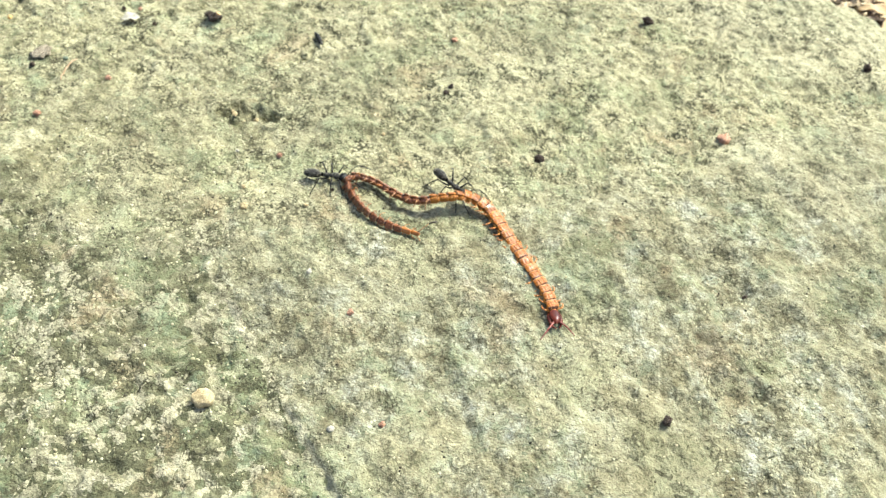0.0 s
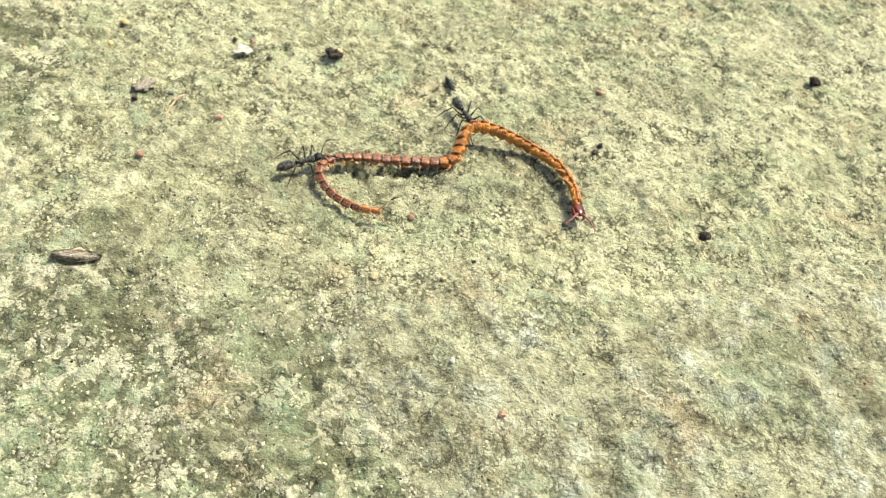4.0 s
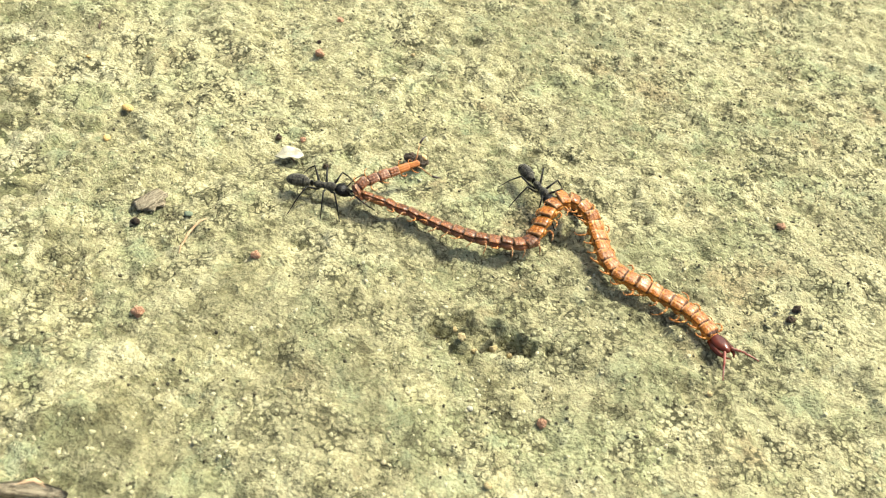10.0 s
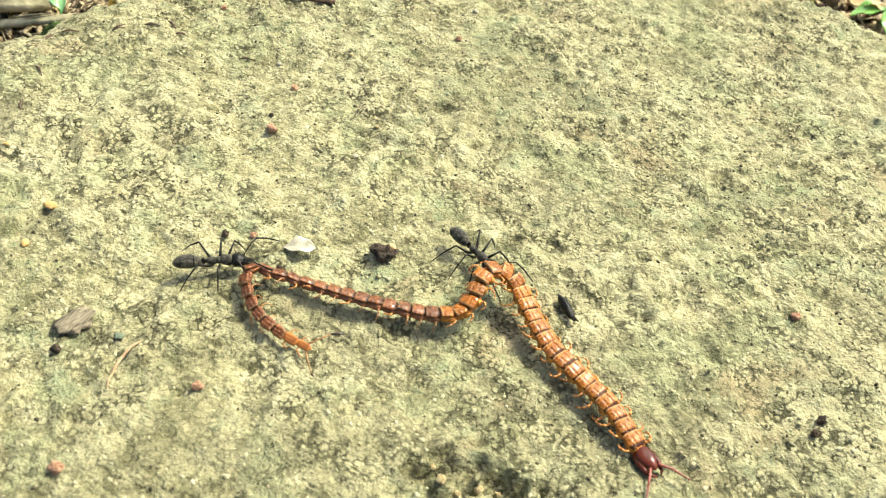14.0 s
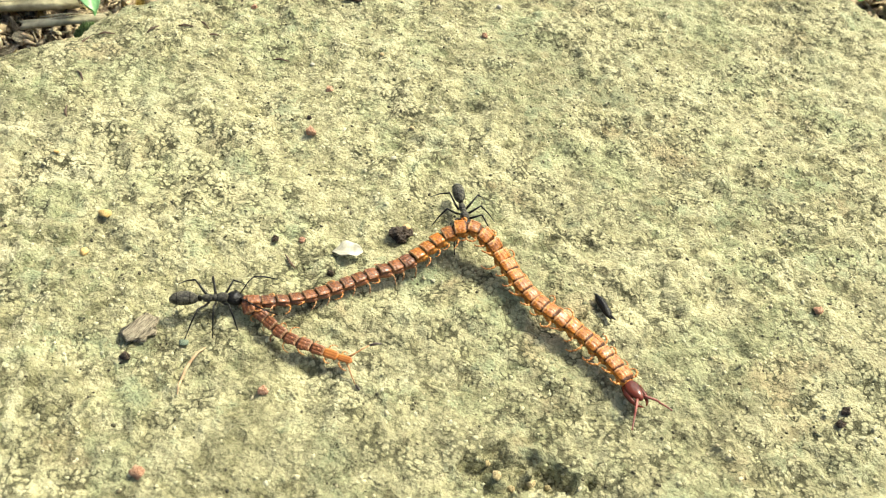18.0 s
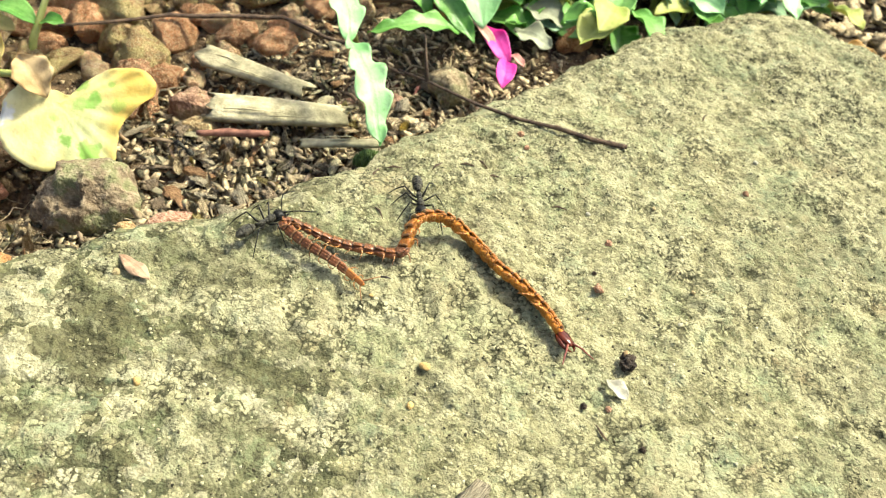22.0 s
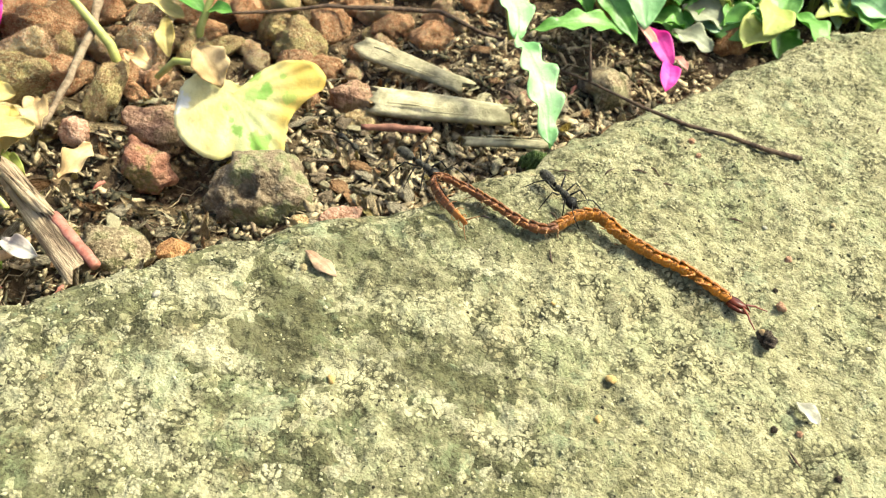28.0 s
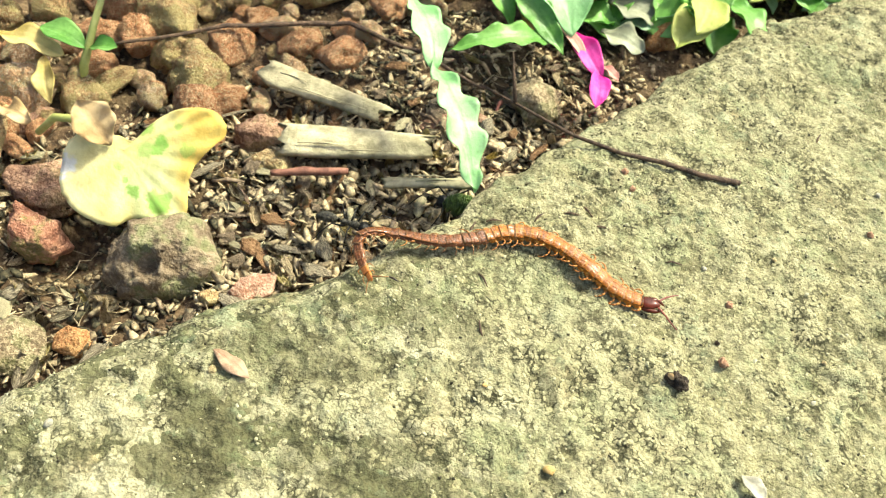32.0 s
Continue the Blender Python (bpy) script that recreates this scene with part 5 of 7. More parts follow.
# ---- plants of the bed ----
def heart_leaf():
    """The yellowing leaf that stands on the rock, turned to the light."""
    m = Matrix(((0.94, 0.342, 0.0), (-0.276, 0.759, 0.59), (0.202, -0.555, 0.807))).transposed().to_4x4()
    m.translation = Vector((-10.5, 3.9, -0.72)) * CM
    leaf = thing("yellow_leaf", "yellowing heart-shaped leaf with green spots, propped on a rock", "leaf", m)
    ctrl = [(-0.7, 0.6), (-0.98, 0.48), (-1.12, 0.22), (-1.2, -0.2), (-1.1, -0.55), (-0.85, -0.8), (-0.48, -0.97), (-0.1, -0.86), (0.25, -0.9), (0.52, -0.98), (0.74, -0.8), (0.78, -0.45), (0.88, -0.1), (1.1, 0.15), (1.46, 0.46), (1.4, 0.74), (1.2, 0.88), (0.9, 0.92), (0.52, 0.84), (0.22, 0.64), (-0.02, 0.42), (-0.24, 0.5)]
    rim, n = [], len(ctrl)
    for i in range(n):
        a, b, c, d = (Vector(ctrl[(i + k - 1) % n]) for k in range(4))
        for t in (0, 0.25, 0.5, 0.75):
            rim.append(0.5 * (2 * b + (c - a) * t + (2 * a - 5 * b + 4 * c - d) * t * t + (3 * b - a - 3 * c + d) * t ** 3))
    hub = Vector((-0.2, 0.25))
    bm = bmesh.new()
    rings = 14
    for side in (0, 1):
        c = bm.verts.new((hub.x * CM, hub.y * CM, -0.00012 * side))
        last = None
        for k in range(1, rings + 1):
            f = k / rings
            ring = []
            for i, p in enumerate(rim):
                q = hub.lerp(p, f)
                # folded along the middle, crinkled, with a turned-up and nicked rim
                w = noise.noise(Vector((2.1 * q.x, 2.1 * q.y, 3.0))) + 0.5 * noise.noise(Vector((5 * q.x, 5 * q.y, 7.0)))
                z = -0.02 * q.x ** 2 + 0.07 * q.y * (q.x > 0) * q.x + 0.09 * abs(q.x + 0.1 - 0.35 * q.y) + 0.06 * w * f + 0.035 * f ** 3 * math.sin(i * 1.1)
                q = q + 0.03 * f ** 4 * (q - hub).normalized() * noise.noise(Vector((0.9 * i, 2.0, 0.0)))
                ring.append(bm.verts.new((q.x * CM, q.y * CM, z * CM - 0.00012 * side)))
            for i in range(len(ring)):
                j = (i + 1) % len(ring)
                if last is None:
                    bm.faces.new((c, ring[i], ring[j]))
                else:
                    bm.faces.new((last[i], ring[i], ring[j], last[j]))
            last = ring
        if side == 0:
            first = last
    for i in range(len(last)):
        j = (i + 1) % len(last)
        bm.faces.new((first[i], last[i], last[j], first[j]))
    bmesh.ops.recalc_face_normals(bm, faces=bm.faces)
    part("leaf_blade", bm, YELLOW_LEAF, leaf)
    ob = part("dried_lobe", blade(0.0085, 0.0068, 0.0010, 0.5, 0.0008, 3, 18, 5, seed=2), DRY_LEAF, leaf, "dried brown curled lobe")
    ob.matrix_basis = pose(-0.0038, 0.0034, 0.0012, 12, -10, 122)
    part("stalk", tube(bmesh.new(), [(-0.0062, 0.0064, 0.0003), (-0.0085, 0.0080, -0.0002), (-0.0126, 0.0087, -0.0022), (-0.0165, 0.0070, -0.0075)], [0.0006, 0.0007, 0.0007, 0.0006], 8), PALE_STEM, leaf, "yellow-green leaf stalk")
    return leaf


heart_leaf()


def leafy(name, label, foot, joints, leaves, stem_r, stem_mat, category="weed"):
    """A small plant: a bent stem, and leaves given by foot, tip, width, wave and material."""
    p = thing(name, label, category, Matrix.Translation(Vector(foot) * CM))
    base = Vector(foot)
    if joints:
        part("stem", tube(bmesh.new(), [(Vector(q) - base) * CM for q in (foot, *joints)], [stem_r * CM * (1 - 0.5 * k / len(joints)) for k in range(len(joints) + 1)], 8), stem_mat, p)
    for k, (a, b, w, wave, mat, roll) in enumerate(leaves):
        m, ln = aim(Vector(a) - base, Vector(b) - base, roll)
        ob = part("leaf", blade(ln, w * CM, 0.12 * ln, 0.35, wave * CM, max(2, round(ln / 0.006)), 26, 6, seed=k), mat, p)
        ob.matrix_basis = m
    return p


leafy("weed", "young green weed with a long wavy leaf leaning on the slab", (-6.4, 8.6, -1.2), [(-6.6, 8.3, -0.2), (-6.7, 7.8, 0.5), (-6.6, 7.4, 0.8)],
      [((-6.85, 7.75, 0.8), (-6.1, 6.35, 0.5), 0.66, 0.07, MINT_LEAF, -14), ((-6.2, 6.55, 0.52), (-5.0, 4.42, -0.1), 0.64, 0.11, MINT_LEAF, -10), ((-6.0, 7.4, 0.1), (-4.1, 8.5, -0.1), 0.5, 0.06, GREEN_LEAF, 10), ((-5.4, 9.8, 0.2), (-3.9, 8.2, -0.1), 0.55, 0.05, GREEN_LEAF, 20),
       ((-6.2, 10.0, 0.2), (-4.9, 8.6, -0.2), 0.5, 0.05, GREEN_LEAF, -10), ((-4.7, 10.4, 0.4), (-3.8, 8.6, 0.05), 1.15, 0.06, MINT_LEAF, 0), ((-6.6, 8.4, 0.6), (-7.3, 9.8, 0.7), 0.5, 0.05, GREEN_LEAF, 0)], 0.07, PALE_STEM)
leafy("seedling", "small seedling with round green leaves on a yellow stem", (-12.4, 5.75, -1.5), [(-12.35, 6.0, -0.9), (-12.25, 6.5, -0.3), (-12.1, 7.2, 0.4)],
      [((-12.3, 6.15, -0.65), (-13.2, 6.3, -0.5), 0.55, 0.02, GREEN_LEAF, 0), ((-12.25, 6.15, -0.6), (-11.75, 6.2, -0.5), 0.4, 0.02, GREEN_LEAF, 0), ((-12.15, 6.9, 0.2), (-11.3, 7.2, 0.3), 0.75, 0.02, GREEN_LEAF, 0), ((-12.15, 6.9, 0.2), (-12.9, 7.5, 0.3), 0.6, 0.02, GREEN_LEAF, 0)], 0.1, PALE_STEM, "seedling")
leafy("seedling", "thick pale green stem with a pale yellow-green leaf", (-13.3, 4.55, -1.6), [(-13.6, 4.75, -0.9), (-14.3, 5.0, -0.4), (-14.9, 5.2, -0.1), (-15.4, 5.6, 0.2)],
      [((-14.9, 5.2, -0.1), (-16.2, 4.9, -0.7), 0.8, 0.04, YELLOW_GREEN, 0), ((-15.3, 5.5, 0.1), (-15.0, 6.8, 0.3), 0.5, 0.04, YELLOW_GREEN, 0)], 0.11, PALE_STEM, "seedling")
leafy("dry_leaf", "crumpled dry yellow leaf among stones", (-14.0, 2.1, -1.2), [], [((-14.3, 2.55, -0.95), (-13.9, 1.6, -1.15), 0.75, 0.1, DRY_YELLOW, 0), ((-13.9, 1.7, -1.1), (-13.2, 1.2, -1.2), 0.3, 0.05, YELLOW_GREEN, 20)], 0.05, PALE_STEM, "leaf")
leafy("dry_leaf", "withered yellow-brown leaf on the gravel", (-13.6, 6.2, -1.2), [], [((-14.0, 6.1, -0.75), (-12.7, 6.0, -0.8), 0.5, 0.07, DRY_YELLOW, 0), ((-13.0, 5.9, -0.8), (-12.6, 5.1, -1.1), 0.4, 0.05, DRY_YELLOW, 20)], 0.05, PALE_STEM, "leaf")
leafy("dry_leaf", "brown-orange dry leaf curled under the weed", (-4.6, 9.4, -0.9), [], [((-4.9, 9.9, -0.2), (-4.3, 9.0, -0.5), 0.6, 0.03, DRY_ORANGE, 15)], 0.05, PALE_STEM, "leaf")
leafy("dry_leaf", "papery grey-white dry leaf by the slab's corner", (-2.6, 10.2, -0.7), [], [((-3.1, 10.4, -0.4), (-2.0, 10.3, -0.45), 0.9, 0.09, PAPER_LEAF, 10)], 0.05, PALE_STEM, "leaf")
leafy("dry_leaf", "crumpled yellowish dry leaf on the gravel", (-14.03, 1.81, -1.2), [], [((-14.49, 1.42, -0.95), (-13.57, 2.19, -0.85), 0.60, 0.09, DRY_YELLOW, 12)], 0.05, PALE_STEM, "leaf")
leafy("dry_leaf", "curled brown dry leaf on the gravel", (-13.76, 2.55, -1.2), [], [((-14.07, 2.92, -0.95), (-13.46, 2.18, -0.85), 0.48, 0.09, DRY_LEAF, 12)], 0.05, PALE_STEM, "leaf")
leafy("dry_leaf", "withered yellow leaf on the gravel", (-14.84, 2.67, -1.2), [], [((-15.37, 2.58, -0.95), (-14.31, 2.76, -0.85), 0.54, 0.09, DRY_YELLOW, 12)], 0.05, PALE_STEM, "leaf")
leafy("dry_leaf", "torn brown dry leaf between stones", (-12.54, 1.71, -1.2), [], [((-12.62, 1.30, -0.95), (-12.47, 2.13, -0.85), 0.42, 0.09, DRY_LEAF, 12)], 0.05, PALE_STEM, "leaf")
leafy("dry_leaf", "small brown dry leaf on the gravel", (-12.91, 4.55, -1.2), [], [((-13.25, 4.67, -0.95), (-12.57, 4.42, -0.85), 0.36, 0.09, DRY_LEAF, 12)], 0.05, PALE_STEM, "leaf")
leafy("fallen_petal", "white fallen petal with a purple foot beside bark", (-12.3, -0.25, -0.95), [], [((-12.65, -0.2, -0.85), (-11.95, -0.33, -0.8), 0.32, 0.05, WHITE_PETAL, 25)], 0.05, PALE_STEM, "petal")
leafy("pink_flower", "fallen bright magenta flower with a pink stalk on the slab's rim", (-3.85, 8.6, -0.5), [],
      [((-3.8, 8.95, -0.15), (-3.1, 7.95, -0.25), 0.46, 0.04, MAGENTA, 20), ((-3.2, 8.15, -0.25), (-3.15, 7.25, -0.35), 0.42, 0.03, MAGENTA, -10), ((-3.15, 8.25, -0.2), (-2.8, 7.9, -0.2), 0.2, 0.02, PINK_STALK, 0), ((-4.25, 9.15, -0.15), (-3.4, 8.15, -0.2), 0.24, 0.01, PINK_STALK, 0)], 0.05, PALE_STEM, "flower")
leafy("pink_flower", "bright magenta petals fallen on the gravel", (-16.2, 4.5, -1.0), [], [((-16.9, 4.7, -0.5), (-15.5, 4.2, -0.65), 0.95, 0.06, MAGENTA, 0), ((-16.7, 5.1, -0.4), (-15.7, 4.8, -0.5), 0.7, 0.06, MAGENTA, 15)], 0.05, PALE_STEM, "flower")
rv = random.Random(31)
for n in range(24):
    # low weeds along the slab's back edge and beyond its corner
    while True:
        x, y = rv.uniform(-3.6, 5.0), rv.uniform(8.6, 16.5)
        g = float(edge_gap(np.array([x]), np.array([y]))[0])
        if -4.5 < g < -0.7 and (x + 3.0) ** 2 + (y - 8.6) ** 2 > 5.5:
            break
    hgt = rv.uniform(0.2, 0.9)
    lv = []
    for k in range(rv.randint(4, 6)):
        a = rv.uniform(0, 6.28)
        r = rv.uniform(0.8, 1.5)
        h0 = -0.9 + hgt * rv.uniform(0.4, 1)
        lv.append(((x, y, h0), (x + r * math.cos(a), y + r * math.sin(a), h0 + rv.uniform(-0.2, 0.4)), rv.uniform(0.4, 0.75), 0.05, rv.choice((GREEN_LEAF, GREEN_LEAF, PALE_GREEN_LEAF, YELLOW_GREEN)), rv.uniform(-25, 25)))
    leafy("weed", "low green weed beyond the slab's corner", (x, y, -1.4), [(x + 0.1, y, -1.0), (x, y, -0.9 + hgt)], lv, 0.06, PALE_STEM)["group"] = "weeds beyond the slab"
for n in range(26):
    # a thicket of broad leaves behind the fallen flower
    x, y = rv.uniform(-4.2, 2.6), rv.uniform(10.4, 14.5)
    if float(edge_gap(np.array([x]), np.array([y]))[0]) > -0.9:
        continue
    lv = []
    for k in range(rv.randint(4, 6)):
        a, r, h0 = rv.uniform(0, 6.28), rv.uniform(0.9, 1.7), rv.uniform(-0.8, 0.1)
        lv.append(((x, y, h0), (x + r * math.cos(a), y + r * math.sin(a), h0 + rv.uniform(-0.3, 0.3)), rv.uniform(0.6, 1.0), 0.06, rv.choice((GREEN_LEAF, GREEN_LEAF, MINT_LEAF, YELLOW_GREEN)), rv.uniform(-30, 30)))
    leafy("weed", "broad-leaved green weed behind the slab", (x, y, -1.4), [(x + 0.1, y, -0.9), (x, y, 0.1)], lv, 0.06, PALE_STEM)["group"] = "weeds beyond the slab"
for n in range(8):
    # weeds along the far side of the slab
    f = n / 7
    x, y = 6 + 12 * f + rv.uniform(-0.5, 0.5), 12.6 - 8.8 * f + rv.uniform(0, 1.8)
    lv = [((x, y, -0.9), (x + math.cos(a), y + math.sin(a), -0.95), 0.4, 0.05, rv.choice((GREEN_LEAF, DRY_LEAF, DRY_LEAF, DRY_ORANGE)), 0) for a in (rv.uniform(0, 6.28) for _ in range(4))]
    leafy("weed", "low green weed beside the slab's far side", (x, y, -1.4), [(x, y, -0.9)], lv, 0.05, PALE_STEM)["group"] = "weeds beyond the slab"


def moss(cx, cy, z, rx, ry, number, seed, label, mat=None):
    """A cushion of tiny upright shoots."""
    r = random.Random(seed)
    bm = bmesh.new()
    for _ in range(number):
        a, d = r.uniform(0, 6.28), math.sqrt(r.random())
        x, y = cx + rx * d * math.cos(a), cy + ry * d * math.sin(a)
        h = z + 0.25 * (1 - d * d)
        tube(bm, [Vector((x, y, h - 0.1)) * CM, Vector((x + r.uniform(-0.04, 0.04), y + r.uniform(-0.04, 0.04), h + r.uniform(0.0, 0.06) + 0.08 * noise.noise(Vector((3 * x, 3 * y, seed))))) * CM], [0.0003, 0.00009], 4)
    return tagged(part("moss", bm, mat or MOSS), label, "moss", kind="stuff")


moss(-13.45, -0.45, -1.3, 0.75, 0.5, 1500, 41, "bright green moss cushion on the soil", MOSS_BRIGHT)
leafy("dry_leaf", "papery pale dry leaf beside the flower", (-2.7, 9.4, -0.8), [], [((-3.2, 9.5, -0.45), (-2.3, 9.2, -0.45), 0.6, 0.08, PAPER_LEAF, 10)], 0.05, PALE_STEM, "leaf")
leafy("weed", "small pale green weed beside the flower", (-2.9, 10.1, -1.0), [(-2.9, 10.0, -0.6)], [((-2.9, 10.0, -0.6), (-2.2, 9.9, -0.4), 0.4, 0.04, PALE_GREEN_LEAF, 0), ((-2.9, 10.0, -0.6), (-3.4, 9.7, -0.4), 0.4, 0.04, GREEN_LEAF, 10), ((-2.9, 10.0, -0.6), (-2.7, 10.8, -0.3), 0.4, 0.04, GREEN_LEAF, -10)], 0.05, PALE_STEM)
moss(-5.05, 4.5, -0.62, 0.4, 0.16, 500, 42, "dark green moss at the slab's edge")

# the two pieces that get dragged about
FLAKE = thing("white_flake", "thin white flake lying on the stone", "flake", pose(0, 0, 0))
bm = blade(0.0042, 0.0026, 0.0004, 0.35, 0.0002, 2, 10, 4, seed=1)
bmesh.ops.translate(bm, vec=(-0.0021, 0, 0.0003), verts=bm.verts)
part("flake_sheet", bm, WHITE_CHIP, FLAKE)
CLOD = thing("clod", "dark brown crumbly clod on the stone", "clod", pose(0, 0, 0))
bm = egg(bmesh.new(), (0, 0, 0.0007), (0.0015, 0.0012, 0.0009), subdiv=4, rough=0.8, seed=4)
part("clod_body", bm, DARK_CRUMB, CLOD)
part("grain", egg(bmesh.new(), (0.0009, 0.0006, 0.0012), (0.0006, 0.0004, 0.0004), subdiv=2, rough=0.4), GRAVEL_BROWN, CLOD)
# --END THINGS--


# ---- the centipede ----
SEGMENTS = 44


def ring(bm, w, h, length):
    """The soft body under one back plate: rounded below, pinched at both joints, with a swelling where each leg sits."""
    rings = []
    for u, k in ((-0.56, 0.56), (-0.42, 0.78), (-0.15, 0.98), (0.1, 1.02), (0.32, 0.86), (0.56, 0.54)):
        rings.append([bm.verts.new((u * length, 0.5 * w * k * math.copysign(abs(math.cos(a)) ** 0.75, math.cos(a)), 0.5 * h * k * math.sin(a) * (0.86 if math.sin(a) > 0 else 1.0))) for a in (2 * math.pi * j / 14 for j in range(14))])
    for a, b in zip(rings, rings[1:]):
        for j in range(14):
            bm.faces.new((a[j], b[j], b[(j + 1) % 14], a[(j + 1) % 14]))
    bm.faces.new(rings[0])
    bm.faces.new(rings[-1][::-1])
    for side in (1, -1):
        egg(bm, (0.05 * length, side * 0.44 * w, -0.08 * h), (0.26 * length, 0.14 * w, 0.24 * h), subdiv=2)
    bmesh.ops.recalc_face_normals(bm, faces=bm.faces)
    return bm


def back_plate(bm, w, h, length):
    """A flat, squarish plate with two lengthwise grooves, drooping sides and a raised rear rim that laps over the next."""
    across = (-1.0, -0.95, -0.82, -0.62, -0.40, -0.34, -0.28, 0.0, 0.28, 0.34, 0.40, 0.62, 0.82, 0.95, 1.0)
    top, low = [], []
    for u, lift, k in ((-0.57, 0.00, 0.86), (-0.55, 0.10, 0.93), (-0.47, 0.10, 1.0), (-0.1, 0.07, 1.0), (0.18, 0.04, 0.95), (0.32, -0.06, 0.76), (0.48, -0.22, 0.6)):
        ta, tb = [], []
        for g in across:
            z = 0.5 * h * (0.90 - 0.03 * g * g - 0.42 * max(0, abs(g) - 0.6) ** 1.5 * 3) + lift * h - (0.02 * h if 0.3 < abs(g) < 0.38 else 0)
            y = 0.5 * w * k * g
            ta.append(bm.verts.new((u * length, y, z)))
            tb.append(bm.verts.new((u * length, y * 0.96, z - 0.14 * h)))
        top.append(ta)
        low.append(tb)
    n = len(across) - 1
    for i in range(len(top) - 1):
        for j in range(n):
            bm.faces.new((top[i][j], top[i + 1][j], top[i + 1][j + 1], top[i][j + 1]))
            bm.faces.new((low[i][j], low[i][j + 1], low[i + 1][j + 1], low[i + 1][j]))
        bm.faces.new((top[i][0], low[i][0], low[i + 1][0], top[i + 1][0]))
        bm.faces.new((top[i][n], top[i + 1][n], low[i + 1][n], low[i][n]))
    bm.faces.new([*top[0], *low[0][::-1]])
    bm.faces.new([*top[-1][::-1], *low[-1]])
    bmesh.ops.recalc_face_normals(bm, faces=bm.faces)
    return bm


def leg_mesh(side, kind):
    """A short jointed leg: curled back like a hook, half folded, or hanging down."""
    joints = {"hook": ((0, 0, 0), (0.00025, 0.00042, 0.00022), (0.00005, 0.00082, 0.00026), (-0.00042, 0.00098, 0.0001), (-0.00078, 0.00078, -0.0001), (-0.00082, 0.00046, -0.0002)),
              "fold": ((0, 0, 0), (0.0002, 0.0005, 0.00018), (0.0, 0.00095, 0.0001), (-0.0004, 0.0013, -0.00015), (-0.0009, 0.0014, -0.0004), (-0.00125, 0.0013, -0.0006)),
              "hang": ((0, 0, 0), (0.0001, 0.0004, 0.0), (0.0, 0.0007, -0.0003), (-0.0002, 0.0009, -0.0007), (-0.0003, 0.001, -0.0010), (-0.0003, 0.00095, -0.00125))}[kind]
    pts = [Vector((x, side * y, z)) for x, y, z in joints]
    bm = bmesh.new()
    thin = 0.66 if kind == "hang" else 0.74
    for i, (ra, rb) in enumerate(((0.00019, 0.00017), (0.00018, 0.00015), (0.00016, 0.00012), (0.00012, 0.00009), (0.00008, 0.00003))):
        a, b = pts[i], pts[i + 1]
        tube(bm, [a, a.lerp(b, 0.5) + Vector((0, 0, 0.00003)), b], [0.85 * ra * thin, ra * thin, 0.8 * rb * thin], 6)
    bmesh.ops.recalc_face_normals(bm, faces=bm.faces)
    me = bpy.data.meshes.new("leg")
    bm.to_mesh(me)
    bm.free()
    for p in me.polygons:
        p.use_smooth = True
    me.materials.append(PALE_LEG if kind == "hang" else LEG)
    return me


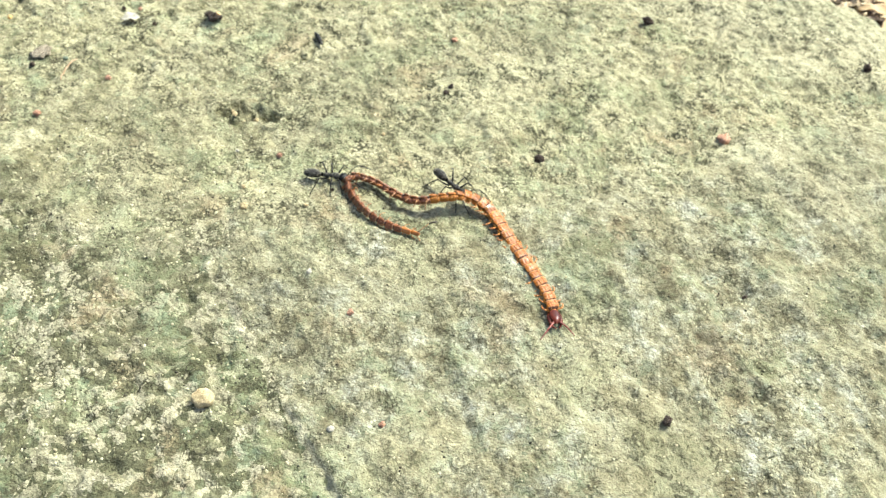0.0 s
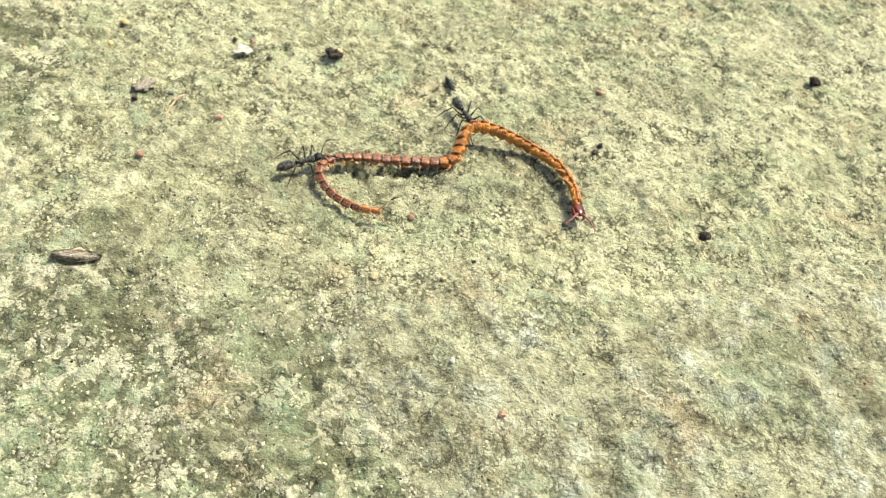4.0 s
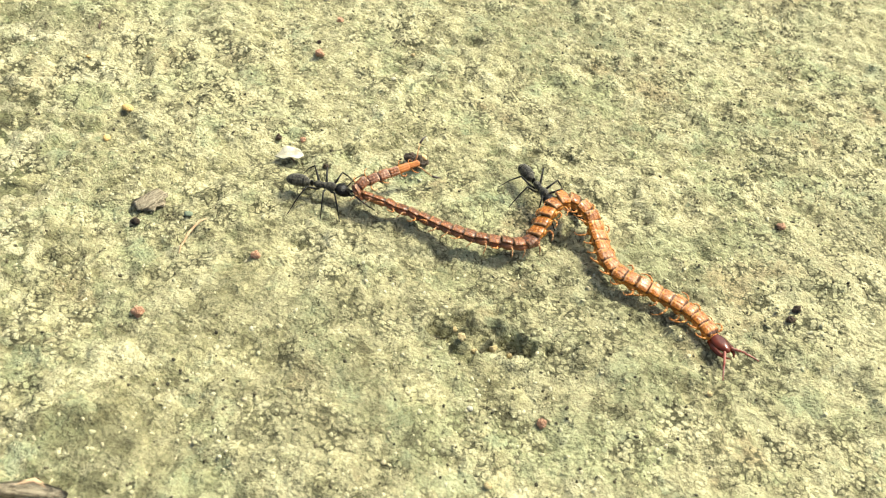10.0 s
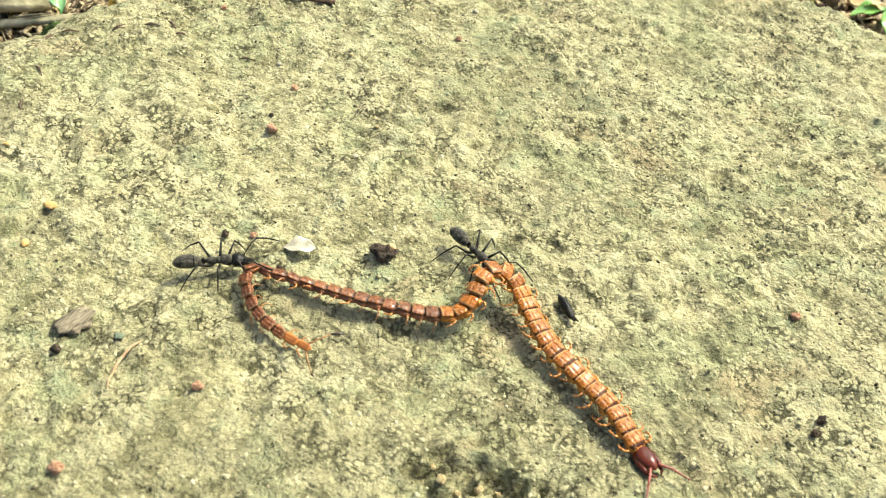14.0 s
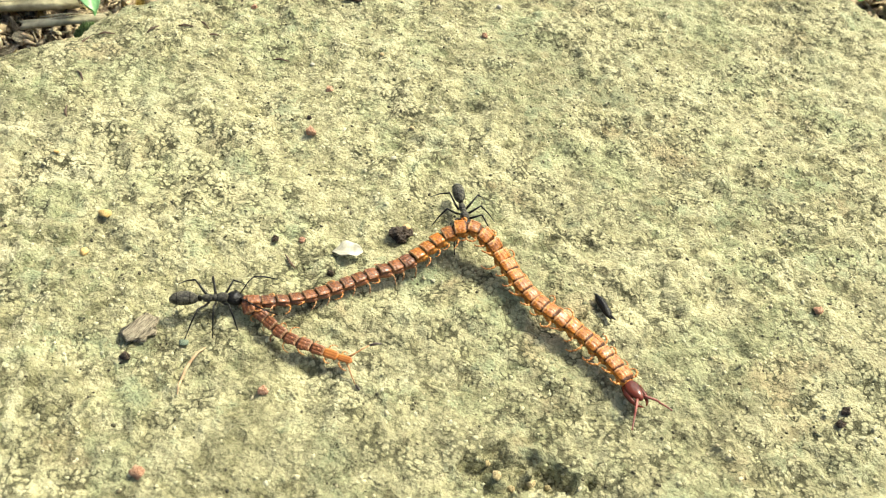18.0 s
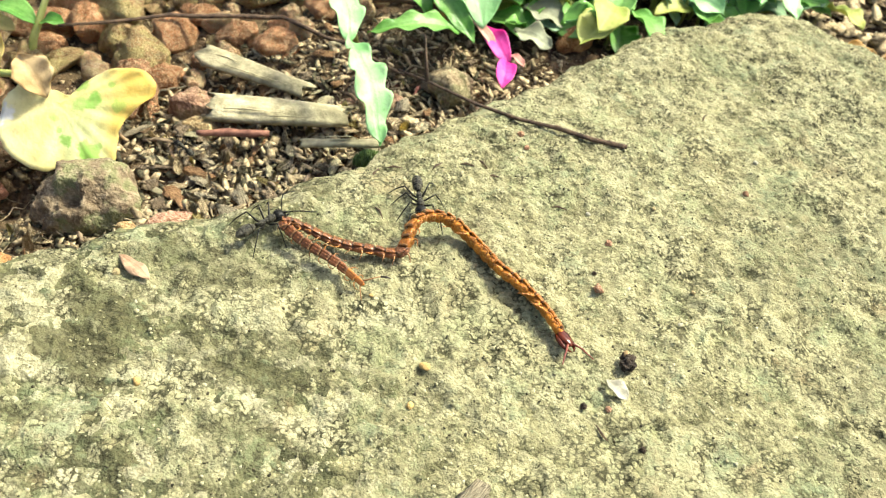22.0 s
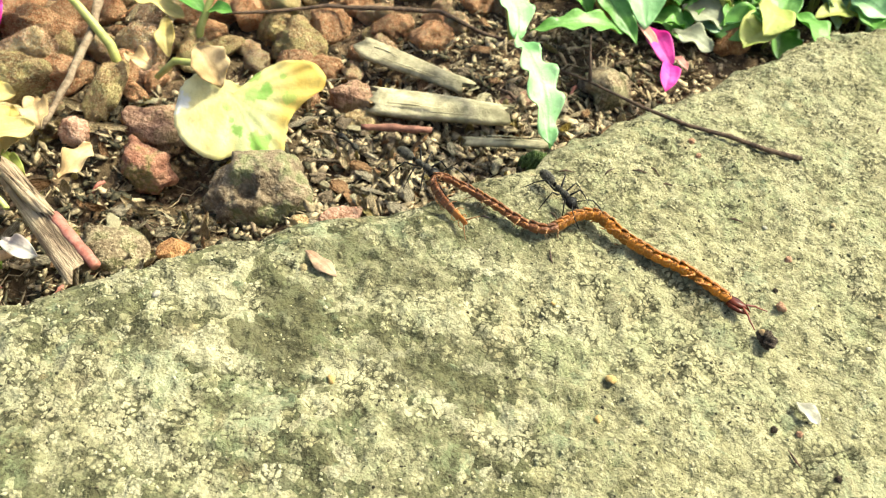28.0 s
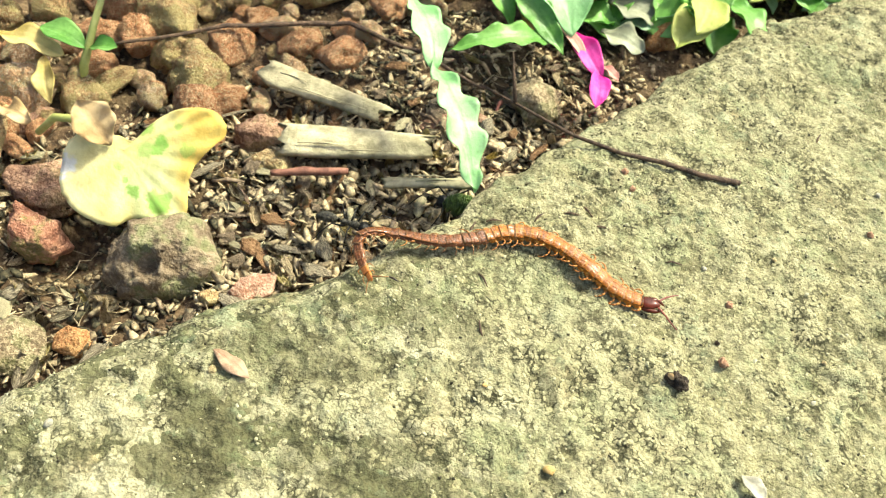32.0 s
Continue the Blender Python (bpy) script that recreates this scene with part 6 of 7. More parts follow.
def centipede():
    """Rings in a chain, from the tail to the head, each with a back plate and its pair of legs. Returns the body and its moving parts."""
    body = thing("centipede", "long reddish-brown centipede with many curled orange legs, dragged over the stone", "centipede")
    length = 0.00196
    legs = {(side, kind): leg_mesh(side, kind) for side in (1, -1) for kind in ("hook", "fold", "hang")}
    pick = random.Random(17)
    parts = []
    for i in range(SEGMENTS):
        f = i / (SEGMENTS - 1)
        w = 0.00142 + 0.00098 * min(1, max(0, f - 0.12) * 2.0) - 0.0002 * max(0, f - 0.85) / 0.15
        w *= 1 + 0.04 * math.sin(2.7 * i)
        if i < 3:
            w *= (0.6, 0.8, 0.92)[i]
        h = w * 0.8
        mat = TAIL if i < 2 else CHITIN if f < 0.5 else CHITIN_ORANGE
        seg = part("body_ring", ring(bmesh.new(), 0.92 * w, 0.9 * h, length * 1.1), TAIL if i < 2 else SOFT if f < 0.5 else SOFT_ORANGE, body, "orange tail ring" if i < 2 else "")
        part("back_plate", back_plate(bmesh.new(), w, h, length * 0.98), mat, seg, "orange tail plate" if i < 2 else "glossy brown plate" if f < 0.5 else "glossy orange plate")
        for side in (1, -1):
            ob = new("leg", legs[side, pick.choice(("hook", "hook", "hook", "fold")) if f > 0.5 else pick.choice(("hang", "hang", "hook", "fold"))])
            ob.parent = seg
            k = 0.8 + 0.45 * min(1, f * 1.6)
            k *= pick.uniform(0.68, 1.0)
            ob.matrix_basis = pose(0.0002, side * w * 0.42, -h * 0.1, pick.uniform(-26, 20) * side, pick.uniform(-20, 20), pick.uniform(-30, 24) * side) @ Matrix.Diagonal((k, k, k, 1))
        if i == 0:
            for side in (1, -1):
                # the last pair trails, splayed and dark at its ends
                pts = [(-0.0006, side * 0.0003, 0), (-0.0012, side * 0.0009, 0.0001), (-0.0018, side * 0.0017, -0.0001), (-0.0025, side * 0.0025, -0.0004)]
                tail_leg = part("tail_leg", tube(bmesh.new(), pts, [0.00014, 0.00011, 0.00008, 0.00006], 6), PALE_LEG, seg, "thin pale orange trailing leg")
                part("claw", tube(bmesh.new(), [pts[3], (-0.0031, side * 0.0029, -0.0006), (-0.0039, side * 0.0032, -0.0008)], [0.00014, 0.00018, 0.00005], 6), TIP, tail_leg, "blackish end of a leg")
        parts.append(seg)
    bm = egg(bmesh.new(), (0.0010, 0, 0.0001), (0.0018, 0.0009, 0.00055), subdiv=3)
    for v in bm.verts:
        v.co.z = min(v.co.z, 0.00055 + 0.06 * v.co.z)
        v.co.y *= 1.0 + 0.14 * math.sin(v.co.x * 1800)
    head = part("head", bm, HEAD, body, "dark glossy reddish-brown head")
    for side in (1, -1):
        bm = tube(bmesh.new(), [(0.0000, side * 0.0007, -0.0003), (0.0010, side * 0.0010, -0.0003), (0.0021, side * 0.0010, -0.0003), (0.0030, side * 0.0007, -0.0003), (0.0035, side * 0.0002, -0.0003)], [0.00034, 0.0004, 0.00034, 0.0002, 0.00005], 8)
        part("fang", bm, HEAD, head)
        pts, radii = [], []
        for k in range(19):
            q = k / 2
            pts.append((0.0024 + 0.00034 * q, side * (0.0005 + 0.00034 * q - 0.000006 * q * q * (1 + side)), 0.0002 - 0.00004 * q * (q > 4)))
            radii.append((0.00023 - 0.000014 * q) * (1.0 if k % 2 else 0.6))
        bm = tube(bmesh.new(), pts, radii, 8)
        part("antenna", bm, ANTENNA, head, "beaded dark red antenna")
    return body, parts, head


# ---- the ants ----
def ant(label):
    """A slim black ant, about nine millimetres long, that looks along +x."""
    a = thing("ant", label, "ant", group="ants on the centipede")
    h = 0.0021
    bm = egg(bmesh.new(), (0.0034, 0, h - 0.0001), (0.00118, 0.00095, 0.0008), subdiv=3)
    for v in bm.verts:
        # a squarish head, broad behind, that hangs forward
        v.co.y *= 1.08 - 90 * (v.co.x - 0.0034)
        v.co.z -= 0.35 * max(0.0, v.co.x - 0.0034)
    head = part("head", bm, ANT, a)
    for side in (1, -1):
        part("jaw", tube(bmesh.new(), [(0.0040, side * 0.0004, h - 0.0003), (0.0048, side * 0.0004, h - 0.0005), (0.0053, 0.0, h - 0.0006)], [0.0002, 0.00016, 0.00004], 6), ANT, head)
        part("eye", egg(bmesh.new(), (0.0034, side * 0.0008, h + 0.0003), (0.0002, 0.00012, 0.0002), subdiv=2), ANT, head)
        bm = tube(bmesh.new(), [(0.0039, side * 0.0003, h + 0.0003), (0.0049, side * 0.0015, h + 0.0011), (0.0056, side * 0.0022, h + 0.0013)], [0.00009, 0.00008, 0.0001], 6)
        tube(bm, [(0.0056, side * 0.0022, h + 0.0013), (0.0068, side * 0.0026, h + 0.0008), (0.0085, side * 0.0028, h - 0.0001)], [0.0001, 0.00011, 0.00008], 6)
        part("antenna", bm, ANT, head)
    th = egg(bmesh.new(), (0.0018, 0, h + 0.0001), (0.00085, 0.00066, 0.0007), subdiv=3)
    egg(th, (0.0009, 0, h + 0.00012), (0.0005, 0.00046, 0.0005), subdiv=2)
    egg(th, (0.0001, 0, h + 0.00008), (0.0008, 0.0005, 0.00056), subdiv=3)
    part("thorax", th, GASTER, a)
    part("waist", egg(bmesh.new(), (-0.0009, 0, h + 0.0001), (0.0003, 0.00032, 0.0006), subdiv=2), ANT, a)
    g = egg(bmesh.new(), (-0.0028, 0, h + 0.0002), (0.0018, 0.00088, 0.00088), subdiv=4)
    for v in g.verts:
        # four overlapping rings, and a blunt end that droops
        k = ((v.co.x + 0.0046) / 0.00078) % 1.0
        fat = 1 + 0.07 * (k - 0.5)
        v.co.y, v.co.z = v.co.y * fat, h + (v.co.z - h) * fat - 60 * (v.co.x + 0.0028) ** 2
    gaster = part("gaster", g, GASTER, a, "grey-black banded gaster")
    for x, r in ((-0.0036, 0.00082), (-0.0028, 0.00089), (-0.0020, 0.00083)):
        part("band", tube(bmesh.new(), [(x - 0.00005, 0, h + 0.00016), (x + 0.00005, 0, h + 0.00016)], [r, r], 18), ANT, gaster, "black edge of a body ring")
    legs = []
    for side in (1, -1):
        for base, knee, foot in (((0.0018, 0.0004), (0.0030, 0.0019), (0.0044, 0.0036)), ((0.0010, 0.0004), (0.0010, 0.0024), (0.0008, 0.0046)), ((0.0002, 0.0004), (-0.0013, 0.0021), (-0.0036, 0.0042))):
            bx, by = base
            bm = tube(bmesh.new(), [(0, 0, 0), (0.3 * (knee[0] - bx), side * 0.3 * (knee[1] - by), 0.0003), (knee[0] - bx, side * (knee[1] - by), 0.0016)], [0.00016, 0.00019, 0.0001], 6)
            mid = [(knee[k] + foot[k]) / 2 for k in (0, 1)]
            tube(bm, [(knee[0] - bx, side * (knee[1] - by), 0.0016), (mid[0] - bx, side * (mid[1] - by), 0.0001), (foot[0] - bx, side * (foot[1] - by), 0.00015 - h)], [0.00013, 0.0001, 0.00005], 6)
            lg = part("leg", bm, ANT, a)
            lg.matrix_basis = pose(bx, side * by, h - 0.0003)
            legs.append(lg)
    return a, legs


CENTIPEDE, RINGS, HEAD_PART = centipede()
ant_a, legs_a = ant("black ant biting the centipede's folded tail")
ant_b, legs_b = ant("black ant hauling at the centipede's arched middle")
ant_c, legs_c = ant("small black ant running over the yellow leaf and down the rock")
for ob in ant_c.children_recursive:
    # this one is smaller
    ob.data.transform(Matrix.Scale(0.62, 4))
    ob.matrix_basis = Matrix.Translation(0.62 * ob.matrix_basis.translation)


# ---- what moves ----
BENDS = {}


def bent(t, *points):
    """The centipede's middle line at a time, from tail to head, in centimetres."""
    BENDS[t] = points


def chain(points, places):
    """Rounds a line of points and gives the place and the way at fractions of its length."""
    p = np.array(points, float)
    for _ in range(3):
        q = np.empty((2 * len(p) - 2, 3))
        q[0::2], q[1::2] = 0.75 * p[:-1] + 0.25 * p[1:], 0.25 * p[:-1] + 0.75 * p[1:]
        p = np.vstack([p[:1], q, p[-1:]])
    s = np.r_[0, np.cumsum(np.linalg.norm(np.diff(p, axis=0), axis=1))]
    s /= s[-1]
    at = lambda f: np.array([np.interp(f, s, p[:, k]) for k in range(3)])
    out = []
    for f in places:
        way = at(min(1, f + 0.012)) - at(max(0, f - 0.012))
        out.append((Vector(at(f)) * CM, Vector(way).normalized()))
    return out


# how far the body lies on its side: times, and for each the degrees at the tail, 1/5, 1/2, 5/8 and nine tenths of its length; the head lies flatter
ROLLS = [(0.0, (-60, -55, -62, -5, 0)), (1.0, (-60, -50, -45, 0, 0)), (2.0, (-50, -30, -30, -10, 0)), (3.0, (-60, -5, -10, -75, -55)), (4.5, (-60, -5, -10, -88, -60)), (6.5, (-65, -8, -10, -92, -60)), (8.0, (-70, -20, -10, -88, -55)), (8.6, (-55, -20, -35, -45, -30)),
         (9.0, (-40, -25, -20, -6, 0)), (14.5, (-30, -28, -18, 0, 6)), (16.5, (-28, -20, -20, -14, -14)), (17.4, (-26, -15, -20, -14, -12)), (18.2, (-25, -10, -15, 0, 0)), (19.0, (-20, 5, -10, 0, -10)), (20.0, (-25, 8, -20, -55, -45)), (21.0, (-25, 8, -25, -70, -55)), (22.4, (-50, -45, -45, -72, -60)), (25.5, (-60, -60, -50, -76, -60)),
         (28.0, (-60, -60, -60, -74, -50)), (29.0, (-50, -40, -40, -45, -25)), (29.6, (-40, -25, -5, -10, 0)), (32.0, (-40, -20, 0, -5, 0))]


def roll_at(t, f):
    times = [r[0] for r in ROLLS]
    return (0.3 if f > 0.955 else 1.0) * float(np.interp(f, (0, 0.2, 0.5, 0.62, 0.9), [np.interp(t, times, [r[1][k] for r in ROLLS]) for k in range(5)]))


def set_on(place, way, roll=0.0):
    """A ring's pose: along the way, with its back up or rolled to one side."""
    side = Vector((0, 0, 1)).cross(way).normalized()
    up = way.cross(side)
    m = Matrix((way, side, up)).transposed().to_4x4()
    m.translation = place
    return m @ pose(0, 0, 0, roll)


def motions():
    # spine rows
    bent(0.0, (6.20, -5.82, 0.14), (5.68, -5.71, 0.14), (5.22, -5.46, 0.14), (4.87, -5.03, 0.14), (4.73, -4.81, 0.25), (4.85, -4.62, 0.25), (5.29, -4.64, 0.14), (5.77, -4.96, 0.14), (6.11, -5.15, 0.25), (6.69, -5.05, 0.35), (7.13, -4.84, 0.25), (7.59, -5.11, 0.14), (7.93, -5.76, 0.14), (8.36, -6.44, 0.14), (8.71, -7.03, 0.14), (8.80, -7.56, 0.14))
    bent(1.0, (5.47, -5.16, 0.14), (4.86, -5.17, 0.14), (4.25, -4.87, 0.14), (3.92, -4.57, 0.14), (3.84, -4.40, 0.25), (4.21, -4.19, 0.20), (4.85, -4.22, 0.14), (5.31, -4.27, 0.14), (5.89, -4.27, 0.30), (6.17, -4.32, 0.30), (6.28, -4.73, 0.14), (6.34, -5.26, 0.14), (6.67, -5.49, 0.14), (7.29, -5.61, 0.14), (7.76, -5.88, 0.14), (8.18, -6.36, 0.14))
    bent(2.0, (3.97, -4.43, 0.14), (3.31, -4.61, 0.14), (2.70, -4.33, 0.14), (2.43, -4.09, 0.25), (2.68, -3.83, 0.20), (3.50, -3.73, 0.14), (4.14, -3.56, 0.25), (4.30, -3.49, 0.30), (4.50, -3.72, 0.14), (4.75, -4.18, 0.14), (5.30, -4.45, 0.14), (5.95, -4.53, 0.14), (6.46, -4.63, 0.14), (6.77, -4.89, 0.14), (6.88, -5.17, 0.14))
    bent(3.0, (3.35, -4.53, 0.14), (2.76, -4.41, 0.14), (2.27, -4.11, 0.14), (2.03, -3.78, 0.25), (2.07, -3.50, 0.25), (2.49, -3.30, 0.14), (3.21, -3.25, 0.14), (3.93, -3.13, 0.14), (4.02, -2.91, 0.30), (4.03, -2.43, 0.40), (4.28, -2.23, 0.35), (4.63, -2.39, 0.20), (5.08, -2.63, 0.14), (5.79, -2.87, 0.14), (6.14, -3.23, 0.14), (6.35, -3.83, 0.14))
    bent(4.0, (2.73, -4.17, 0.14), (2.23, -4.15, 0.14), (1.78, -3.90, 0.14), (1.53, -3.57, 0.25), (1.57, -3.27, 0.25), (2.00, -2.97, 0.14), (2.82, -2.89, 0.14), (3.64, -2.79, 0.14), (3.92, -2.76, 0.25), (3.97, -2.23, 0.40), (4.10, -1.92, 0.40), (4.59, -1.86, 0.30), (5.15, -2.03, 0.20), (5.77, -2.32, 0.14), (6.10, -2.83, 0.14), (6.24, -3.57, 0.14))
    bent(4.5, (2.71, -4.11, 0.14), (2.09, -4.08, 0.14), (1.67, -3.85, 0.14), (1.44, -3.53, 0.25), (1.52, -3.33, 0.25), (2.18, -3.08, 0.14), (2.96, -2.99, 0.14), (3.70, -2.93, 0.14), (3.95, -2.51, 0.25), (4.07, -2.10, 0.40), (4.29, -1.95, 0.40), (5.10, -1.93, 0.20), (5.74, -2.19, 0.14), (6.13, -2.67, 0.14), (6.27, -3.43, 0.14))
    bent(6.5, (2.49, -4.28, 0.14), (2.03, -4.18, 0.14), (1.54, -3.87, 0.14), (1.23, -3.53, 0.14), (1.19, -3.31, 0.25), (1.44, -3.19, 0.20), (2.11, -3.01, 0.14), (2.81, -2.93, 0.14), (3.45, -2.86, 0.14), (3.81, -2.63, 0.14), (3.95, -2.40, 0.30), (4.06, -2.17, 0.40), (4.57, -1.98, 0.30), (5.26, -2.06, 0.20), (5.86, -2.27, 0.14), (6.25, -2.67, 0.14), (6.40, -3.00, 0.14), (6.38, -3.57, 0.14))
    bent(7.0, (2.71, -4.37, 0.14), (2.35, -4.26, 0.14), (1.91, -4.06, 0.14), (1.69, -3.70, 0.14), (1.62, -3.51, 0.25), (1.74, -3.30, 0.25), (2.27, -3.03, 0.14), (3.03, -2.91, 0.14), (3.69, -2.92, 0.14), (3.95, -2.60, 0.20), (4.01, -2.25, 0.40), (4.21, -2.05, 0.40), (4.75, -1.93, 0.25), (5.40, -2.05, 0.14), (6.06, -2.44, 0.14), (6.26, -2.98, 0.14), (6.28, -3.66, 0.14))
    bent(8.0, (2.92, -4.86, 0.14), (2.61, -4.66, 0.14), (2.33, -4.26, 0.14), (2.19, -3.87, 0.14), (2.17, -3.44, 0.25), (2.25, -3.06, 0.20), (2.78, -2.85, 0.14), (3.35, -2.57, 0.20), (3.60, -2.22, 0.30), (3.87, -1.90, 0.40), (4.24, -1.77, 0.40), (4.63, -1.85, 0.30), (5.12, -2.11, 0.14), (5.74, -2.55, 0.14), (6.04, -3.00, 0.14), (6.14, -3.49, 0.14))
    bent(8.6, (2.31, -4.10, 0.14), (2.01, -3.85, 0.14), (1.81, -3.53, 0.14), (1.72, -3.10, 0.20), (1.67, -2.81, 0.25), (1.87, -2.64, 0.14), (2.37, -2.77, 0.14), (2.88, -2.57, 0.14), (3.07, -2.25, 0.25), (3.18, -1.75, 0.40), (3.46, -1.45, 0.40), (3.77, -1.38, 0.40), (4.12, -1.55, 0.25), (4.49, -1.98, 0.14), (4.92, -2.38, 0.14), (5.53, -2.69, 0.14), (5.92, -3.17, 0.14), (6.09, -3.59, 0.14))
    bent(9.0, (1.95, -0.37, 0.30), (1.48, -0.55, 0.30), (1.21, -0.83, 0.30), (1.20, -1.25, 0.30), (1.52, -1.52, 0.20), (2.04, -1.78, 0.14), (2.51, -1.87, 0.14), (3.03, -1.80, 0.14), (3.22, -1.49, 0.20), (3.32, -1.17, 0.35), (3.61, -0.96, 0.35), (3.92, -1.03, 0.20), (4.12, -1.59, 0.14), (4.33, -1.96, 0.14), (4.78, -2.11, 0.14), (5.30, -2.33, 0.14), (5.62, -2.73, 0.14), (5.81, -3.11, 0.14))
    bent(10.0, (1.13, -0.37, 0.30), (0.75, -0.72, 0.30), (0.48, -0.97, 0.30), (0.37, -1.10, 0.25), (0.67, -1.12, 0.20), (1.17, -1.19, 0.14), (1.83, -1.40, 0.14), (2.46, -1.47, 0.14), (2.92, -1.39, 0.14), (3.02, -1.09, 0.25), (3.15, -0.70, 0.35), (3.38, -0.54, 0.35), (3.69, -0.68, 0.25), (3.85, -1.09, 0.14), (4.01, -1.58, 0.14), (4.55, -1.80, 0.14), (5.07, -2.02, 0.14), (5.38, -2.41, 0.14), (5.54, -2.60, 0.14))
    bent(11.0, (1.03, -0.67, 0.30), (0.69, -0.89, 0.30), (0.27, -0.86, 0.30), (-0.04, -0.83, 0.25), (0.19, -0.98, 0.20), (0.58, -0.99, 0.14), (0.99, -1.01, 0.14), (1.48, -1.13, 0.14), (2.17, -1.21, 0.14), (2.57, -1.06, 0.14), (2.66, -0.78, 0.25), (2.75, -0.57, 0.35), (2.99, -0.42, 0.35), (3.31, -0.44, 0.20), (3.67, -0.82, 0.14), (3.85, -1.21, 0.14), (4.30, -1.49, 0.14), (4.54, -1.75, 0.14), (4.75, -2.16, 0.14), (4.84, -2.39, 0.14))
    bent(12.0, (0.87, -1.26, 0.20), (0.43, -1.42, 0.14), (0.06, -1.41, 0.14), (-0.12, -1.14, 0.20), (-0.14, -0.89, 0.25), (0.05, -0.94, 0.20), (0.46, -0.97, 0.14), (1.02, -0.99, 0.14), (1.58, -1.06, 0.14), (2.12, -1.06, 0.14), (2.46, -1.00, 0.14), (2.56, -0.73, 0.25), (2.58, -0.44, 0.40), (2.78, -0.25, 0.40), (3.09, -0.29, 0.25), (3.33, -0.56, 0.14), (3.55, -1.06, 0.14), (3.89, -1.37, 0.14), (4.28, -1.74, 0.14), (4.52, -2.19, 0.14), (4.75, -2.51, 0.14))
    bent(13.0, (0.63, -1.69, 0.14), (0.30, -1.66, 0.14), (-0.07, -1.51, 0.14), (-0.29, -1.20, 0.20), (-0.33, -0.84, 0.25), (-0.12, -0.80, 0.20), (0.45, -0.86, 0.14), (1.16, -0.96, 0.14), (1.79, -1.04, 0.14), (2.27, -0.99, 0.14), (2.43, -0.78, 0.25), (2.46, -0.48, 0.40), (2.66, -0.23, 0.40), (2.97, -0.38, 0.25), (3.19, -0.80, 0.14), (3.51, -1.22, 0.14), (3.92, -1.60, 0.14), (4.24, -1.94, 0.14), (4.41, -2.35, 0.14), (4.65, -2.56, 0.14))
    bent(14.5, (0.39, -1.71, 0.14), (0.00, -1.49, 0.14), (-0.35, -1.17, 0.14), (-0.53, -0.84, 0.20), (-0.53, -0.68, 0.25), (-0.34, -0.66, 0.20), (0.25, -0.74, 0.14), (0.90, -0.85, 0.14), (1.54, -0.92, 0.14), (2.10, -0.88, 0.14), (2.27, -0.68, 0.25), (2.34, -0.42, 0.40), (2.51, -0.24, 0.40), (2.75, -0.25, 0.25), (3.00, -0.72, 0.14), (3.23, -1.20, 0.14), (3.57, -1.55, 0.14), (3.90, -1.85, 0.14), (4.12, -2.19, 0.14), (4.33, -2.48, 0.14), (4.45, -2.63, 0.14))
    bent(16.5, (0.61, -1.98, 0.14), (0.22, -1.80, 0.14), (-0.18, -1.49, 0.14), (-0.52, -1.20, 0.20), (-0.73, -1.19, 0.25), (-0.46, -1.15, 0.20), (0.08, -1.07, 0.14), (0.77, -1.01, 0.14), (1.47, -0.90, 0.14), (2.03, -0.72, 0.14), (2.20, -0.45, 0.25), (2.32, -0.12, 0.40), (2.50, 0.04, 0.40), (2.79, -0.00, 0.25), (3.08, -0.40, 0.14), (3.26, -0.87, 0.14), (3.61, -1.34, 0.14), (3.88, -1.67, 0.14), (3.96, -2.13, 0.14), (4.05, -2.52, 0.14))
    bent(17.0, (0.54, -1.91, 0.14), (0.10, -1.78, 0.14), (-0.31, -1.46, 0.14), (-0.65, -1.19, 0.20), (-0.79, -1.17, 0.25), (-0.45, -1.15, 0.20), (0.17, -1.07, 0.14), (0.86, -0.91, 0.14), (1.49, -0.80, 0.14), (1.87, -0.66, 0.20), (2.01, -0.37, 0.30), (2.10, -0.10, 0.40), (2.29, -0.11, 0.40), (2.44, -0.35, 0.20), (2.65, -0.65, 0.14), (3.09, -0.90, 0.14), (3.52, -1.13, 0.14), (3.79, -1.52, 0.14), (3.94, -1.90, 0.14), (4.10, -2.14, 0.14))
    bent(18.0, (0.31, -1.87, 0.14), (-0.16, -1.76, 0.14), (-0.52, -1.66, 0.14), (-0.86, -1.37, 0.14), (-1.13, -1.28, 0.25), (-0.75, -1.24, 0.20), (-0.23, -0.99, 0.14), (0.36, -0.55, 0.14), (0.84, -0.26, 0.14), (1.25, 0.18, 0.25), (1.52, 0.32, 0.40), (1.76, 0.30, 0.40), (2.11, 0.03, 0.20), (2.44, -0.45, 0.14), (2.82, -0.76, 0.14), (3.26, -1.05, 0.14), (3.61, -1.42, 0.14), (3.81, -1.72, 0.14), (3.91, -1.88, 0.14))
    bent(19.0, (-0.05, -1.48, 0.14), (-0.46, -1.26, 0.14), (-0.88, -0.93, 0.14), (-1.16, -0.65, 0.20), (-1.46, -0.66, 0.25), (-1.11, -0.55, 0.20), (-0.65, -0.26, 0.14), (-0.17, 0.09, 0.14), (0.27, 0.29, 0.14), (0.42, 0.60, 0.30), (0.59, 0.78, 0.40), (0.81, 0.63, 0.35), (1.06, 0.34, 0.14), (1.47, 0.11, 0.14), (1.95, -0.00, 0.14), (2.35, -0.22, 0.14), (2.62, -0.56, 0.14), (2.85, -0.75, 0.14))
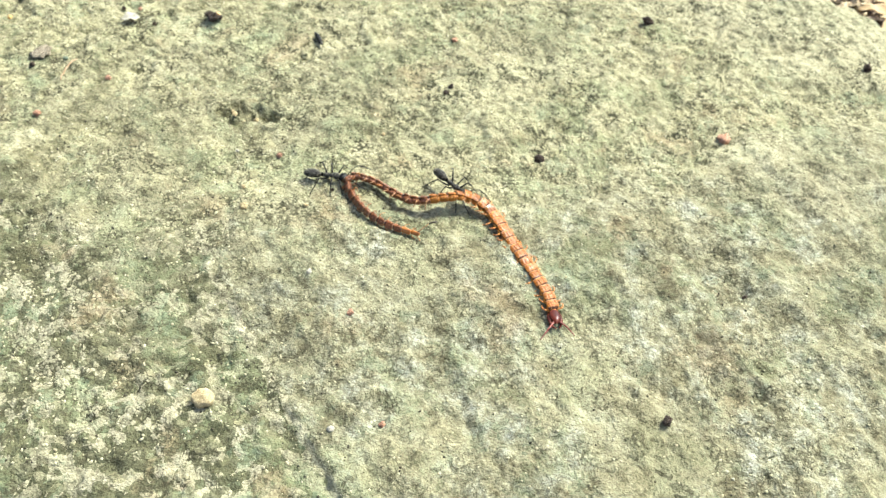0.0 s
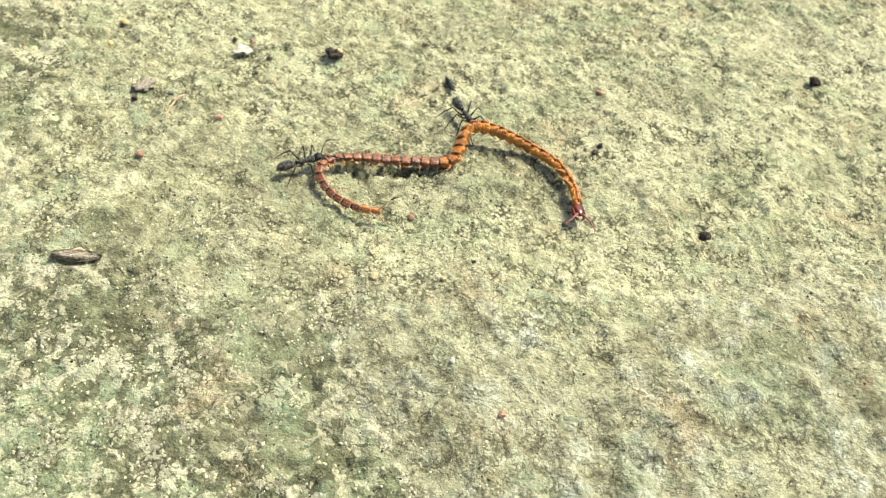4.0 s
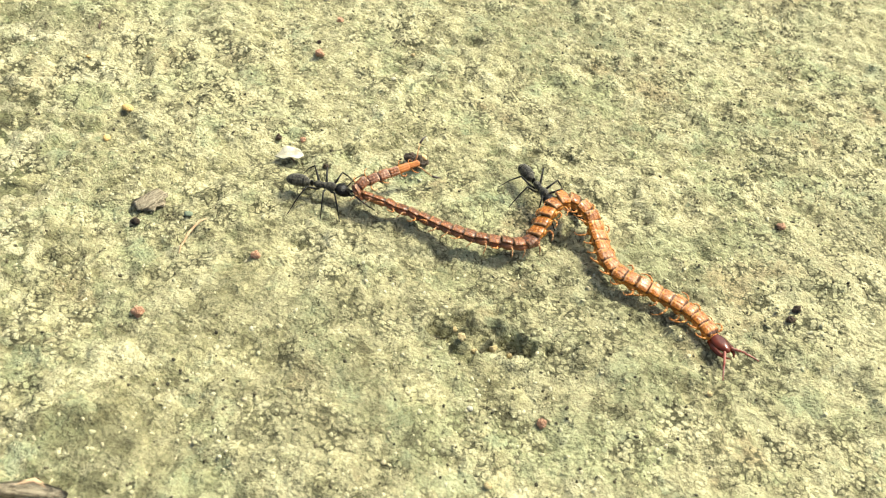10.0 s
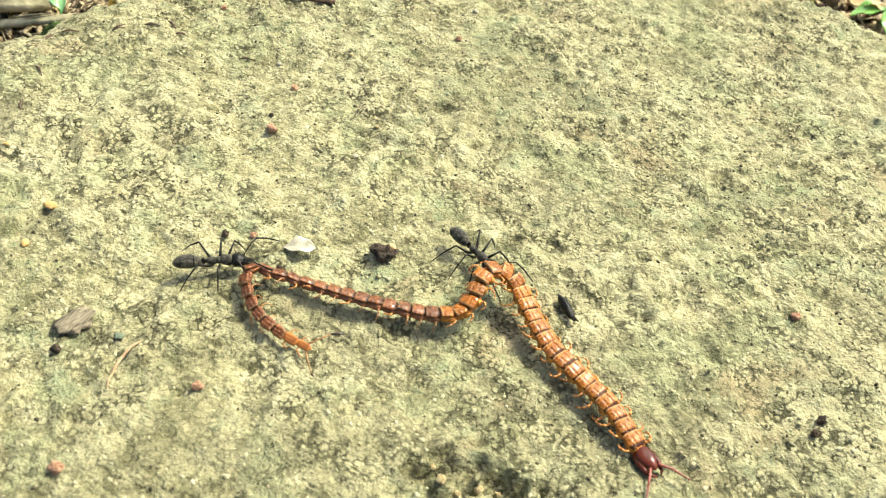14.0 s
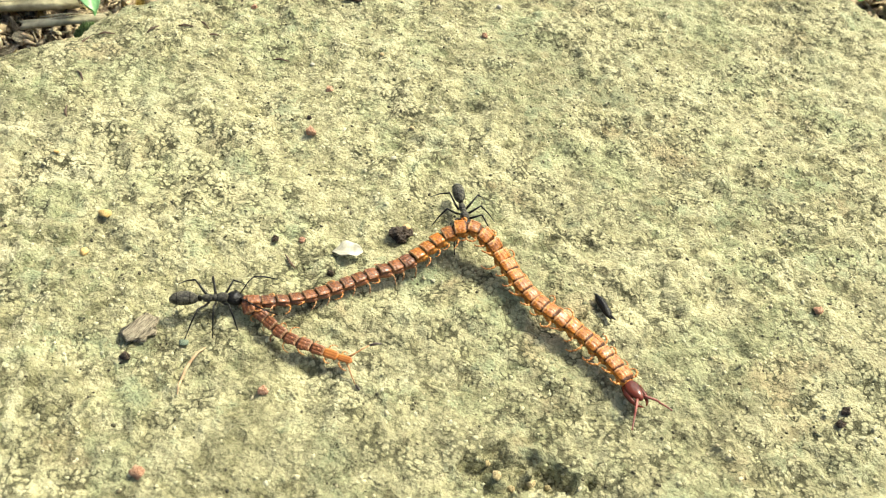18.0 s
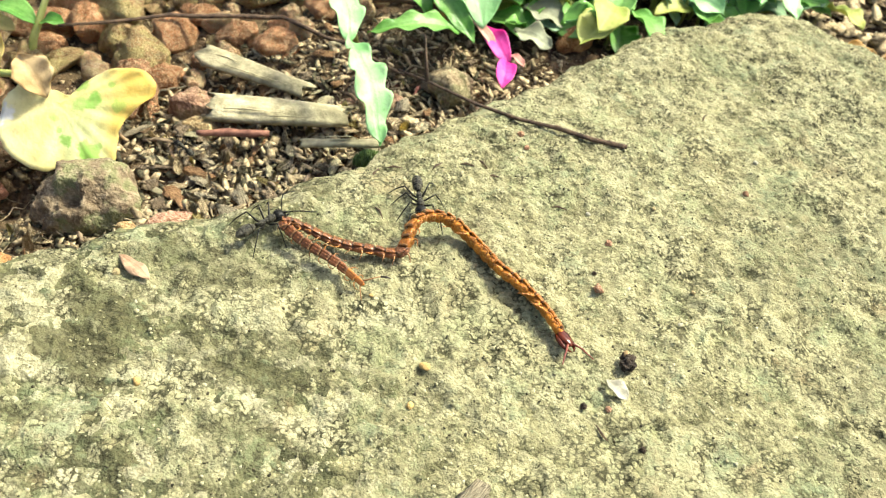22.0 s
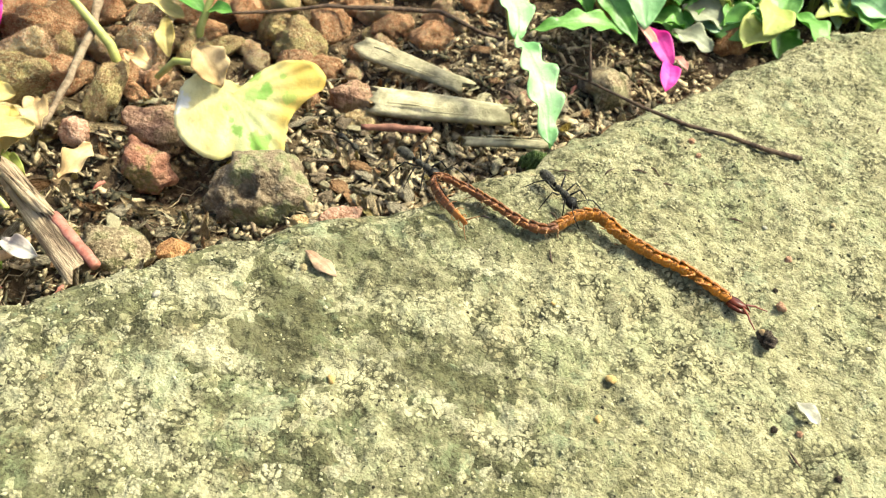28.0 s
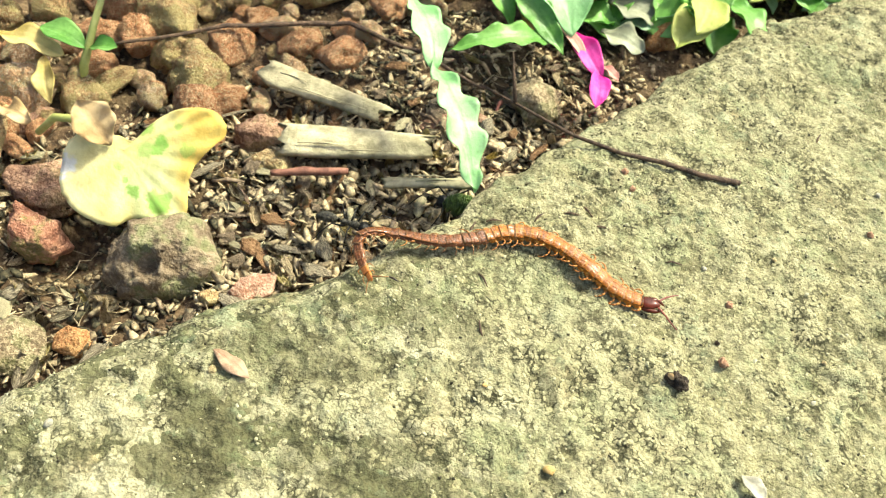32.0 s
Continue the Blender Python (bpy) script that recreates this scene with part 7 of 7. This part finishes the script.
    bent(20.0, (-1.20, -0.99, 0.14), (-1.68, -1.01, 0.14), (-2.15, -0.88, 0.14), (-2.50, -0.67, 0.20), (-2.77, -0.61, 0.25), (-2.39, -0.52, 0.20), (-1.92, -0.25, 0.14), (-1.52, 0.04, 0.14), (-1.14, 0.33, 0.20), (-1.10, 0.74, 0.35), (-1.06, 1.16, 0.45), (-0.88, 1.32, 0.45), (-0.35, 1.18, 0.30), (0.28, 0.91, 0.14), (0.80, 0.53, 0.14), (1.22, 0.26, 0.14), (1.48, -0.19, 0.14), (1.84, -0.54, 0.14))
    bent(21.0, (-2.93, -0.55, 0.14), (-3.40, -0.37, 0.14), (-3.87, -0.08, 0.14), (-4.25, 0.03, 0.20), (-4.47, 0.06, 0.25), (-4.06, 0.06, 0.20), (-3.59, 0.36, 0.14), (-3.19, 0.71, 0.14), (-2.86, 0.88, 0.25), (-2.92, 1.30, 0.40), (-2.82, 1.60, 0.45), (-2.39, 1.61, 0.35), (-1.83, 1.43, 0.20), (-1.12, 1.26, 0.14), (-0.58, 1.00, 0.14), (-0.22, 0.71, 0.14), (0.05, 0.36, 0.14))
    bent(21.5, (-3.89, 0.65, 0.14), (-4.29, 0.93, 0.20), (-4.77, 0.84, 0.20), (-5.14, 0.80, 0.25), (-5.13, 1.06, 0.25), (-4.68, 1.15, 0.14), (-4.00, 1.16, 0.14), (-3.44, 1.37, 0.14), (-3.46, 1.78, 0.30), (-3.38, 2.02, 0.40), (-2.88, 2.02, 0.30), (-2.29, 1.80, 0.14), (-1.64, 1.47, 0.14), (-1.06, 1.18, 0.14), (-0.60, 0.57, 0.14))
    bent(22.0, (-4.49, 1.10, 0.14), (-4.99, 1.35, 0.20), (-5.57, 1.53, 0.25), (-6.03, 1.85, 0.25), (-5.67, 1.83, 0.25), (-5.10, 1.73, 0.14), (-4.57, 1.76, 0.14), (-3.99, 1.80, 0.14), (-4.01, 2.20, 0.30), (-3.91, 2.54, 0.35), (-3.52, 2.69, 0.30), (-3.09, 2.53, 0.14), (-2.55, 2.03, 0.14), (-1.97, 1.68, 0.14), (-1.57, 1.24, 0.14), (-1.29, 0.85, 0.14))
    bent(22.4, (-5.03, 1.51, 0.14), (-5.56, 1.76, 0.20), (-6.07, 1.91, 0.25), (-6.43, 2.14, 0.25), (-6.04, 2.17, 0.20), (-5.35, 2.06, 0.14), (-4.61, 2.04, 0.14), (-4.07, 2.17, 0.14), (-3.94, 2.49, 0.14), (-3.50, 2.65, 0.14), (-2.90, 2.41, 0.14), (-2.31, 2.05, 0.14), (-1.73, 1.65, 0.14), (-1.44, 1.18, 0.14), (-1.25, 0.86, 0.14))
    bent(23.0, (-5.54, 1.87, 0.14), (-6.08, 1.92, 0.20), (-6.52, 1.97, 0.25), (-6.77, 2.14, 0.25), (-6.44, 2.20, 0.20), (-5.82, 2.05, 0.14), (-5.26, 2.05, 0.14), (-4.71, 2.07, 0.14), (-4.29, 2.09, 0.14), (-4.01, 2.36, 0.14), (-3.48, 2.53, 0.14), (-2.90, 2.40, 0.14), (-2.50, 2.06, 0.14), (-2.02, 1.70, 0.14), (-1.65, 1.28, 0.14), (-1.36, 0.85, 0.14))
    bent(24.0, (-5.69, 1.65, 0.14), (-6.13, 1.42, 0.14), (-6.53, 1.55, 0.14), (-6.84, 1.68, 0.25), (-6.40, 1.70, 0.20), (-5.78, 1.83, 0.14), (-5.16, 1.92, 0.14), (-4.45, 1.97, 0.14), (-4.13, 2.24, 0.14), (-3.70, 2.46, 0.14), (-3.42, 2.40, 0.14), (-3.03, 2.09, 0.14), (-2.73, 1.64, 0.14), (-2.20, 1.37, 0.14), (-1.77, 1.07, 0.14), (-1.60, 0.69, 0.14), (-1.32, 0.42, 0.14))
    bent(25.0, (-5.86, 1.75, 0.14), (-6.28, 1.71, 0.14), (-6.59, 1.95, 0.14), (-6.68, 2.13, 0.25), (-6.39, 2.19, 0.20), (-5.78, 2.22, 0.14), (-5.13, 2.21, 0.14), (-4.56, 2.10, 0.14), (-4.13, 2.20, 0.14), (-3.81, 2.46, 0.14), (-3.34, 2.31, 0.14), (-2.84, 1.82, 0.14), (-2.30, 1.60, 0.14), (-1.86, 1.36, 0.14), (-1.59, 0.95, 0.14), (-1.22, 0.66, 0.14))
    bent(25.5, (-5.85, 1.80, 0.14), (-6.25, 1.80, 0.14), (-6.54, 2.06, 0.20), (-6.59, 2.42, 0.25), (-6.23, 2.31, 0.20), (-5.56, 2.27, 0.14), (-4.81, 2.18, 0.14), (-4.28, 2.24, 0.14), (-3.68, 2.47, 0.14), (-3.12, 2.29, 0.14), (-2.64, 1.86, 0.14), (-2.12, 1.64, 0.14), (-1.69, 1.40, 0.14), (-1.27, 1.01, 0.14))
    bent(27.5, (-5.83, 1.72, 0.14), (-6.26, 1.94, 0.14), (-6.61, 2.32, 0.20), (-6.62, 2.56, 0.25), (-6.16, 2.38, 0.20), (-5.50, 2.39, 0.14), (-5.00, 2.27, 0.14), (-4.64, 2.28, 0.14), (-4.23, 2.53, 0.14), (-3.80, 2.75, 0.14), (-3.32, 2.60, 0.14), (-2.82, 2.31, 0.14), (-2.18, 2.15, 0.14), (-1.76, 1.86, 0.14), (-1.25, 1.84, 0.14))
    bent(28.0, (-5.94, 1.97, 0.14), (-6.30, 2.21, 0.14), (-6.62, 2.50, 0.20), (-6.63, 2.68, 0.25), (-6.24, 2.66, 0.20), (-5.53, 2.48, 0.14), (-5.02, 2.24, 0.14), (-4.61, 2.28, 0.14), (-4.29, 2.79, 0.14), (-3.94, 2.93, 0.14), (-3.52, 2.59, 0.14), (-2.95, 2.38, 0.14), (-2.41, 2.29, 0.14), (-2.04, 2.08, 0.14), (-1.55, 1.87, 0.14))
    bent(28.6, (-6.08, 2.19, 0.14), (-6.36, 2.37, 0.14), (-6.61, 2.59, 0.20), (-6.53, 2.67, 0.25), (-6.16, 2.64, 0.20), (-5.62, 2.79, 0.14), (-5.10, 2.79, 0.14), (-4.83, 3.02, 0.20), (-4.48, 3.26, 0.30), (-4.08, 3.41, 0.30), (-3.74, 3.26, 0.20), (-3.23, 3.05, 0.14), (-2.82, 2.68, 0.14), (-2.25, 2.38, 0.14))
    bent(29.0, (-6.07, 2.19, 0.14), (-6.55, 2.40, 0.14), (-6.86, 2.50, 0.20), (-6.66, 2.60, 0.25), (-6.08, 2.53, 0.20), (-5.42, 2.55, 0.14), (-4.78, 2.62, 0.14), (-4.69, 2.88, 0.25), (-4.62, 3.34, 0.30), (-4.34, 3.73, 0.30), (-3.92, 3.94, 0.20), (-3.34, 3.67, 0.14), (-2.81, 3.19, 0.14), (-2.31, 2.73, 0.14))
    bent(29.2, (-6.02, 2.37, 0.14), (-6.56, 2.49, 0.14), (-6.89, 2.62, 0.20), (-6.76, 2.67, 0.25), (-6.23, 2.59, 0.20), (-5.59, 2.66, 0.14), (-5.10, 2.73, 0.14), (-4.89, 3.00, 0.20), (-4.65, 3.32, 0.30), (-4.13, 3.58, 0.30), (-3.58, 3.71, 0.14), (-3.21, 3.36, 0.14), (-2.81, 3.05, 0.14), (-2.28, 2.98, 0.14))
    bent(30.0, (-6.11, 2.27, 0.14), (-6.58, 2.35, 0.20), (-6.97, 2.51, 0.25), (-6.71, 2.61, 0.25), (-6.22, 2.71, 0.14), (-5.58, 2.66, 0.14), (-5.19, 2.72, 0.14), (-4.97, 2.95, 0.14), (-4.74, 3.20, 0.14), (-4.19, 3.48, 0.14), (-3.72, 3.70, 0.14), (-3.52, 3.81, 0.25), (-3.21, 3.69, 0.14), (-2.86, 3.43, 0.14), (-2.50, 3.40, 0.14), (-2.10, 3.47, 0.14), (-1.83, 3.52, 0.14))
    bent(31.0, (-6.13, 2.18, 0.14), (-6.38, 2.41, 0.14), (-6.68, 2.46, 0.14), (-6.83, 2.66, 0.20), (-6.69, 2.75, 0.25), (-6.23, 2.72, 0.20), (-5.67, 2.74, 0.14), (-5.17, 2.70, 0.14), (-4.82, 2.96, 0.14), (-4.39, 3.25, 0.14), (-3.80, 3.55, 0.20), (-3.30, 3.73, 0.25), (-2.97, 3.66, 0.14), (-2.61, 3.42, 0.14), (-2.26, 3.23, 0.14), (-1.73, 3.23, 0.14))
    bent(32.0, (-6.23, 2.24, 0.14), (-6.41, 2.45, 0.14), (-6.56, 2.78, 0.20), (-6.45, 2.96, 0.25), (-6.04, 3.09, 0.14), (-5.43, 3.10, 0.14), (-4.85, 3.31, 0.14), (-4.36, 3.62, 0.14), (-3.83, 3.66, 0.14), (-3.27, 3.43, 0.14), (-2.80, 3.08, 0.14), (-2.44, 2.87, 0.14), (-2.02, 2.88, 0.14))
    # end of spine rows
    n = len(RINGS)
    places = [0.008 + 0.945 * i / (n - 1) for i in range(n)] + [0.965]
    rows = [[] for _ in places]
    shapes = []
    for t in sorted(BENDS):
        p = np.array([q[0] for q in chain(BENDS[t], places)])
        if shapes:
            # the fold runs along the body: shapes on the way
            t0, p0 = shapes[-1]
            steps_between = 3 if t - t0 > 0.7 else 2
            shapes += [(t0 + (t - t0) * k / steps_between, p0 + (p - p0) * k / steps_between) for k in range(1, steps_between)]
        shapes.append((t, p))
    jolt = random.Random(8)
    lean = [(jolt.uniform(-9, 9), jolt.uniform(-7, 7)) for _ in places]
    for t, p in shapes:
        ways = np.gradient(p, axis=0)
        for i, r in enumerate(rows):
            r.append((t, set_on(Vector(p[i]), Vector(ways[i]).normalized(), roll_at(t, places[i])) @ pose(0, 0, 0, lean[i][0], lean[i][1])))
    for ob, r in zip(RINGS + [HEAD_PART], rows):
        full = r[:1]
        for t, m in r[1:]:
            # no great turn in one step
            t0, m0 = full[-1]
            qa, qb = m0.to_quaternion(), m.to_quaternion()
            qb.make_compatible(qa)
            k = math.ceil(math.degrees(qa.rotation_difference(qb).angle) / 70)
            full += [(t0 + (t - t0) * j / k, Matrix.LocRotScale(m0.translation.lerp(m.translation, j / k), qa.slerp(qb, j / k), None)) for j in range(1, k)]
            full.append((t, m))
        walk(ob, full)
    walk(FLAKE, [
        (0.0, pose(-0.0070, -0.0042, 0.0003, 0, 0, 20)), (10.2, pose(-0.0069, -0.0044, 0.0003, 0, 0, 20)), (11.0, pose(0.0002, -0.0014, 0.0003, 4, 0, 10)),
        (21.0, pose(0.0003, -0.0008, 0.0003, 0, 0, 10)), (21.8, pose(-0.0054, 0.0036, 0.0003, 0, 0, -40)), (32.0, pose(-0.0055, 0.0038, 0.0003, 0, 0, -40)),
    ])
    walk(CLOD, [
        (0.0, pose(0.0110, -0.0007, 0.0, 0, 0, 0)), (9.0, pose(0.0112, -0.0007, 0.0, 0, 0, 0)), (13.0, pose(0.0111, 0.0003, 0.0, 0, 0, 8)), (17.0, pose(0.0114, 0.0004, 0.0, 0, 0, 8)),
        (18.0, pose(0.0071, 0.0035, 0.0, 0, 0, 25)), (20.0, pose(0.0062, 0.0039, 0.0, 0, 0, 35)), (21.0, pose(-0.0001, 0.0090, 0.0, 0, 0, 60)), (22.0, pose(-0.0041, 0.0090, 0.0, 0, 0, 75)),
        (27.7, pose(-0.0044, 0.0086, 0.0, 0, 0, 75)), (28.0, pose(-0.0115, 0.0147, 0.0, 0, 0, 110)), (28.6, pose(-0.0168, 0.0190, 0.0, 0, 0, 130)), (29.2, pose(-0.0162, 0.0185, 0.0, 0, 0, 130)), (32.0, pose(-0.0162, 0.0172, 0.0, 0, 0, 130)),
    ])
    walk(ant_c, [
        (0.0, pose(-0.0860, 0.0430, -0.0130, 0, 0, 150)), (29.6, pose(-0.0860, 0.0430, -0.0130, 0, 0, 150)), (29.85, pose(-0.0924, 0.0407, -0.0124, 20, 10, 170)), (30.0, pose(-0.1003, 0.0369, -0.0083, 35, 8, 185)), (30.1, pose(-0.1027, 0.0358, -0.0085, 35, 8, 200)),
        (30.2, pose(-0.1003, 0.0302, -0.0070, 30, 20, 225)), (30.4, pose(-0.1000, 0.0254, -0.0120, 10, 20, 240)), (31.0, pose(-0.1120, 0.0120, -0.0145, 0, 0, 250)), (32.0, pose(-0.1240, 0.0150, -0.0145, 0, 0, 200)),
    ])
    # ant rows
    walk(ant_a, [
        (0.0, pose(0.04344, -0.04657, 0.00000, 0, 0, -0.9)),
        (1.0, pose(0.03486, -0.04384, 0.00000, 0, 0, 17.6)),
        (2.0, pose(0.02002, -0.03890, 0.00000, 0, 0, 3.1)),
        (3.0, pose(0.01627, -0.03571, 0.00000, 0, 0, 18.8)),
        (4.0, pose(0.01188, -0.03351, 0.00000, 0, 0, 34.0)),
        (4.5, pose(0.01050, -0.03445, 0.00000, 0, 0, 28.6)),
        (6.5, pose(0.00820, -0.03249, 0.00000, 0, 0, 40.7)),
        (7.0, pose(0.01301, -0.03071, 0.00000, 0, 0, 0.8)),
        (8.0, pose(0.02143, -0.03046, 0.00000, 0, 0, -89.6)),
        (8.6, pose(0.01482, -0.02319, 0.00000, 0, 0, -62.7)),
        (9.0, pose(0.00880, -0.01369, 0.00000, 0, 0, 31.1)),
        (10.0, pose(-0.00106, -0.01061, 0.00000, 0, 0, -0.1)),
        (11.0, pose(-0.00400, -0.00860, 0.00000, 0, 0, 12.5)),
        (12.0, pose(-0.00549, -0.00843, 0.00000, 0, 0, 4.1)),
        (13.0, pose(-0.00811, -0.00782, 0.00000, 0, 0, 17.6)),
        (14.5, pose(-0.00971, -0.00677, 0.00000, 0, 0, 17.0)),
        (16.5, pose(-0.01102, -0.01304, 0.00000, 0, 0, 22.4)),
        (17.0, pose(-0.01135, -0.01244, 0.00000, 0, 0, 29.5)),
        (18.0, pose(-0.01526, -0.01306, 0.00000, 0, 0, 12.4)),
        (19.0, pose(-0.01792, -0.00782, 0.00000, 0, 0, 27.0)),
        (20.0, pose(-0.03117, -0.00729, 0.00000, 0, 0, 23.3)),
        (21.0, pose(-0.04772, -0.00114, 0.00000, 0, 0, 33.8)),
        (21.6, pose(-0.05734, 0.01065, 0.00000, 0, 0, 53.0)),
        (22.0, pose(-0.06229, 0.01701, 0.00000, 0, 0, 54.3)),
        (22.4, pose(-0.06658, 0.01895, 0.00000, 0, 0, 47.7)),
        (22.8, pose(-0.07023, 0.02192, 0.00000, 0, 0, 50.0)),
        (23.5, pose(-0.07117, 0.01629, 0.00000, 0, 0, 32.3)),
        (24.0, pose(-0.07097, 0.01546, 0.00000, 0, 0, 26.3)),
        (24.5, pose(-0.06960, 0.02114, 0.00000, 0, 0, -0.8)),
        (25.5, pose(-0.06958, 0.02583, 0.00000, 0, 0, -13.3)),
        (27.5, pose(-0.06987, 0.02726, 0.00000, 0, 0, -23.9)),
        (28.0, pose(-0.06960, 0.02862, 0.00000, 0, 0, -23.2)),
        (28.6, pose(-0.07617, 0.03728, -0.00750, 0, 0, -20.1)),
        (29.0, pose(-0.07558, 0.03546, -0.00750, 0, 0, 2.8)),
        (29.6, pose(-0.07336, 0.02350, 0.00000, 0, 0, 34.6)),
        (30.0, pose(-0.07460, 0.03192, -0.00750, 0, 0, 17.6)),
        (31.0, pose(-0.07448, 0.03240, -0.00750, 0, 0, 1.8)),
        (32.0, pose(-0.06934, 0.03595, -0.00750, 0, 0, -2.6)),
    ])
    walk(ant_b, [
        (0.0, pose(0.06745, -0.04538, 0.00000, 0, 0, -42.5)),
        (1.0, pose(0.06345, -0.03833, 0.00000, 0, 0, -120.7)),
        (2.0, pose(0.04706, -0.03298, 0.00000, 0, 0, -157.2)),
        (3.0, pose(0.03933, -0.01793, 0.00000, 0, 0, -64.3)),
        (4.0, pose(0.03924, -0.01400, 0.00000, 0, 0, -55.0)),
        (4.5, pose(0.03923, -0.01505, 0.00000, 0, 0, -56.8)),
        (6.5, pose(0.03884, -0.01611, 0.00000, 0, 0, -69.7)),
        (7.0, pose(0.03968, -0.01569, 0.00000, 0, 0, -67.4)),
        (8.0, pose(0.03878, -0.01175, 0.00000, 0, 0, -63.4)),
        (8.6, pose(0.03451, -0.00887, 0.00000, 0, 0, -79.5)),
        (9.0, pose(0.03282, -0.00532, 0.00000, 0, 0, -43.3)),
        (10.0, pose(0.02899, -0.00240, 0.00000, 0, 0, -51.1)),
        (11.0, pose(0.02779, -0.00006, 0.00000, 0, 0, -42.4)),
        (12.0, pose(0.02343, 0.00121, 0.00000, 0, 0, -36.4)),
        (13.0, pose(0.02318, 0.00171, 0.00000, 0, 0, -44.6)),
        (14.5, pose(0.02201, 0.00220, 0.00000, 0, 0, -43.9)),
        (16.5, pose(0.02067, 0.00384, 0.00000, 0, 0, -24.1)),
        (17.0, pose(0.01982, 0.00420, 0.00000, 0, 0, -50.8)),
        (18.0, pose(0.01491, 0.00883, 0.00000, 0, 0, -74.2)),
        (19.0, pose(0.01019, 0.01151, 0.00000, 0, 0, -141.5)),
        (20.0, pose(-0.01250, 0.01762, 0.00000, 0, 0, -59.5)),
        (21.0, pose(-0.03128, 0.02122, 0.00000, 0, 0, -42.5)),
        (21.6, pose(-0.03918, 0.02845, 0.00000, 0, 0, -67.2)),
        (22.0, pose(-0.04043, 0.03112, 0.00000, 0, 0, -71.6)),
        (22.4, pose(-0.04098, 0.02918, 0.00000, 0, 0, -66.6)),
        (23.0, pose(-0.05276, 0.04832, -0.00850, 0, 0, -126.9)),
        (25.4, pose(-0.05276, 0.04832, -0.00850, 0, 0, -126.9)),
        (27.5, pose(-0.04519, 0.02690, 0.00000, 0, 0, -15.2)),
        (27.7, pose(-0.04780, 0.02900, 0.00000, 0, 0, -5.3)),
        (28.0, pose(-0.04680, 0.03180, 0.00000, 0, 0, -39.1)),
        (28.3, pose(-0.04716, 0.03526, 0.00000, 0, 0, -57.4)),
        (28.6, pose(-0.05153, 0.03673, -0.00100, 0, 0, -66.0)),
        (29.4, pose(-0.05276, 0.04832, -0.00850, 0, 0, -126.9)),
        (32.0, pose(-0.05276, 0.04832, -0.00850, 0, 0, -126.9)),
    ])
    # end of ant rows
    for legs, seed in ((legs_a, 0), (legs_b, 3), (legs_c, 5)):
        for k, leg in enumerate(legs):
            base = leg.matrix_basis.copy()
            walk(leg, [(0.5 * s, base @ pose(0, 0, 0, 5 * math.sin(1.3 * s + 2.2 * k + seed), 0, 11 * math.sin(1.9 * s + 1.7 * k + seed))) for s in range(65)])


motions()
